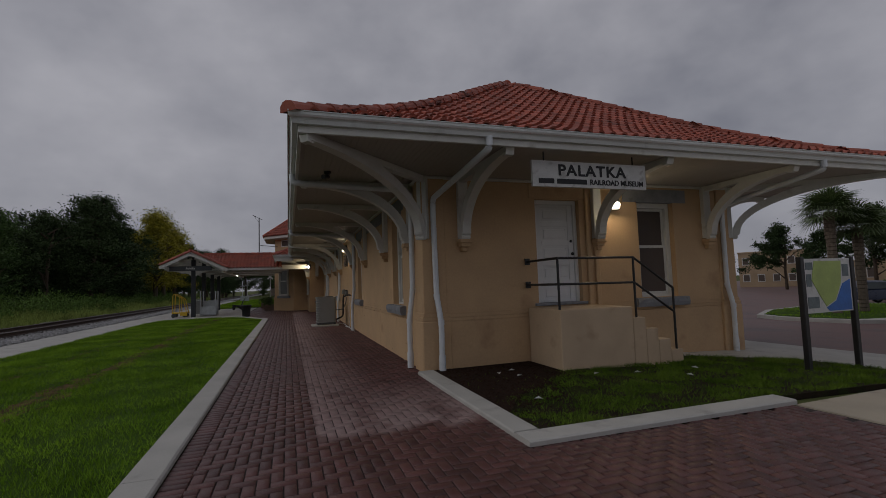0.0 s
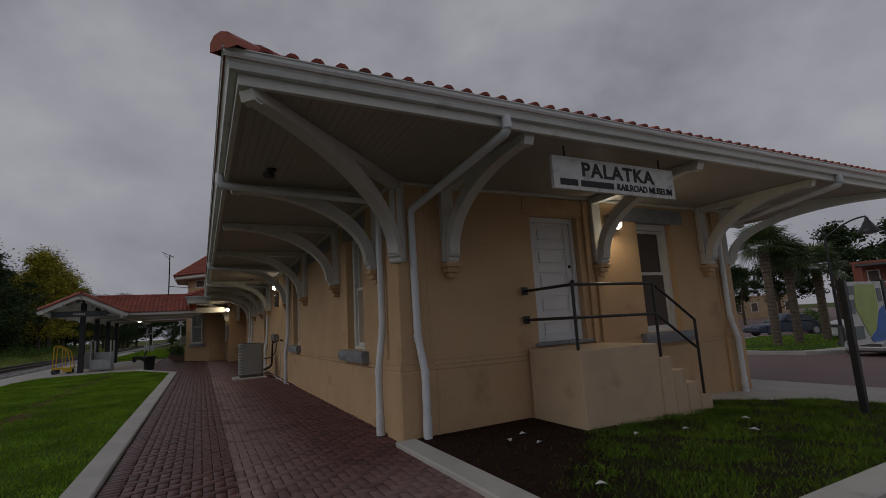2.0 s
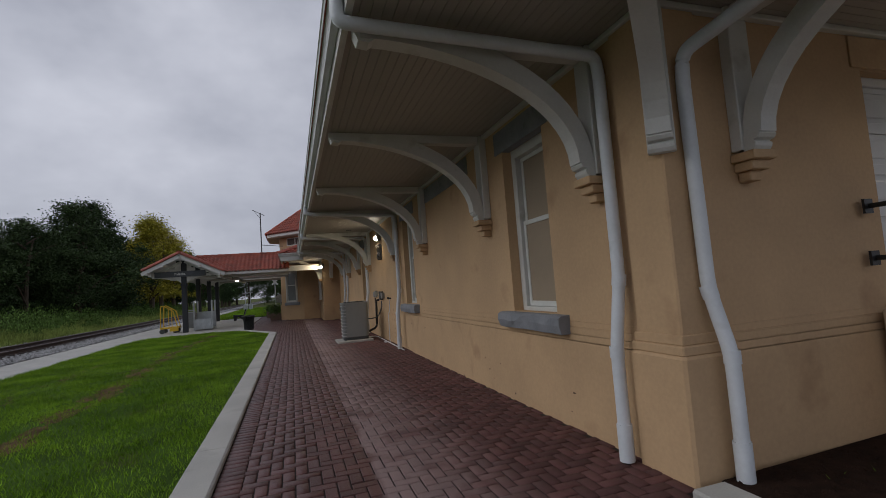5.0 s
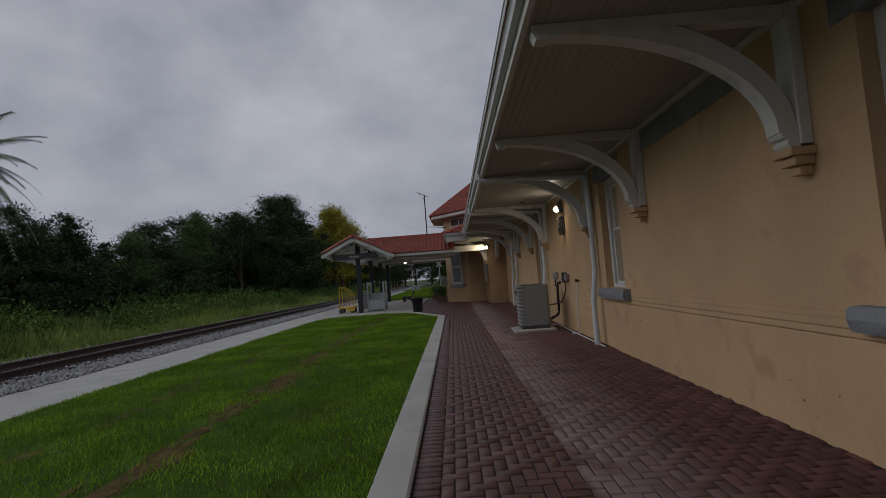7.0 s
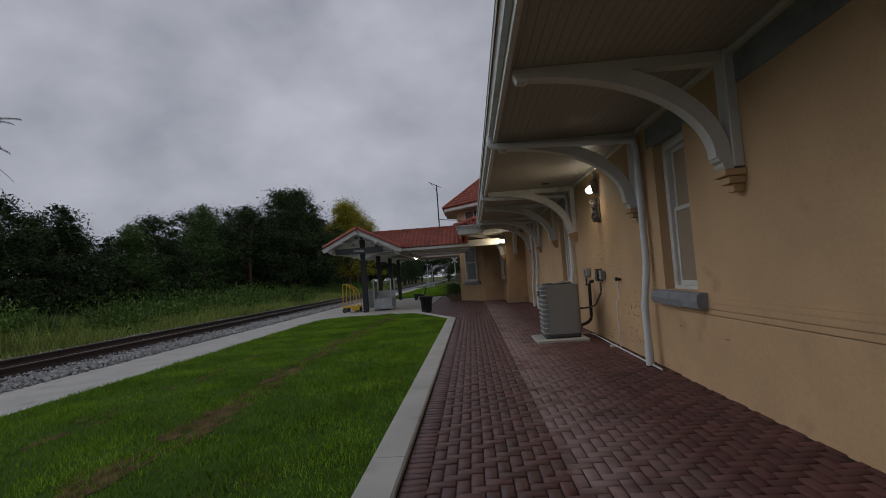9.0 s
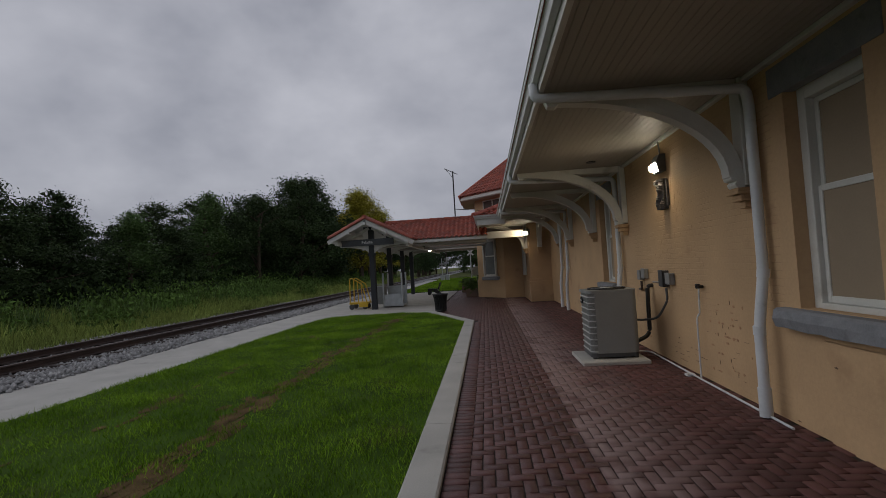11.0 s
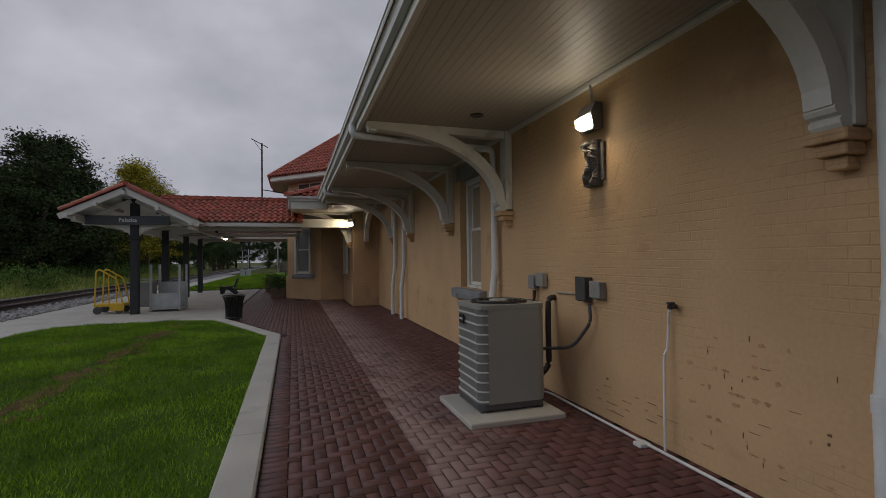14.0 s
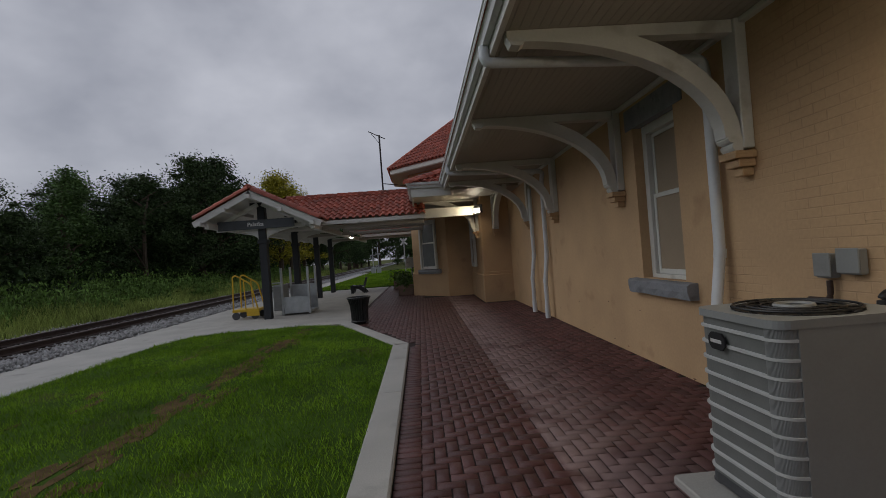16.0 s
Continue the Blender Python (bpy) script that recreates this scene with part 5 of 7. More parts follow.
part("block", Shape().box(X0 - 0.20, 19.40, -0.004, X0 - 0.09, 19.50, 0.03, 0.006), PIPE, fit_)
pq = thing("wall_stone", "rough dark grey stone block set in the wall", "stone")
s = Shape()
rg = random.Random(4)
nz_, ny_ = 18, 8
grid = [[(X0 - 0.085 - 0.03 * math.sin(j * 0.9 + i * 0.5) - rg.uniform(0, 0.03) if 0 < j < ny_ else X0 - 0.06, 20.10 + 0.20 * j / ny_ + (0.012 * math.sin(i * 1.7) if 0 < j < ny_ else 0), 2.33 + 0.46 * i / nz_) for j in range(ny_ + 1)] for i in range(nz_ + 1)]
vs = [p for r in grid for p in r]
k = ny_ + 1
s.add(vs, [(i * k + j, i * k + j + 1, (i + 1) * k + j + 1, (i + 1) * k + j) for i in range(nz_) for j in range(ny_)])
part("face", s, RUST_STONE, pq)
part("back", Shape().box(X0 - 0.06, 20.10, 2.33, X0 - 0.002, 20.30, 2.79).box(X0 - 0.03, 20.05, 2.38, X0 - 0.002, 20.099, 2.76), RUST_STONE, pq)
# proud brick courses of the blocked arch, below and round the stone, half drowned in paint
AYC, AZC = 20.17, 1.75


def brick_courses():
    base = []
    rg = random.Random(11)
    for row in range(19):
        z = 1.02 + row * 0.072
        half = 1.05 if z < 1.9 else 0.95 - 0.85 * (z - 1.9)
        y = AYC - half + (0.105 if row % 2 else 0.0)
        while y < AYC + half - 0.1:
            near = abs(y + 0.1 - AYC) / half
            hidden = abs(y + 0.1 - AYC) < 0.2 and z > 1.95
            in_arch = math.hypot(y + 0.1 - AYC, z - AZC) > 0.6 and z > AZC + 0.3
            if rg.random() < 0.9 - 0.5 * near and not hidden and not in_arch:
                base.append((y, z, rg.uniform(0.0, 0.0022)))
            y += 0.212
    return base


bm_me = Shape().box(-0.0022, 0.004, 0.004, 0.004, 0.205, 0.064, 0.003).mesh("brick", TAN)
head_me = Shape().box(-0.0018, -0.09, -0.029, 0.004, 0.09, 0.029, 0.003).mesh("brick", TAN)
for y, z, dd in brick_courses():
    piece("brick", bm_me, wall_west, pose(X0 + dd, y, z))
rgb_ = random.Random(8)
for rr, step in ((0.74, 5.6), (0.95, 4.4)):
    q = 38.0
    while q < 145:
        a = radians(q)
        yy, zz = AYC + rr * math.cos(a), AZC + rr * math.sin(a)
        if rgb_.random() < 0.75 and not (20.02 < yy < 20.36 and zz > 2.28):
            piece("brick", head_me, wall_west, Matrix.Translation((X0 + rgb_.uniform(0, 0.002), yy, zz)) @ Matrix.Rotation(a, 4, "X"))
        q += step


# ---- platform things ----
bin_ = thing("litter_bin", "black slatted steel litter bin, flared at the top", "litter bin")
BXc, BYc = -2.45, 30.5
for i in range(22):
    a = 2 * math.pi * i / 22
    pts = [(BXc + r * math.cos(a), BYc + r * math.sin(a), z) for r, z in ((0.20, 0.05), (0.205, 0.30), (0.225, 0.5), (0.275, 0.67))]
    part("slat", Shape().tube(pts, 0.018, 5), IRON, bin_)
for r, z in ((0.21, 0.07), (0.285, 0.67)):
    part("hoop", Shape().tube([(BXc + r * math.cos(2 * math.pi * i / 20), BYc + r * math.sin(2 * math.pi * i / 20), z) for i in range(21)], 0.022, 6), IRON, bin_)
part("liner", Shape().lathe([(0.17, 0.02), (0.18, 0.42), (0.21, 0.64)], 16, Matrix.Translation((BXc, BYc, 0))), IRON, bin_)

cart = thing("hand_cart", "yellow tubular platform cart with two hoop handles", "cart")
kx, ky = -6.9, 33.75
part("deck", Shape().box(kx, ky, 0.24, kx + 0.85, ky + 0.75, 0.32, 0.01), YELLOW, cart)
for y in (ky + 0.04, ky + 0.70):
    part("handle", Shape().tube(rounded([(kx + 0.03, y, 0.3), (kx + 0.06, y, 1.38), (kx + 0.16, y, 1.42), (kx + 0.62, y, 1.12), (kx + 0.80, y, 0.3)], 0.1), 0.024, 8), YELLOW, cart, "", True)
    part("stay", Shape().tube([(kx + 0.42, y, 0.32), (kx + 0.40, y, 1.25)], 0.018, 8), YELLOW, cart)
part("skirt", Shape().box(kx + 0.45, ky - 0.01, 0.10, kx + 0.85, ky + 0.0, 0.3), YELLOW, cart)
for x, y in ((kx + 0.1, ky + 0.05), (kx + 0.7, ky + 0.05), (kx + 0.1, ky + 0.7), (kx + 0.7, ky + 0.7)):
    wh = part("wheel", Shape().lathe([(0.03, -0.03), (0.12, -0.03), (0.12, 0.03), (0.03, 0.03)], 14, Matrix.Translation((x, y, 0.12)) @ pose(0, 0, 0, 90, 0, 0)), DARK_GREY, cart, "black rubber wheel")

lift = thing("wheelchair_lift", "galvanised portable wheelchair lift on the platform", "lift")
lx, ly = -5.35, 33.95
for x, y, h in ((lx, ly, 1.56), (lx + 0.85, ly, 1.55), (lx, ly + 1.1, 1.56), (lx + 0.85, ly + 1.1, 1.55)):
    part("upright", Shape().box(x - 0.035, y - 0.035, 0.03, x + 0.035, y + 0.035, h, 0.006), GALV, lift)
part("deck", Shape().box(lx - 0.05, ly, 0.06, lx + 0.9, ly + 1.1, 0.12, 0.008), GALV, lift)
part("side_panel", Shape().box(lx + 0.04, ly - 0.02, 0.12, lx + 0.81, ly + 0.01, 0.60, 0.004), GALV, lift)
part("side_panel", Shape().box(lx + 0.04, ly + 1.09, 0.12, lx + 0.81, ly + 1.12, 0.95, 0.004), GALV, lift)
part("side_panel", Shape().box(lx - 0.36, ly + 0.2, 0.16, lx - 0.04, ly + 0.9, 1.0, 0.01), BOX_GREY, lift, "grey winch box")
for z in (0.98, 1.08):
    part("bar_rail", Shape().tube([(lx - 0.3, ly, z), (lx + 0.05, ly, z)], 0.02, 8), GALV, lift)

bench = thing("platform_chair", "black slatted platform chair with a leaning back", "chair")
bx, by = -4.35, 42.6
part("backrest", Shape().box(-0.03, -0.30, 0, 0.03, 0.30, 0.46, 0.01, m=Matrix.Translation((bx + 0.62, by, 0.32)) @ pose(0, 0, 0, 0, 18, 0)), IRON, bench)
part("seat", Shape().box(0, -0.30, -0.03, 0.6, 0.30, 0.03, 0.01, m=Matrix.Translation((bx + 0.02, by, 0.36)) @ pose(0, 0, 0, 0, 10, 0)), IRON, bench)
for y in (by - 0.28, by + 0.28):
    part("side_leg", Shape().prism([(bx - 0.02, 0.0), (bx + 0.1, 0.0), (bx + 0.22, 0.3), (bx + 0.62, 0.0), (bx + 0.8, 0.0), (bx + 0.5, 0.36), (bx - 0.05, 0.40)], y - 0.03, y + 0.03), IRON, bench)

for px, py in ((-1.5, 38.8), (-1.95, 43.4)):
    pl = thing("planter", "weathered square planter with a leafy green plant", "planter", group="planters")
    part("box", Shape().box(px - 0.32, py - 0.32, 0, px + 0.32, py + 0.32, 0.42, 0.02), material("terracotta_grey", (0.20, 0.14, 0.11), 0.8, 0.2, 6, 40, 0.2), pl)
    V, F = [], []
    for i in range(420):
        c = np.array([px, py, 0.62]) + rng.normal(0, 1, 3) * (0.24, 0.24, 0.17)
        u, v = rng.normal(0, 1, 3), rng.normal(0, 1, 3)
        u, v = u / np.linalg.norm(u) * 0.09, v / np.linalg.norm(v) * 0.035
        F.append([len(V) + q for q in range(4)])
        V += [c - u, c - v, c + u, c + v]
    po = new("foliage", joined("foliage", (np.array(V), np.array(F)), LEAF))
    po.parent = pl
fence = thing("platform_rail", "black metal railing beyond the bay", "railing")
for z in (0.12, 1.0):
    part("bar_rail", Shape().tube([(-1.3, 45.5, z), (0.3, 45.5, z)], 0.022, 6), IRON, fence)
for i in range(11):
    part("picket", Shape().tube([(-1.3 + 0.16 * i, 45.5, 0.0), (-1.3 + 0.16 * i, 45.5, 1.0)], 0.011, 5), IRON, fence)


# ---- railway ----
TRX = (-10.45, -11.93)
bed = flat([(-14.2, -60), (-8.75, -60), (-8.75, 320), (-14.2, 320)], -0.05, -0.02)
track = structure("track_bed", bed, BALLAST, "grey crushed stone ballast under the railway", "railway")
for rx in TRX:
    web = [(-0.075, 0.0), (0.075, 0.0), (0.075, 0.012), (0.012, 0.035), (0.012, 0.12), (0.036, 0.135), (-0.036, 0.135), (-0.012, 0.12), (-0.012, 0.035), (-0.075, 0.012)]
    ra = thing("rail", "rusty steel railway rail with a worn head", "rail", group="rails", kind="structure")
    part("web", Shape().prism([(rx + u, v + 0.035) for u, v in web], -60, 320), RAIL, ra)
    part("head", Shape().prism([(rx - 0.036, 0.171), (rx + 0.036, 0.171), (rx + 0.036, 0.196), (rx + 0.028, 0.203), (rx - 0.028, 0.203), (rx - 0.036, 0.196)], -60, 320), RAIL_TOP, ra)
tie_me = Shape().box(-1.3, -0.115, -0.12, 1.3, 0.115, 0.036, 0.01).mesh("railway_tie", TIE)
for i in range(150):
    piece("railway_tie", tie_me, track, pose(sum(TRX) / 2 + random.uniform(-0.05, 0.05), -2 + 0.53 * i, 0, 0, 0, random.uniform(-1, 1)))
# ballast stones along the near shoulder and between the rails
n = 34000
cx_, cy_ = np.where(rng.random(n) < 0.55, rng.uniform(-10.3, -8.70, n), rng.uniform(-14.0, -8.72, n)), 2 + 88 * rng.random(n) ** 1.3
lump = np.array([(1, 0, 0), (-1, 0, 0), (0, 1, 0), (0, -1, 0), (0, 0, 1), (0, 0, -1)], float)
lf = np.array([(0, 2, 4), (2, 1, 4), (1, 3, 4), (3, 0, 4), (2, 0, 5), (1, 2, 5), (3, 1, 5), (0, 3, 5)])
size = rng.uniform(0.026, 0.06, n)
sc = rng.uniform(0.6, 1.3, (n, 6, 3)) * size[:, None, None]
ang = rng.uniform(0, 2 * np.pi, n)
rotm = np.stack([np.stack([np.cos(ang), -np.sin(ang), 0 * ang], -1), np.stack([np.sin(ang), np.cos(ang), 0 * ang], -1), np.stack([0 * ang, 0 * ang, 1 + 0 * ang], -1)], 1)
mound = 0.035 * np.exp(-((cx_ + 9.1) / 0.5) ** 2)
V = np.einsum("nij,nkj->nki", rotm, lump[None] * sc) + np.stack([cx_, cy_, rng.uniform(-0.02, 0.012, n) + mound], -1)[:, None]
F = lf[None] + 6 * np.arange(n)[:, None, None]
bo = new("ballast_stones", joined("ballast_stones", (V.reshape(-1, 3), F.reshape(-1, 3)), BALLAST))
tagged(bo, "loose grey crushed ballast stones", "ballast", kind="stuff")


# peeled and rust-stained paint low on the long wall
PEEL = material("peeled_orange_plaster", (0.43, 0.25, 0.14), 0.9, 0.3, 9, 60, 0.4)
GRIME = material("dark_wall_grime", (0.14, 0.085, 0.05), 0.9, 0.35, 12, 70, 0.3)


def wall_stain(y, z, w, h, mat, seed):
    rg = random.Random(seed)
    n = 14
    pts = [(math.cos(2 * math.pi * i / n) * w * rg.uniform(0.45, 1.0), math.sin(2 * math.pi * i / n) * h * rg.uniform(0.4, 1.0)) for i in range(n)]
    x = X0 - (0.0195 if z < 0.82 and y < 17.0 else 0.003)
    s = Shape()
    s.add([(x - 0.0015, y, z)] + [(x - 0.0012, y + a, z + b) for a, b in pts] + [(x + 0.004, y + a * 1.03, z + b * 1.03) for a, b in pts], [(0, 1 + i, 1 + (i + 1) % n) for i in range(n)] + [(1 + i, 1 + (i + 1) % n, 1 + n + (i + 1) % n, 1 + n + i) for i in range(n)])
    part("peeled_patch", s, mat, wall_west)


rgs = random.Random(77)
# open joints along the courses, with small scabs of bare plaster between them
for i in range(50):
    row = rgs.choice((1, 2, 3, 4, 5, 6, 7, 8, 9, 10, 11, 12))
    yj = 18.55 + 0.30 * rgs.gauss(0, 1)
    if i % 5 == 0:
        wall_stain(yj, 0.10 + row * 0.075, rgs.uniform(0.02, 0.06), rgs.uniform(0.002, 0.004), GRIME, i)
    elif i % 5 == 1:
        wall_stain(yj, 0.137 + row * 0.075, rgs.uniform(0.003, 0.005), rgs.uniform(0.015, 0.03), GRIME, i)
    else:
        wall_stain(yj, 0.10 + row * 0.075, rgs.uniform(0.008, 0.05), rgs.uniform(0.006, 0.026), PEEL, i)
for i in range(20):
    wall_stain(rgs.uniform(19.2, 20.3), 0.10 + rgs.choice((0, 1, 1, 2, 3)) * 0.075, rgs.uniform(0.02, 0.09), rgs.uniform(0.003, 0.005), GRIME, 300 + i)
for i in range(46):
    wall_stain(rgs.uniform(9.9, 31.0), rgs.uniform(0.03, 0.75) ** 1.4, rgs.uniform(0.008, 0.035), rgs.uniform(0.005, 0.016), GRIME if i % 3 else PEEL, 100 + i)


# level crossing beyond the platform
def crossing_mast(x, y, h, crossed):
    ob = thing("crossing_signal", "pale level-crossing mast with crossed boards" if crossed else "pale level-crossing signal mast with a grey cabinet", "signal", group="crossing signals")
    part("mast", Shape().tube([(x, y, -0.05), (x, y, h)], 0.05, 8), GALV, ob)
    if crossed:
        for a in (-45, 45):
            part("crossed_board", Shape().box(-0.42, -0.08, -0.08, 0.42, -0.055, 0.08, m=Matrix.Translation((x, y, h - 0.3)) @ pose(0, 0, 0, 0, a, 0)), SIGN_WHITE, ob)
        return
    part("light_bar", Shape().box(x - 0.32, y - 0.12, h * 0.72, x + 0.32, y - 0.06, h * 0.72 + 0.16), BOX_GREY, ob)
    part("cabinet", Shape().box(x - 0.25, y - 0.3, -0.05, x + 0.25, y + 0.3, 0.75, 0.02), GALV, ob)


crossing_mast(-2.2, 62.0, 3.4, True)
crossing_mast(-6.4, 75.0, 2.9, False)
crossing_mast(-5.85, 76.0, 3.1, False)
notice = thing("notice_board", "small white notice board on a post by the railing", "sign")
part("post", Shape().box(-1.39, 47.0, 0, -1.31, 47.08, 1.5), GALV, notice)
part("board", Shape().box(-1.68, 46.95, 0.98, -1.02, 46.998, 1.5, 0.01), SIGN_WHITE, notice)
part("cap", Shape().prism([(-1.70, 1.502), (-1.0, 1.502), (-1.2, 1.62), (-1.5, 1.62)], 46.94, 47.01), SIGN_WHITE, notice)


# ---- lawn, weeds and trees ----
def blades(x, y, h, w, lean, z=0.0):
    """Grass blades as narrow triangles."""
    n = len(x)
    a = rng.uniform(0, 2 * np.pi, n)
    hh = h * rng.uniform(0.5, 1.3, n)
    ww = w * rng.uniform(0.6, 1.3, n)
    b = rng.uniform(0, 2 * np.pi, n)
    base = np.stack([x, y, np.full(n, z)], -1)
    side = np.stack([np.cos(a) * ww / 2, np.sin(a) * ww / 2, 0 * a], -1)
    top = base + np.stack([np.cos(b) * hh * lean, np.sin(b) * hh * lean, hh], -1)
    return np.stack([base - side, base + side, top], 1).reshape(-1, 3), np.arange(3 * n).reshape(-1, 3)


def inside(x, y, poly):
    hit = np.zeros(len(x), bool)
    for (xa, ya), (xb, yb) in zip(poly, poly[1:] + poly[:1]):
        cross = ((ya > y) != (yb > y)) & (x < (xb - xa) * (y - ya) / (yb - ya + 1e-12) + xa)
        hit ^= cross
    return hit


def stuff(name, arrays, mat, label, category):
    return tagged(new(name, joined(name, arrays, mat)), label, category, kind="stuff")


def rut_x(y):
    return -3.68 - 0.10 * np.sin(y * 0.35) - 0.006 * (y - 17)


n = 330000
gx, gy = rng.uniform(-6.95, -1.40, n), 2.0 + 28.9 * rng.random(n)
keep = inside(gx, gy, lawn_out)
clump = np.sin(gx * 3.1 + 1.3 * np.sin(gy * 2.3)) * np.sin(gy * 2.7 + np.sin(gx * 4.1)) * 0.5 + 0.5
off = np.abs(gx - rut_x(gy))
keep &= ~((rng.random(n) < (0.95 * np.exp(-(off / 0.17) ** 2) * (0.55 + 0.45 * np.sin(gy * 2.1 + np.sin(gy * 5.3)))) + 0.5 * np.exp(-((off - 0.3) / 0.12) ** 2) * (np.sin(gy * 3.7) > 0.2)) & (gy > 6)) & ~((np.abs(gx - rut_x(gy) + 1.5) < 0.13) & (rng.random(n) < 0.3))
keep &= rng.random(n) < 0.55 + 0.45 * clump
gx, gy = gx[keep], gy[keep]
hgt = 0.045 * (0.75 + 0.6 * clump[keep]) * np.where(gx < -6.6, 1.3, 1.0)
stuff("lawn_grass", blades(gx, gy, hgt, 0.0085, 0.55, 0.028), GRASS, "short green lawn grass", "grass")
far_out = [(-7.3, 46.2), (-1.3, 46.2), (-1.3, 84), (-7.3, 84)]
structure("far_lawn", flat(far_out, -0.05, 0.02), EARTH, "green mown lawn beyond the shelter", "lawn")
fx, fy = rng.uniform(-7.3, -1.3, 40000), rng.uniform(46.2, 84, 40000)
stuff("far_lawn_grass", blades(fx, fy, 0.08, 0.03, 0.5, 0.015), GRASS, "short green grass beyond the shelter", "grass")
n = 95000
gx, gy = rng.uniform(2.2, 9.2, n), rng.uniform(5.3, 8.7, n)
keep = inside(gx, gy, bed_out) & ~((gx < 4.9) & (rng.random(n) < np.clip((gy - 5.75 - 1.03 * (gx - 2.2) + 0.25 * np.sin(gx * 7) * np.sin(gy * 6)) * 2.2, 0, 0.985))) & (rng.random(n) < 0.16 + 0.55 * (np.sin(gx * 4) * np.sin(gy * 5 + gx) + 0.6 * np.sin(gx * 9.1 + 2) * np.sin(gy * 8.3) > 0.0))
sloped(stuff("bed_grass", blades(gx[keep], gy[keep], 0.05, 0.010, 0.75, 0.015), BED_GRASS, "thin uneven grass in the planting bed", "grass"))
RUT = material("worn_brown_soil", (0.105, 0.072, 0.034), 0.95, 0.5, 5, 60, 0.6, spec=0.05)
rgd = random.Random(3)
rut = thing("wheel_rut", "brown worn wheel rut broken through the lawn", "rut", kind="structure")
rut_shape = Shape()
for i in range(480):
    y = rgd.uniform(6.0, 29.9)
    wide = 0.5 + 0.5 * math.sin(y * 2.1 + math.sin(y * 5.3))
    x = float(rut_x(y)) + rgd.gauss(0, 0.10 + 0.05 * wide) - (1.5 if rgd.random() < 0.12 else 0)
    a, b = rgd.uniform(0.03, 0.11) * (0.7 + 0.6 * wide), rgd.uniform(0.10, 0.34)
    ring = [(x + a * math.cos(q) * rgd.uniform(0.5, 1.1), y + b * math.sin(q) * rgd.uniform(0.6, 1.1)) for q in (2 * math.pi * k / 9 for k in range(9))]
    z = 0.0315 + 0.000015 * i
    rut_shape.add([(px, py, z) for px, py in ring], [tuple(range(9))])
part("bare_soil", rut_shape, RUT, rut)
lt = thing("leaf_litter", "pale fallen leaves lying on the bed", "leaves", kind="stuff")
for x, y in ((2.75, 6.3), (4.9, 7.1), (5.4, 6.6), (3.0, 8.0), (3.3, 8.15), (5.9, 7.0), (4.3, 7.3), (3.2, 7.7)):
    q = random.uniform(0, 180)
    part("leaf", Shape().add([(-0.055, 0, 0.06), (0, -0.03, 0.085), (0.06, 0, 0.065), (0, 0.035, 0.08)], [(0, 1, 2, 3)], pose(x, y, 0, 0, 0, q)), SIGN_WHITE, lt)

n = 210000
gx = -13.4 - 12.5 * rng.random(n) ** 0.9
gy = 3 + 100 * rng.random(n) ** 1.35
patch = np.sin(gx * 0.9 + np.sin(gy * 0.5)) * np.sin(gy * 0.43 + 1.7 * np.sin(gx * 0.6))
wh = np.clip(0.34 + 0.07 * (-13.4 - gx) + 0.28 * patch, 0.12, 1.2)
dense = rng.random(n) < 0.6 + 0.4 * (patch > -0.3)
V1 = blades(gx[dense], gy[dense], wh[dense], 0.04, 0.4, -0.06)
stuff("tall_weeds", V1, WEED, "tall green and straw-coloured weeds beyond the track", "weeds")
n = 26000
gx = -17.0 - 8 * rng.random(n)
gy = 6 + 95 * rng.random(n) ** 1.2
cl = (np.sin(gx * 1.7 + gy * 0.9) * np.sin(gy * 1.1 - gx * 0.4)) > 0.25
gx, gy = gx[cl], gy[cl]
WEED_GREEN = material("tall_green_weeds", (0.11, 0.18, 0.045), 0.7, 0.4, 0.5, 4, 0.0, island=0.5)
stuff("weed_stalks", blades(gx, gy, 1.15, 0.10, 0.25, -0.06), WEED_GREEN, "taller leafy green weeds before the trees", "weeds")


def leaf_cloud(centres, radii, count, size, droop=0.0):
    """Leaves as small four-cornered blades, scattered over lumpy clumps."""
    c = np.array(centres)
    r = np.array(radii)
    idx = rng.choice(len(c), count, p=r**2 / (r**2).sum())
    d = rng.normal(0, 1, (count, 3))
    d /= np.linalg.norm(d, axis=1)[:, None]
    rad = r[idx] * np.minimum(np.abs(rng.normal(0.0, 0.72, count)), 0.85 + 0.95 * rng.random(count) ** 3)
    p = c[idx] + d * rad[:, None] * (1, 1, 0.8)
    u = rng.normal(0, 1, (count, 3))
    u /= np.linalg.norm(u, axis=1)[:, None]
    v = np.cross(u, rng.normal(0, 1, (count, 3)))
    v /= np.linalg.norm(v, axis=1)[:, None]
    s = size * rng.uniform(0.6, 1.4, count)[:, None]
    V = np.stack([p - u * s, p - v * s * 0.45, p + u * s, p + v * s * 0.45], 1).reshape(-1, 3)
    return V, np.arange(4 * count).reshape(-1, 4)


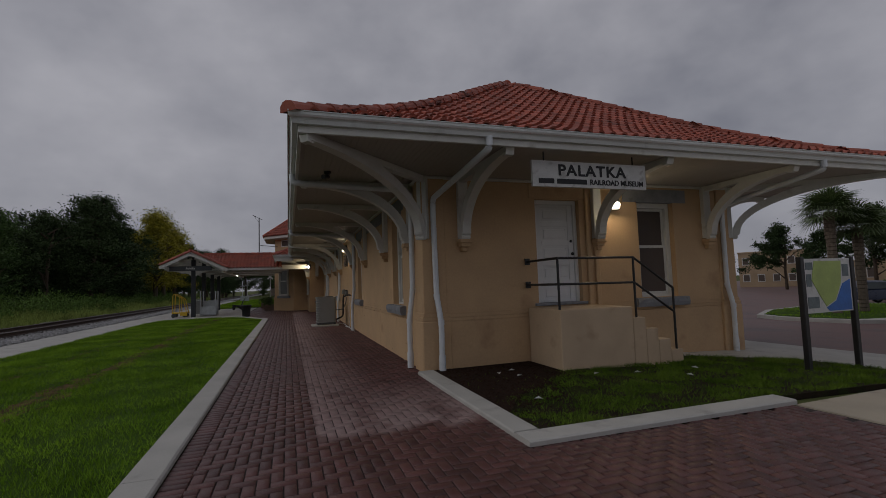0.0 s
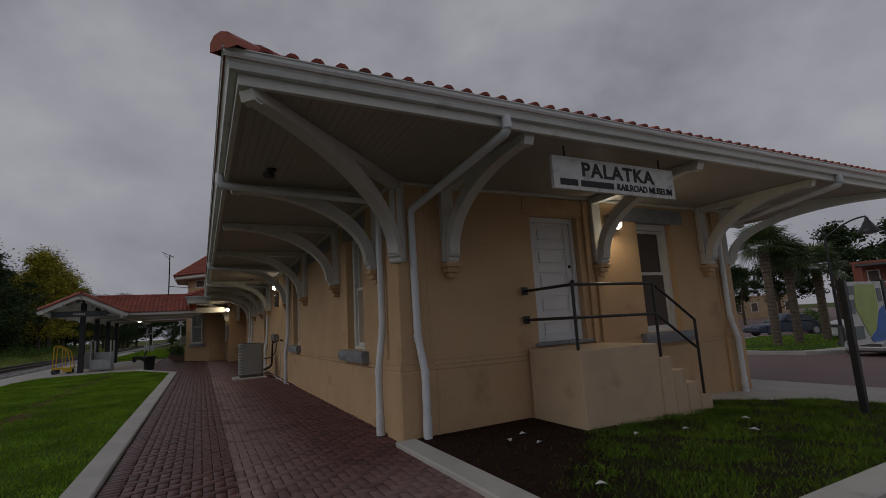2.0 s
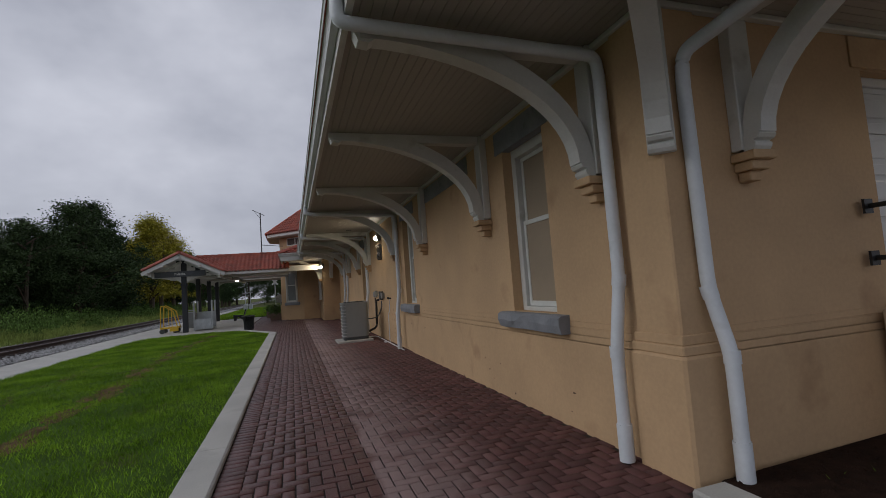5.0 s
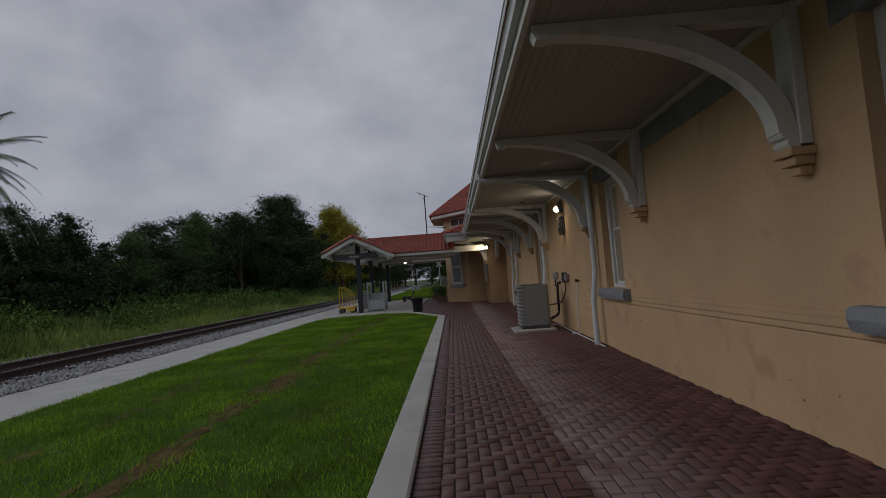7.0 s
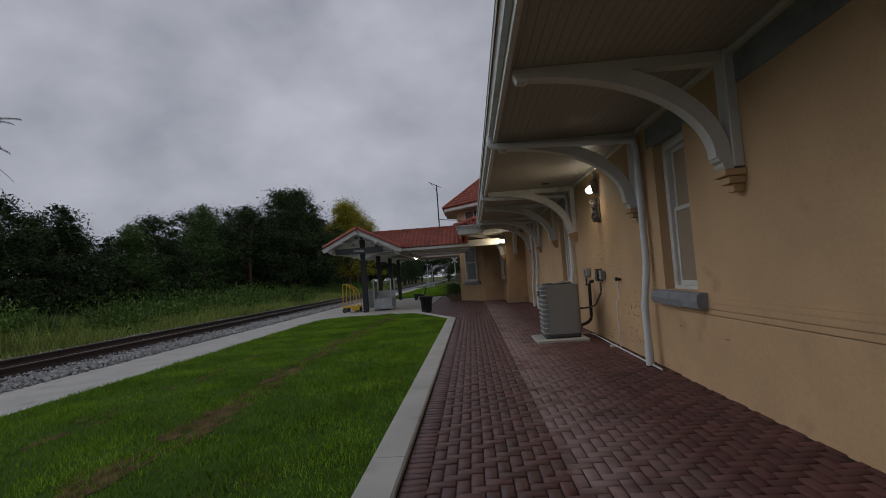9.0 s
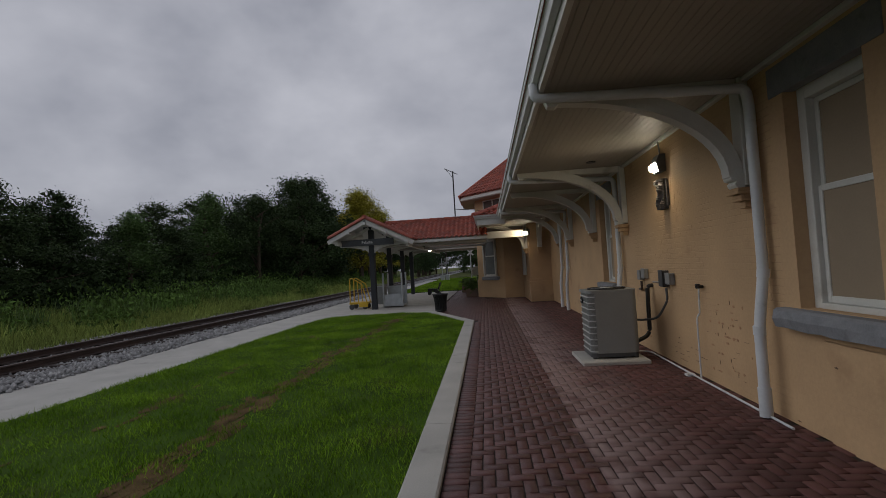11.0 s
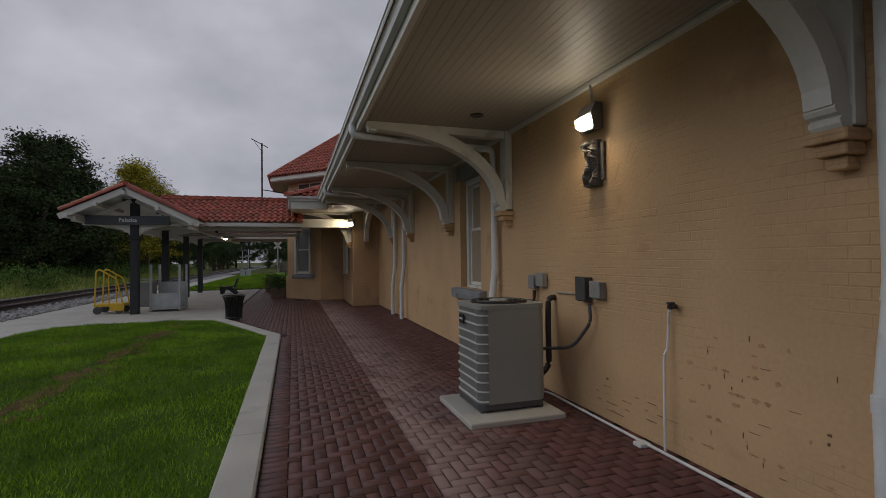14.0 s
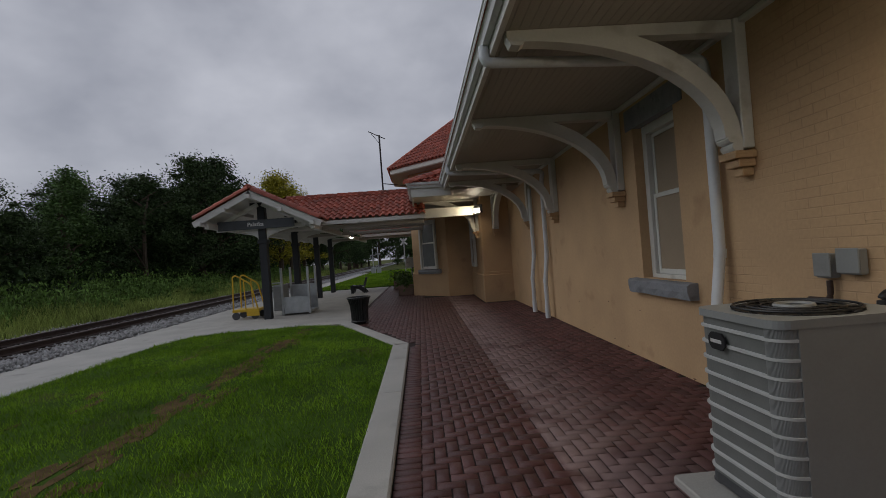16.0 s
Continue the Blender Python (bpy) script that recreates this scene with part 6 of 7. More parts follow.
def tree(label, h, spread, leaf, count, size, seed, low=0.25, group="trees by the track"):
    """A tapered trunk with limbs and a crown of leaf clumps, standing at the origin."""
    rg = random.Random(seed)
    ob = thing("tree", label, "tree", group=group)
    wood = Shape()
    wood.tube([(0, 0, -0.1), (rg.uniform(-.1, .1), rg.uniform(-.1, .1), h * 0.3), (rg.uniform(-.3, .3), rg.uniform(-.3, .3), h * 0.62), (rg.uniform(-.4, .4), rg.uniform(-.4, .4), h * 0.85)], h * 0.022, 8, r2=h * 0.004)
    part("trunk", wood, BARK, ob, "", True)
    cs, rs_ = [], []
    lobes = [(rg.uniform(0, 2 * math.pi), rg.uniform(0.55, 1.2), rg.uniform(0.72, 1.06)) for _ in range(7)]
    for i in range(96):
        # clumps gather round a few leaders of uneven reach and height
        aim, reach, tall = lobes[i % 7]
        q = aim + rg.gauss(0, 0.42)
        z = h * tall * (low + (0.97 - low) * rg.random() ** 0.75)
        f = 1 - max(0, (z / h - 0.35) / 0.65) ** 1.3 * 0.85
        d = spread * max(0.08, f) * reach * rg.uniform(0.2, 1.05)
        end = Vector((d * math.cos(q), d * math.sin(q), z))
        if i < 12:
            start = Vector((0, 0, max(h * 0.15, z - d * 0.8)))
            part("limb", Shape().tube([start, start.lerp(end, 0.5) + Vector((0, 0, 0.12 * d)), end], h * 0.009, 6, r2=h * 0.002), BARK, ob)
        cs.append(tuple(end))
        rs_.append(h * rg.uniform(0.03, 0.115))
    cs.append((0, 0, h * 0.95))
    rs_.append(h * 0.05)
    cr = new("crown", joined("crown", leaf_cloud(cs, rs_, count, size), leaf))
    cr.parent = ob
    return ob


kinds = [tree("dark green broadleaf tree at the wood's edge", 10, 3.9, LEAF_DARK, 30000, 0.085, 21, 0.12),
         tree("dense dark evergreen oak at the wood's edge", 9, 4.2, LEAF_MID, 30000, 0.08, 22, 0.08),
         tree("green leafy young tree at the wood's edge", 10, 2.8, LEAF, 17000, 0.09, 23, 0.15),
         tree("yellowing autumn tree at the wood's edge", 10, 3.0, LEAF_YELLOW, 22000, 0.09, 24, 0.2)]
spots = []
rg = random.Random(5)
# (y, x, height, kind) along the wood's edge, then a deeper row
for y, x, hh, kd in ((13, -25, 6.3, 0), (17, -24, 6.6, 1), (21, -25, 7.0, 0), (25, -23.5, 6.6, 1), (29, -25, 7.1, 0), (33, -24, 6.9, 1), (37, -24.5, 7.4, 0), (41, -23, 6.6, 2), (45, -24.5, 7.4, 1), (49.5, -23, 9.2, 2), (53, -25, 8.4, 0), (57, -22.5, 9.5, 1), (61, -24.5, 9.8, 0), (65, -21.5, 11.2, 1), (70, -22, 12.6, 0), (74, -24, 12.8, 1), (80, -18.6, 11.8, 3), (86, -18.8, 11.2, 3), (92, -18.5, 10.5, 3), (97, -21, 11.2, 0), (101, -20, 10.5, 0), (108, -19, 10, 1)):
    spots.append((x, y, hh, kd))
for i in range(26):
    spots.append((-30 + rg.uniform(-2, 2), 10 + i * 4.2, rg.uniform(6.0, 7.6) + 0.075 * max(0, i * 4.2 - 30), rg.choice((0, 1, 1))))
for i in range(16):
    spots.append((-26 + i * 3.6 + rg.uniform(-1, 1), 150 + rg.uniform(-12, 12), rg.uniform(10, 13), rg.choice((0, 1, 2))))
for i in range(9):
    spots.append((-17 + rg.uniform(-1, 1), 112 + i * 5, rg.uniform(8, 10), rg.choice((0, 2, 1))))
for i in range(7):
    spots.append((-3 + i * 2.6, 118 + rg.uniform(-6, 6), rg.uniform(6, 9), rg.choice((0, 2, 1))))
base_h = (10, 9, 10, 10)
used = set()
for x, y, hh, kd in spots:
    k = hh / base_h[kd] * (0.97 if y < 58 else 1.08)
    m = pose(x, y, -0.06, 0, 0, rg.uniform(0, 360))
    if kd in used:
        o = copy_thing(kinds[kd], m)
    else:
        o = kinds[kd]
        o.matrix_world = m
        used.add(kd)
    o.scale = (k * 1.3, k * 1.3, k * 1.04)
# lighter leafy scrub standing in the weeds
n = 110000
nb = 230
bxs, bys = -15.2 - 7.0 * rng.random(nb) ** 0.7, 6 + 96 * rng.random(nb)
bh = rng.uniform(0.4, 1.15, nb) * (1 + 0.10 * (-15.2 - bxs))
ib = rng.integers(0, nb, n)
dirs = rng.normal(0, 1, (n, 3))
dirs /= np.linalg.norm(dirs, axis=1)[:, None]
rr_ = bh[ib] * rng.uniform(0.5, 1.08, n)
p = np.stack([bxs[ib], bys[ib], 0.35 * bh[ib]], -1) + dirs * rr_[:, None] * (1.15, 1.5, 0.95)
keep = p[:, 2] > -0.05
p = p[keep]
n = len(p)
u = rng.normal(0, 1, (n, 3)) * (0.6, 0.6, 1.3)
u /= np.linalg.norm(u, axis=1)[:, None]
v = np.cross(u, rng.normal(0, 1, (n, 3)))
v /= np.linalg.norm(v, axis=1)[:, None]
s = rng.uniform(0.05, 0.13, n)[:, None]
stuff("weed_bushes", (np.stack([p - u * s, p - v * s * 0.4, p + u * s, p + v * s * 0.4], 1).reshape(-1, 3), np.arange(4 * n).reshape(-1, 4)), LEAF_SCRUB, "light green leafy scrub among the weeds", "weeds")
# low scrub that closes the wood's edge down to the ground
n = 46000
sx = -20.5 - 9 * rng.random(n)
sy = 4 + 108 * rng.random(n)
top = (1.5 + 1.3 * np.abs(np.sin(sy * 0.7 + 0.5 * sx) * np.sin(sy * 0.23))) * np.clip((-19.6 - sx) / 2.5, 0.2, 1.6)
u = rng.normal(0, 1, (n, 3))
u /= np.linalg.norm(u, axis=1)[:, None]
v = np.cross(u, rng.normal(0, 1, (n, 3)))
v /= np.linalg.norm(v, axis=1)[:, None]
p = np.stack([sx, sy, top * rng.random(n) ** 0.6], -1)
s = rng.uniform(0.12, 0.26, n)[:, None]
stuff("undergrowth", (np.stack([p - u * s, p - v * s * 0.5, p + u * s, p + v * s * 0.5], 1).reshape(-1, 3), np.arange(4 * n).reshape(-1, 4)), LEAF_DARK, "dark tangled undergrowth below the trees", "undergrowth")


def frond(length, droop, rise, leaflets, leaf_len, a):
    """One feathered frond going out along direction a."""
    V, F = [], []
    d = np.array([math.cos(a), math.sin(a), 0.0])
    sd = np.array([-math.sin(a), math.cos(a), 0.0])
    pts = []
    for i in range(leaflets + 1):
        q = i / leaflets
        pts.append(d * length * (q - 0.12 * q**3 * droop) + np.array([0, 0, rise * length * q - droop * length * q**2]))
    for i in range(leaflets):
        p, t = pts[i], pts[i + 1] - pts[i]
        t /= np.linalg.norm(t)
        w = leaf_len * (0.35 + 0.65 * math.sin(math.pi * min(1, 0.15 + i / leaflets)))
        for sgn in (-1, 1):
            e = p + sgn * sd * w * 0.75 + t * w * 0.55 - np.array([0, 0, w * 0.28])
            F.append([len(V), len(V) + 1, len(V) + 2])
            V += [p - t * 0.034, p + t * 0.034, e]
    for i in range(leaflets):
        F.append([len(V), len(V) + 1, len(V) + 2])
        V += [pts[i] - sd * 0.02, pts[i] + sd * 0.02, pts[i + 1]]
    return V, F


def fan_leaf(length, a, up):
    """A fan leaf: a bare stalk, then narrow drooping blades spread round its end."""
    out = np.array([math.cos(a) * math.cos(up), math.sin(a) * math.cos(up), math.sin(up)])
    side = np.array([-math.sin(a), math.cos(a), 0.0])
    lift = np.cross(out, side)
    stalk, blade = length * 0.55, length * 0.75
    hub = out * stalk - np.array([0, 0, 0.10 * stalk])
    V, F = [-side * 0.015, side * 0.015, hub], [[0, 1, 2]]
    for k in range(17):
        q = radians(-105 + 210 * k / 16)
        d = out * math.cos(q) + side * math.sin(q)
        e = np.cross(d, lift) * 0.028
        mid = hub + d * blade * 0.55 + lift * 0.04
        tip = hub + d * blade - np.array([0, 0, 0.20 * blade])
        F += [[len(V), len(V) + 1, len(V) + 2], [len(V) + 1, len(V) + 3, len(V) + 2], [len(V) + 2, len(V) + 3, len(V) + 4]]
        V += [hub - e * 0.4, hub + e * 0.4, mid - e, mid + e, tip]
    return V, F


def palm(x, y, h, r, label, fronds=34, length=2.4, feather=True, group="palms"):
    ob = thing("palm_tree", label, "palm", pose(x, y, fall(x)), group)
    tr = Shape()
    prof = [(r * 1.3, -0.06)]
    for i in range(int(h / 0.18)):
        z = 0.18 * i
        prof += [(r * (1.05 if z < h * 0.7 else 1.25), z), (r * (0.93 if z < h * 0.7 else 1.05), z + 0.15)]
    tr.lathe(prof, 12)
    part("trunk", tr, PALM_BARK, ob)
    V, F = [], []
    rgp = random.Random(int(x * 10))
    for i in range(fronds):
        a = 2 * math.pi * i * 0.382 + rgp.uniform(-0.2, 0.2)
        q = i / fronds
        if feather:
            v, f = frond(length * rgp.uniform(0.85, 1.1), 0.45 + 0.55 * q, 1.0 - 1.35 * q, 40, 0.5, a)
        else:
            v, f = fan_leaf(length * rgp.uniform(0.75, 1.1), a, 1.3 - 1.75 * q + rgp.uniform(-0.15, 0.15))
        F += [[j + len(V) for j in t] for t in f]
        V += [p + np.array([0, 0, h]) for p in v]
    cr = new("fronds", joined("fronds", (np.array(V), np.array(F)), PALM_LEAF))
    cr.parent = ob
    return ob


palm(-18.75, 25.0, 7.0, 0.28, "tall feathery date palm beyond the track", 60, 3.0)


# ---- car park side ----
ROAD = material("distant_brick_road", (0.15, 0.085, 0.075), 0.6, 0.2, 1.5, 25, 0.3, stain=((0.08, 0.06, 0.06), 0.5, 0.5, 0.55))
road = flat([(17.5, -40), (22.5, -40), (22.5, 120), (11.0, 120), (11.0, 10.0), (11.25, 7.1), (12.4, 6.52), (18.0, 7.0)], -0.055, -0.02)
road.add(*[(q.v, q.f) for q in (flat([(22.5, -40), (200, -40), (200, 120), (22.5, 120)], -0.055, -0.02),)][0])
sloped(structure("road", road, ROAD, "worn red brick car park and street", "road"))


def island(name, poly, label):
    ob = sloped(structure(name, flat(poly, -0.03, 0.13), CONCRETE, label, "island"))
    cx, cy = sum(p[0] for p in poly) / len(poly), sum(p[1] for p in poly) / len(poly)
    sloped(part("turf", flat([(cx + (x - cx) * 0.93, cy + (y - cy) * 0.9) for x, y in poly], 0.12, 0.15), EARTH, ob, "green turf"))
    xs, ys_ = [p[0] for p in poly], [p[1] for p in poly]
    a, b = rng.uniform(min(xs), max(xs), 9000), rng.uniform(min(ys_), max(ys_), 9000)
    k = inside(a, b, [(cx + (x - cx) * 0.92, cy + (y - cy) * 0.88) for x, y in poly])
    go = new("turf_grass", joined("turf_grass", blades(a[k], b[k], 0.08, 0.03, 0.4, 0.14), GRASS))
    sloped(go).parent = ob
    go["kind"] = "stuff"
    return ob


island("grass_island", [(20.0, 14.8), (20.6, 13.6), (22.5, 13.1), (26.0, 13.3), (32.5, 17.3), (33.5, 19.3), (31.5, 21.8), (24.5, 20.3), (20.7, 17.8), (19.9, 16.2)], "kerbed car park island with green turf")
island("grass_island", [(27.5, 10.3), (30, 8.8), (60, 8), (60, 12.5), (32, 13.0), (29, 12.2)], "kerbed turf strip behind the parked cars")
for x, y, h in ((23.8, 16.3, 4.9), (25.8, 16.4, 4.2), (28.0, 16.2, 3.9)):
    palm(x, y, h, 0.19, "cabbage palm with a shaggy green crown", 54, 1.25, False)


def car(m, label, paint, kind="coupe"):
    """A parked car along x, its nose to -x, from sections of its body."""
    ob = thing("car", label, "car", Matrix.Translation((0, 0, fall(m.translation.x))) @ m, "parked cars")
    L, W = {"coupe": (4.0, 1.72), "suv": (4.8, 1.9), "pickup": (5.8, 2.0), "sedan": (4.7, 1.8)}[kind]
    belt = {"coupe": 0.82, "suv": 1.05, "pickup": 1.15, "sedan": 0.92}[kind]
    roof_z = {"coupe": 1.27, "suv": 1.75, "pickup": 1.92, "sedan": 1.43}[kind]
    hw = W / 2

    def loft(rows):
        s, k = Shape(), len(rows[0])
        vs = [p for r in rows for p in r]
        fs = [tuple(range(k)), tuple(range(len(vs) - 1, len(vs) - 1 - k, -1))]
        for i in range(len(rows) - 1):
            fs += [(i * k + j, (i + 1) * k + j, (i + 1) * k + (j + 1) % k, i * k + (j + 1) % k) for j in range(k)]
        return s.add(vs, fs)

    def section(x, z0, z1, w, crown=0.04):
        return [(x, -w, z0), (x, -w * 1.0, z0 + (z1 - z0) * 0.55), (x, -w * 0.95, z1 - 0.05), (x, -w * 0.8, z1), (x, 0, z1 + crown), (x, w * 0.8, z1), (x, w * 0.95, z1 - 0.05), (x, w, z0 + (z1 - z0) * 0.55), (x, w, z0)]

    g0 = 0.28 if kind != "coupe" else 0.2
    hood = belt - (0.12 if kind in ("coupe", "sedan") else 0.06)
    body = [section(-L / 2, g0 + 0.1, hood - 0.22, hw * 0.82), section(-L / 2 + 0.15, g0, hood - 0.08, hw * 0.93), section(-L / 2 + 0.8, g0, hood, hw), section(-L * 0.12, g0, belt, hw), section(L * 0.3, g0, belt + 0.02, hw), section(L / 2 - 0.15, g0, belt - (0.02 if kind != "coupe" else 0.06), hw * 0.95), section(L / 2, g0 + 0.1, belt - 0.15, hw * 0.88)]
    part("body", loft(body), paint, ob, "", True)
    xa, xb, ra, rb = {"coupe": (-0.55, 1.35, 0.05, 0.75), "suv": (-0.9, 2.3, -0.2, 2.0), "pickup": (-1.1, 0.75, -0.5, 0.62), "sedan": (-0.9, 1.7, -0.15, 1.05)}[kind]
    cab = [section(xa, belt - 0.05, belt, hw * 0.88, 0.0), section(ra, belt - 0.05, roof_z, hw * 0.72), section(rb, belt - 0.05, roof_z - 0.02, hw * 0.72), section(xb, belt - 0.05, belt + 0.02, hw * 0.86, 0.0)]
    part("cabin", loft(cab), paint, ob, "", True)
    glass = material("tinted_car_glass", (0.02, 0.03, 0.032), 0.08, 0.1, 3, 40, 0.0)
    ws = Shape()
    ws.add([(xa + 0.06 - 0.02, -hw * 0.78, belt + 0.04), (xa + 0.06 - 0.02, hw * 0.78, belt + 0.04), (ra - 0.05 - 0.02, hw * 0.60, roof_z - 0.06), (ra - 0.05 - 0.02, -hw * 0.60, roof_z - 0.06), (xa + 0.06 + 0.01, -hw * 0.78, belt + 0.02), (xa + 0.06 + 0.01, hw * 0.78, belt + 0.02), (ra - 0.05 + 0.01, hw * 0.60, roof_z - 0.08), (ra - 0.05 + 0.01, -hw * 0.60, roof_z - 0.08)], [(0, 1, 2, 3), (7, 6, 5, 4), (0, 1, 5, 4), (1, 2, 6, 5), (2, 3, 7, 6), (3, 0, 4, 7)])
    part("windscreen", ws, glass, ob, "tinted glass")
    for sgn in (-1, 1):
        w0, w1 = sgn * hw * 0.90, sgn * hw * 0.745
        quad = [(xa + 0.38, w0, belt + 0.03), (xb - 0.30, w0, belt + 0.03), (rb - 0.05, w1, roof_z - 0.09), (ra + 0.10, w1, roof_z - 0.09)]
        inn = [(x, y - sgn * 0.06, z) for x, y, z in quad]
        part("side_window", Shape().add(quad + inn, [(0, 1, 2, 3), (7, 6, 5, 4), (0, 1, 5, 4), (1, 2, 6, 5), (2, 3, 7, 6), (3, 0, 4, 7)]), glass, ob, "tinted glass")
        part("headlight", Shape().box(-L / 2 + 0.02, sgn * hw * 0.62 - 0.16, hood - 0.30, -L / 2 + 0.2, sgn * hw * 0.62 + 0.16, hood - 0.15, 0.03), PALE_GLASS, ob, "clear headlight")
        part("mirror", Shape().box(xa + 0.45, sgn * (hw + 0.02) - 0.08, belt, xa + 0.58, sgn * (hw + 0.02) + 0.08, belt + 0.13, 0.02), paint, ob)
        rw = 0.31 if kind in ("coupe", "sedan") else 0.39
        for wx in (-L * 0.31, L * 0.30):
            mm = Matrix.Translation((wx, sgn * (hw - 0.09), rw)) @ pose(0, 0, 0, 90, 0, 0)
            wo = part("wheel", Shape().lathe([(0.05, -0.11), (rw * 0.94, -0.11), (rw, -0.07), (rw, 0.07), (rw * 0.94, 0.11), (0.05, 0.11)], 20, mm), DARK_GREY, ob, "black tyre", True)
            part("rim", Shape().lathe([(0.04, -0.125), (rw * 0.62, -0.118), (rw * 0.62, 0.118), (0.04, 0.125)], 14, mm), GALV, wo, "silver rim")
    part("grille", Shape().box(-L / 2 - 0.012, -hw * 0.4, hood - 0.34, -L / 2 + 0.05, hw * 0.4, hood - 0.2, 0.01), DARK_GREY, ob, "dark grille")
    part("bumper", Shape().box(-L / 2 - 0.05, -hw * 0.85, g0 + 0.05, -L / 2 + 0.12, hw * 0.85, g0 + 0.2, 0.03), paint, ob)
    if kind == "pickup":
        part("cargo_bed", Shape().box(0.85, -hw + 0.12, belt - 0.35, L / 2 - 0.12, hw - 0.12, belt + 0.028), DARK_GREY, ob, "dark open cargo bed")
        for sgn in (-1, 1):
            part("tail_light", Shape().box(L / 2 - 0.06, sgn * (hw - 0.14) - 0.08, belt - 0.42, L / 2 + 0.01, sgn * (hw - 0.14) + 0.08, belt - 0.1, 0.01), material("red_lens", (0.45, 0.02, 0.02), 0.3, 0.05, 5, 50, 0), ob, "red tail light")
    return ob


SILVER = material("silver_car_paint", (0.40, 0.41, 0.42), 0.3, 0.05, 3, 50, 0.0, metal=0.5)
CAR_WHITE = material("white_car_paint", (0.72, 0.73, 0.74), 0.3, 0.04, 3, 50, 0.0)
NAVY = material("dark_blue_car_paint", (0.02, 0.03, 0.06), 0.3, 0.1, 3, 50, 0.0)
car(pose(23.0, 11.8, -0.02, 0, 0, 2), "silver two-door coupe parked nose-out in the car park", SILVER, "coupe")
car(pose(31.2, 14.8, -0.02, 0, 0, -26), "white pickup truck parked across the car park", CAR_WHITE, "pickup")
car(pose(43.0, 15.6, 0.0, 0, 0, 155), "white sport utility car parked by the street", CAR_WHITE, "suv")
car(pose(34.5, 21.6, -0.02, 0, 0, -25), "dark blue saloon car parked beside the island", NAVY, "sedan")
for k in range(4):
    sloped(structure("bay_line", flat([(20.5 + 3.0 * k, 8.3 - 0.3 * k), (20.62 + 3.0 * k, 8.3 - 0.3 * k), (23.6 + 3.0 * k, 10.0 - 0.3 * k), (23.48 + 3.0 * k, 10.0 - 0.3 * k)], -0.02, -0.015), SIGN_WHITE, "white painted parking bay line", "marking"))

# information board in the grass
ib = thing("map_board", "coloured map panel between two black posts", "sign")
for x, y in ((7.68, 6.5), (8.95, 6.56)):
    part("post", Shape().box(x - 0.042, y - 0.042, -0.12, x + 0.042, y + 0.042, 1.74, 0.008), IRON, ib)
mbd = Matrix.Translation((7.68, 6.5, -0.09)) @ pose(0, 0, 0, 0, 0, 2.7) @ Matrix.Diagonal((0.855, 1, 1, 1))
pan = part("panel", Shape().box(0.06, -0.02, 0.92, 1.43, 0.02, 1.80, 0.004, m=mbd), SIGN_WHITE, ib)
MAP_G = material("map_green", (0.33, 0.42, 0.12), 0.5, 0.15, 4, 30, 0.0)
MAP_B = material("map_blue", (0.03, 0.13, 0.42), 0.5, 0.2, 4, 30, 0.0)
MAP_K = material("map_grey_print", (0.12, 0.15, 0.16), 0.5, 0.3, 9, 40, 0.0)
part("map_land", Shape().prism([(0.35, 1.76), (0.25, 1.45), (0.45, 1.2), (0.62, 1.02), (0.9, 1.12), (1.1, 1.4), (1.15, 1.76)], -0.028, -0.022, mbd), MAP_G, ib, "yellow-green map shape")
part("map_water", Shape().prism([(0.62, 1.0), (0.7, 0.94), (1.38, 0.94), (1.38, 1.45), (1.15, 1.38), (0.92, 1.1)], -0.028, -0.0215, mbd), MAP_B, ib, "blue map water")
for xa, za, xb, zb in ((0.1, 1.35, 0.24, 1.55), (0.1, 1.0, 0.42, 1.18), (0.1, 1.62, 0.3, 1.74), (1.18, 1.5, 1.36, 1.7)):
    part("bar", Shape().box(xa, -0.027, za, xb, -0.021, zb, m=mbd), MAP_K, ib)


def street_lamp(x, y, h, turn, reach=1.5):
    ob = thing("street_lamp", "black cast-iron street lamp with a bell shade", "street lamp", pose(x, y, fall(x), 0, 0, turn), "street lamps")
    part("base", Shape().lathe([(0.22, -0.03), (0.22, 0.25), (0.14, 0.35), (0.12, 0.9), (0.08, 1.0)], 12), IRON, ob, "", True)
    part("pole", Shape().tube([(0, 0, 0.9), (0, 0, h)], 0.075, 10, r2=0.05), IRON, ob, "", True)
    part("finial", Shape().lathe([(0.05, h), (0.08, h + 0.08), (0.03, h + 0.2), (0.05, h + 0.26), (0.01, h + 0.45)], 10), IRON, ob)
    part("arm", Shape().tube([(reach * q, 0, h - 0.1 + 0.75 * math.sin(q * math.pi / 2)) for q in (i / 10 for i in range(11))], 0.035, 8), IRON, ob, "", True)
    part("scroll", Shape().tube([(-0.28 * math.sin(q * 2.6), 0, h + 0.12 * math.cos(q * 4) - 0.12) for q in (i / 8 for i in range(9))], 0.025, 6), IRON, ob)
    zb = h + 0.62
    part("shade", Shape().lathe([(0.05, zb), (0.09, zb - 0.15), (0.16, zb - 0.25), (0.26, zb - 0.45), (0.40, zb - 0.62), (0.40, zb - 0.66)], 16, Matrix.Translation((reach, 0, 0))), IRON, ob, "dark bell shade", True)
    part("globe", Shape().lathe([(0.30, zb - 0.66), (0.24, zb - 0.72), (0.05, zb - 0.76)], 14, Matrix.Translation((reach, 0, 0))), PALE_GLASS, ob, "unlit glass", True)
    return ob


LAMPS = ((24.2, 13.9, 4.9, -60), (34.5, 13.6, 4.6, 120))
for x, y, h, a in LAMPS:
    street_lamp(x, y, h, a)

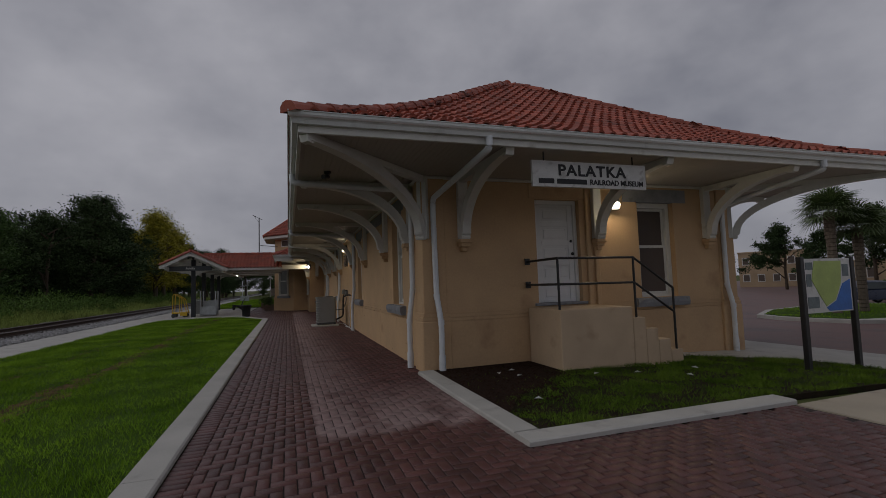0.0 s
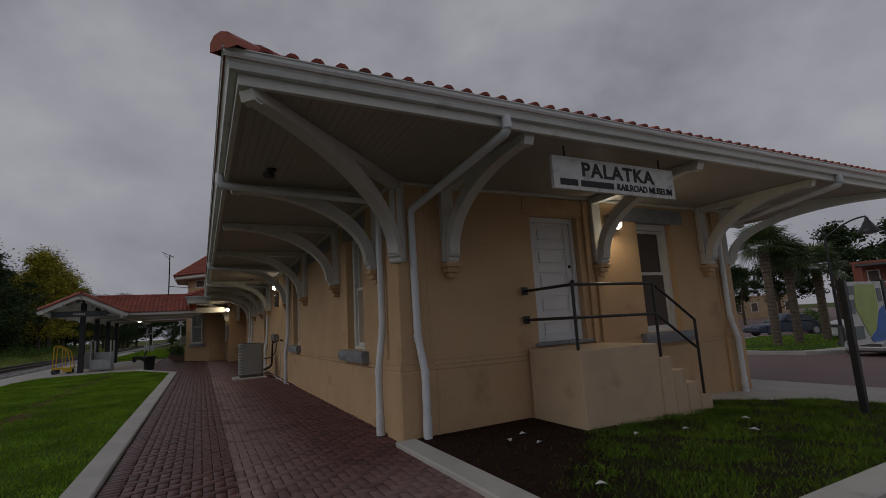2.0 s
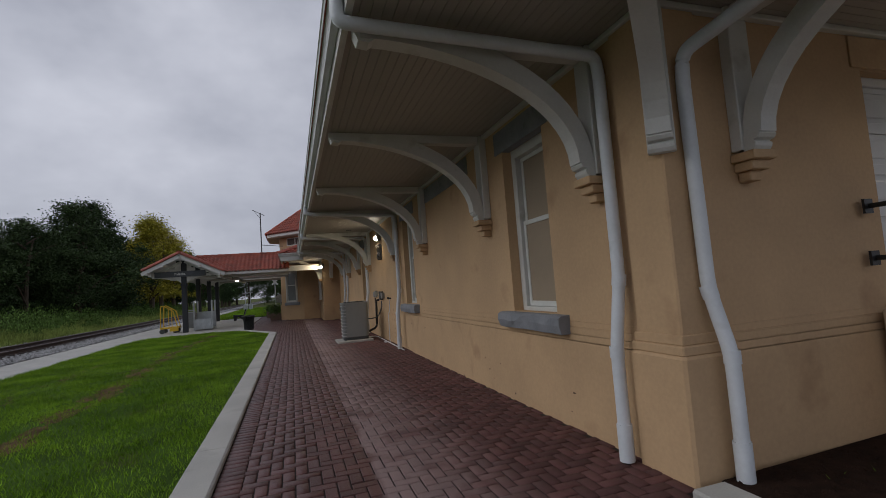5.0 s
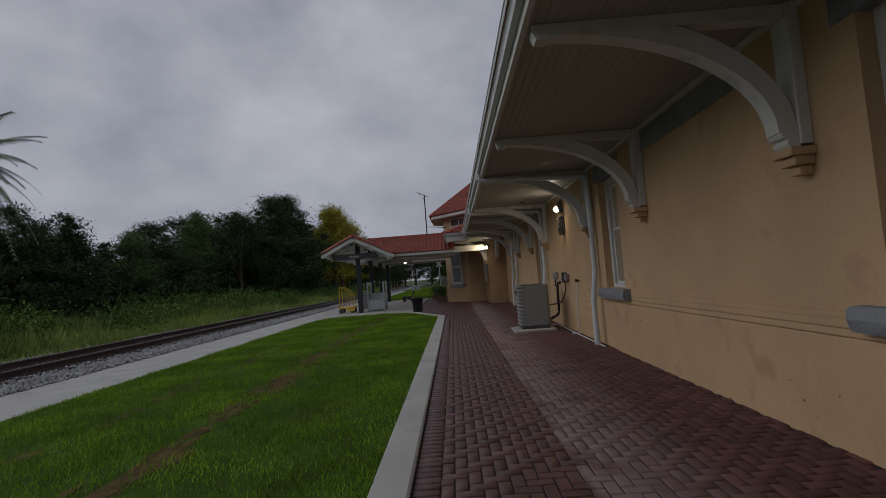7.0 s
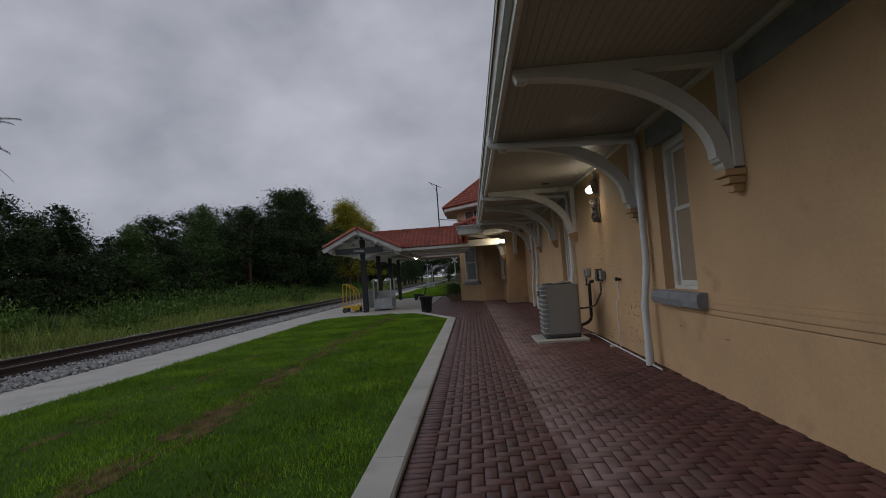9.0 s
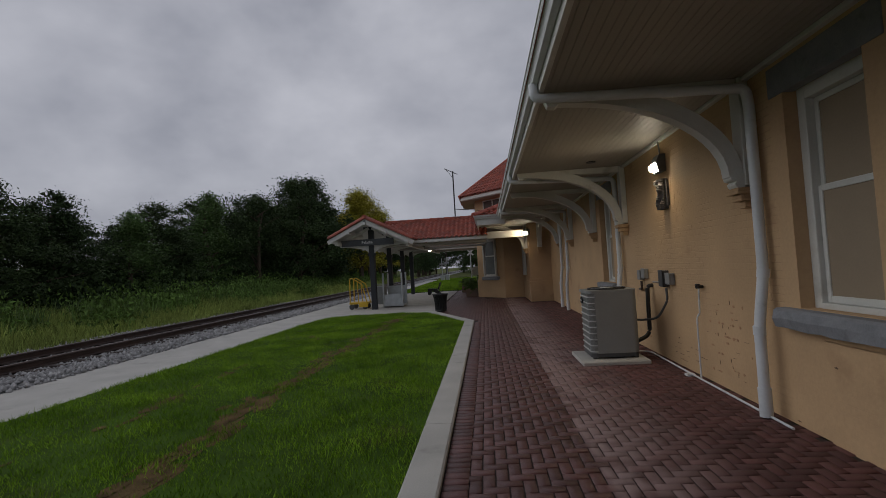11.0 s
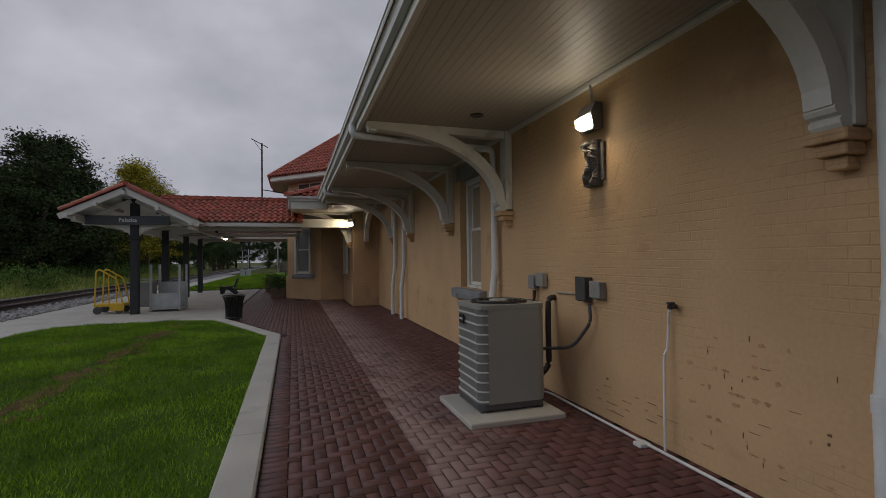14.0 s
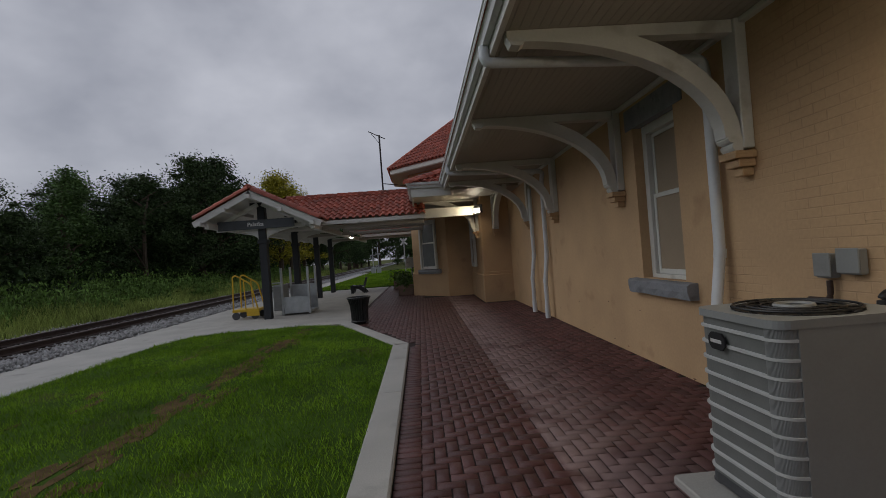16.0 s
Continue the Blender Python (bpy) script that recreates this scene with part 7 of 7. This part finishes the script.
BRICK_RED = material("red_brick_facade", (0.23, 0.075, 0.05), 0.8, 0.2, 1.0, 12, 0.2, stain=((0.12, 0.05, 0.04), 0.5, 0.8, 0.58))
TAN_FACADE = material("tan_stucco_facade", (0.34, 0.25, 0.16), 0.85, 0.15, 0.8, 15, 0.1)


def block_house(name, m, w, d, h, mat, label, floors, bays, porch=False):
    """A flat-roofed building, x along its face, y into it; windows and parapet built."""
    ob = thing(name, label, "building", m)
    part("wall", Shape().box(0, 0, -0.1, w, d, h), mat, ob)
    part("parapet", Shape().box(-0.12, -0.12, h, w + 0.12, d + 0.12, h + 0.25, 0.03), mat, ob)
    part("roof", Shape().box(0.3, 0.3, h + 0.02, w - 0.3, d - 0.3, h + 0.1), DARK_GREY, ob)
    fh = h / floors
    for f in range(floors):
        for b in range(bays):
            cx = w * (b + 0.5) / bays
            z0 = f * fh + fh * 0.3
            wd = part("window", Shape().box(cx - 0.5, -0.06, z0, cx + 0.5, 0.02, z0 + fh * 0.45), SIGN_WHITE, ob)
            part("pane", Shape().box(cx - 0.4, -0.075, z0 + 0.1, cx + 0.4, -0.061, z0 + fh * 0.45 - 0.1), DARK_SCREEN, wd)
    if porch:
        part("porch_floor", Shape().box(0.5, -2.2, fh - 0.15, w - 0.5, 0, fh + 0.05), WHITE, ob)
        part("porch_roof", Shape().box(0.3, -2.4, 2 * fh - 0.35, w - 0.3, 0, 2 * fh - 0.15, 0.03), DARK_GREY, ob)
        for b in range(bays + 1):
            cx = 0.7 + (w - 1.4) * b / bays
            part("porch_column", Shape().box(cx - 0.15, -2.1, 0, cx + 0.15, -1.8, 2 * fh - 0.35), SIGN_WHITE if b % 2 else mat, ob)
        part("porch_rail", Shape().box(0.7, -2.05, fh + 0.75, w - 0.7, -1.95, fh + 0.85), SIGN_WHITE, ob)
        for i in range(int(w / 0.35)):
            part("baluster", Shape().box(0.7 + 0.35 * i, -2.03, fh + 0.05, 0.76 + 0.35 * i, -1.97, fh + 0.75), SIGN_WHITE, ob)
    return ob


def face(x, y, turn):
    return pose(x, y, fall(x), 0, 0, turn)


block_house("brick_house", face(60.5, 28.0, -71), 19, 14, 5.7, BRICK_RED, "two-storey red brick building with a white porch", 2, 6, True)
block_house("tan_house", face(70, 60, -55), 10, 10, 5.4, TAN_FACADE, "tan stuccoed two-storey building beyond the street", 2, 5)
block_house("tan_house", face(77, 52, -55), 9, 10, 3.4, TAN_FACADE, "low tan building beyond the street", 1, 4)
oak = tree("spreading dark evergreen oak beyond the car park", 12, 7.0, LEAF_DARK, 17000, 0.17, 41, 0.35, "oaks beyond the car park")
for i, (x, y, k) in enumerate(((63, 37, 0.85), (66, 32, 1.0), (72, 27, 1.05), (84, 22, 1.0), (60, 45, 0.75), (56, 54, 0.7), (86, 14, 1.0), (50, 62, 0.6), (90, 32, 1.1), (54, 36, 0.6))):
    m = pose(x, y, fall(x), 0, 0, 57 * i)
    o = copy_thing(oak, m) if i else oak
    o.matrix_world = m
    o.scale = (k, k, k * 0.92)
willow = tree("slender light-green tree at the car park's edge", 8, 1.7, LEAF, 3000, 0.12, 43, 0.3, "oaks beyond the car park")
willow.matrix_world = pose(31.5, 11.6, fall(31.5))
# hedge before the brick house
hv = leaf_cloud([(36 + i * 0.9, 20.5 + i * 0.5, 0.08) for i in range(9)], [0.9] * 9, 5000, 0.12)
tagged(new("hedge", joined("hedge", hv, LEAF)), "clipped green hedge before the oaks", "hedge")


# ---- pavers, laid last ----
def herringbone(x0, y0, x1, y1, keep, u=0.1015):
    """Places of pavers in a square herringbone: (x, y, upright)."""
    out = []
    for i in range(int(x0 / u) - 2, int(x1 / u) + 2):
        for j in range(int(y0 / u) - 2, int(y1 / u) + 2):
            c = (i - j) % 4
            if c == 0:
                x, y, up = (i + 1) * u, (j + 0.5) * u, False
            elif c == 3:
                x, y, up = (i + 0.5) * u, (j + 1) * u, True
            else:
                continue
            if x0 < x < x1 and y0 < y < y1 and keep(x, y):
                out.append((x, y, up))
    return out


lay = herringbone(-1.0, -1.5, 2.10, 33.0, lambda x, y: x < 1.98 or y < 5.05 or y > 8.95 and not (0.68 < x < 1.77 and 20.25 < y < 21.33))
lay += herringbone(-3.5, 26.0, -0.78, 36.0, lambda x, y: x > max(-1.05 - 0.43 * (y - 26.85) + 0.1, -2.65) and y > 26.9)
lay += herringbone(-2.65, 36.0, -0.78, 46.0, lambda x, y: x < -1.18 or y < 38.1 - (x + 1.1) * 1.222)
lay += herringbone(-0.78, 33.0, 1.1, 36.4, lambda x, y: True)
soldier = [(-1.012, 1.0 + 0.1015 * i, False) for i in range(int(25.8 / 0.1015))]
front_lay = herringbone(2.10, 1.0, 9.0, 5.5, lambda x, y: y < 5.05 and x < 5.24 + 0.05 * (5 - y))
BRK = Shape()
a, b, c = 0.0960, 0.0452, 0.006
BRK.add([(-a + c, -b + c, 0), (a - c, -b + c, 0), (a - c, b - c, 0), (-a + c, b - c, 0), (-a, -b, -0.006), (a, -b, -0.006), (a, b, -0.006), (-a, b, -0.006), (-a, -b, -0.03), (a, -b, -0.03), (a, b, -0.03), (-a, b, -0.03)],
        [(0, 1, 2, 3), (0, 4, 5, 1), (1, 5, 6, 2), (2, 6, 7, 3), (3, 7, 4, 0), (4, 8, 9, 5), (5, 9, 10, 6), (6, 10, 11, 7), (7, 11, 8, 4)])
brick_me = BRK.mesh("paver", PAVER)
pav1 = bpy.data.objects["pavement_1"]
near = [p for p in lay if 9.2 < p[1] < 12.2 and -0.4 < p[0] < 0.7][:300]
near_set = set(near)


def paver_pose(x, y, up):
    return pose(x, y, random.uniform(-0.0025, 0.0015) + (0.006 if x == -1.012 else 0.0), random.uniform(-0.9, 0.9), random.uniform(-0.7, 0.7), (90 if up else 0) + random.uniform(-0.8, 0.8))


for p in near:
    piece("paver", brick_me, pav1, paver_pose(*p))


def joined_pavers(places):
    base, faces = np.array(BRK.v), np.array(BRK.f)
    V = np.empty((len(places), len(base), 3))
    for k, p in enumerate(places):
        m = np.array(paver_pose(*p))
        V[k] = base @ m[:3, :3].T + m[:3, 3]
    F = faces[None] + len(base) * np.arange(len(places))[:, None, None]
    return V.reshape(-1, 3), F.reshape(-1, faces.shape[1])


rest = new("pavers", joined("pavers", joined_pavers([p for p in lay + soldier if p not in near_set]), PAVER_JOINED))
rest.parent = pav1
rest["kind"] = "stuff"
rest = new("pavers", joined("pavers", joined_pavers(front_lay), PAVER_JOINED))
rest.parent = bpy.data.objects["pavement_2"]
rest["kind"] = "stuff"
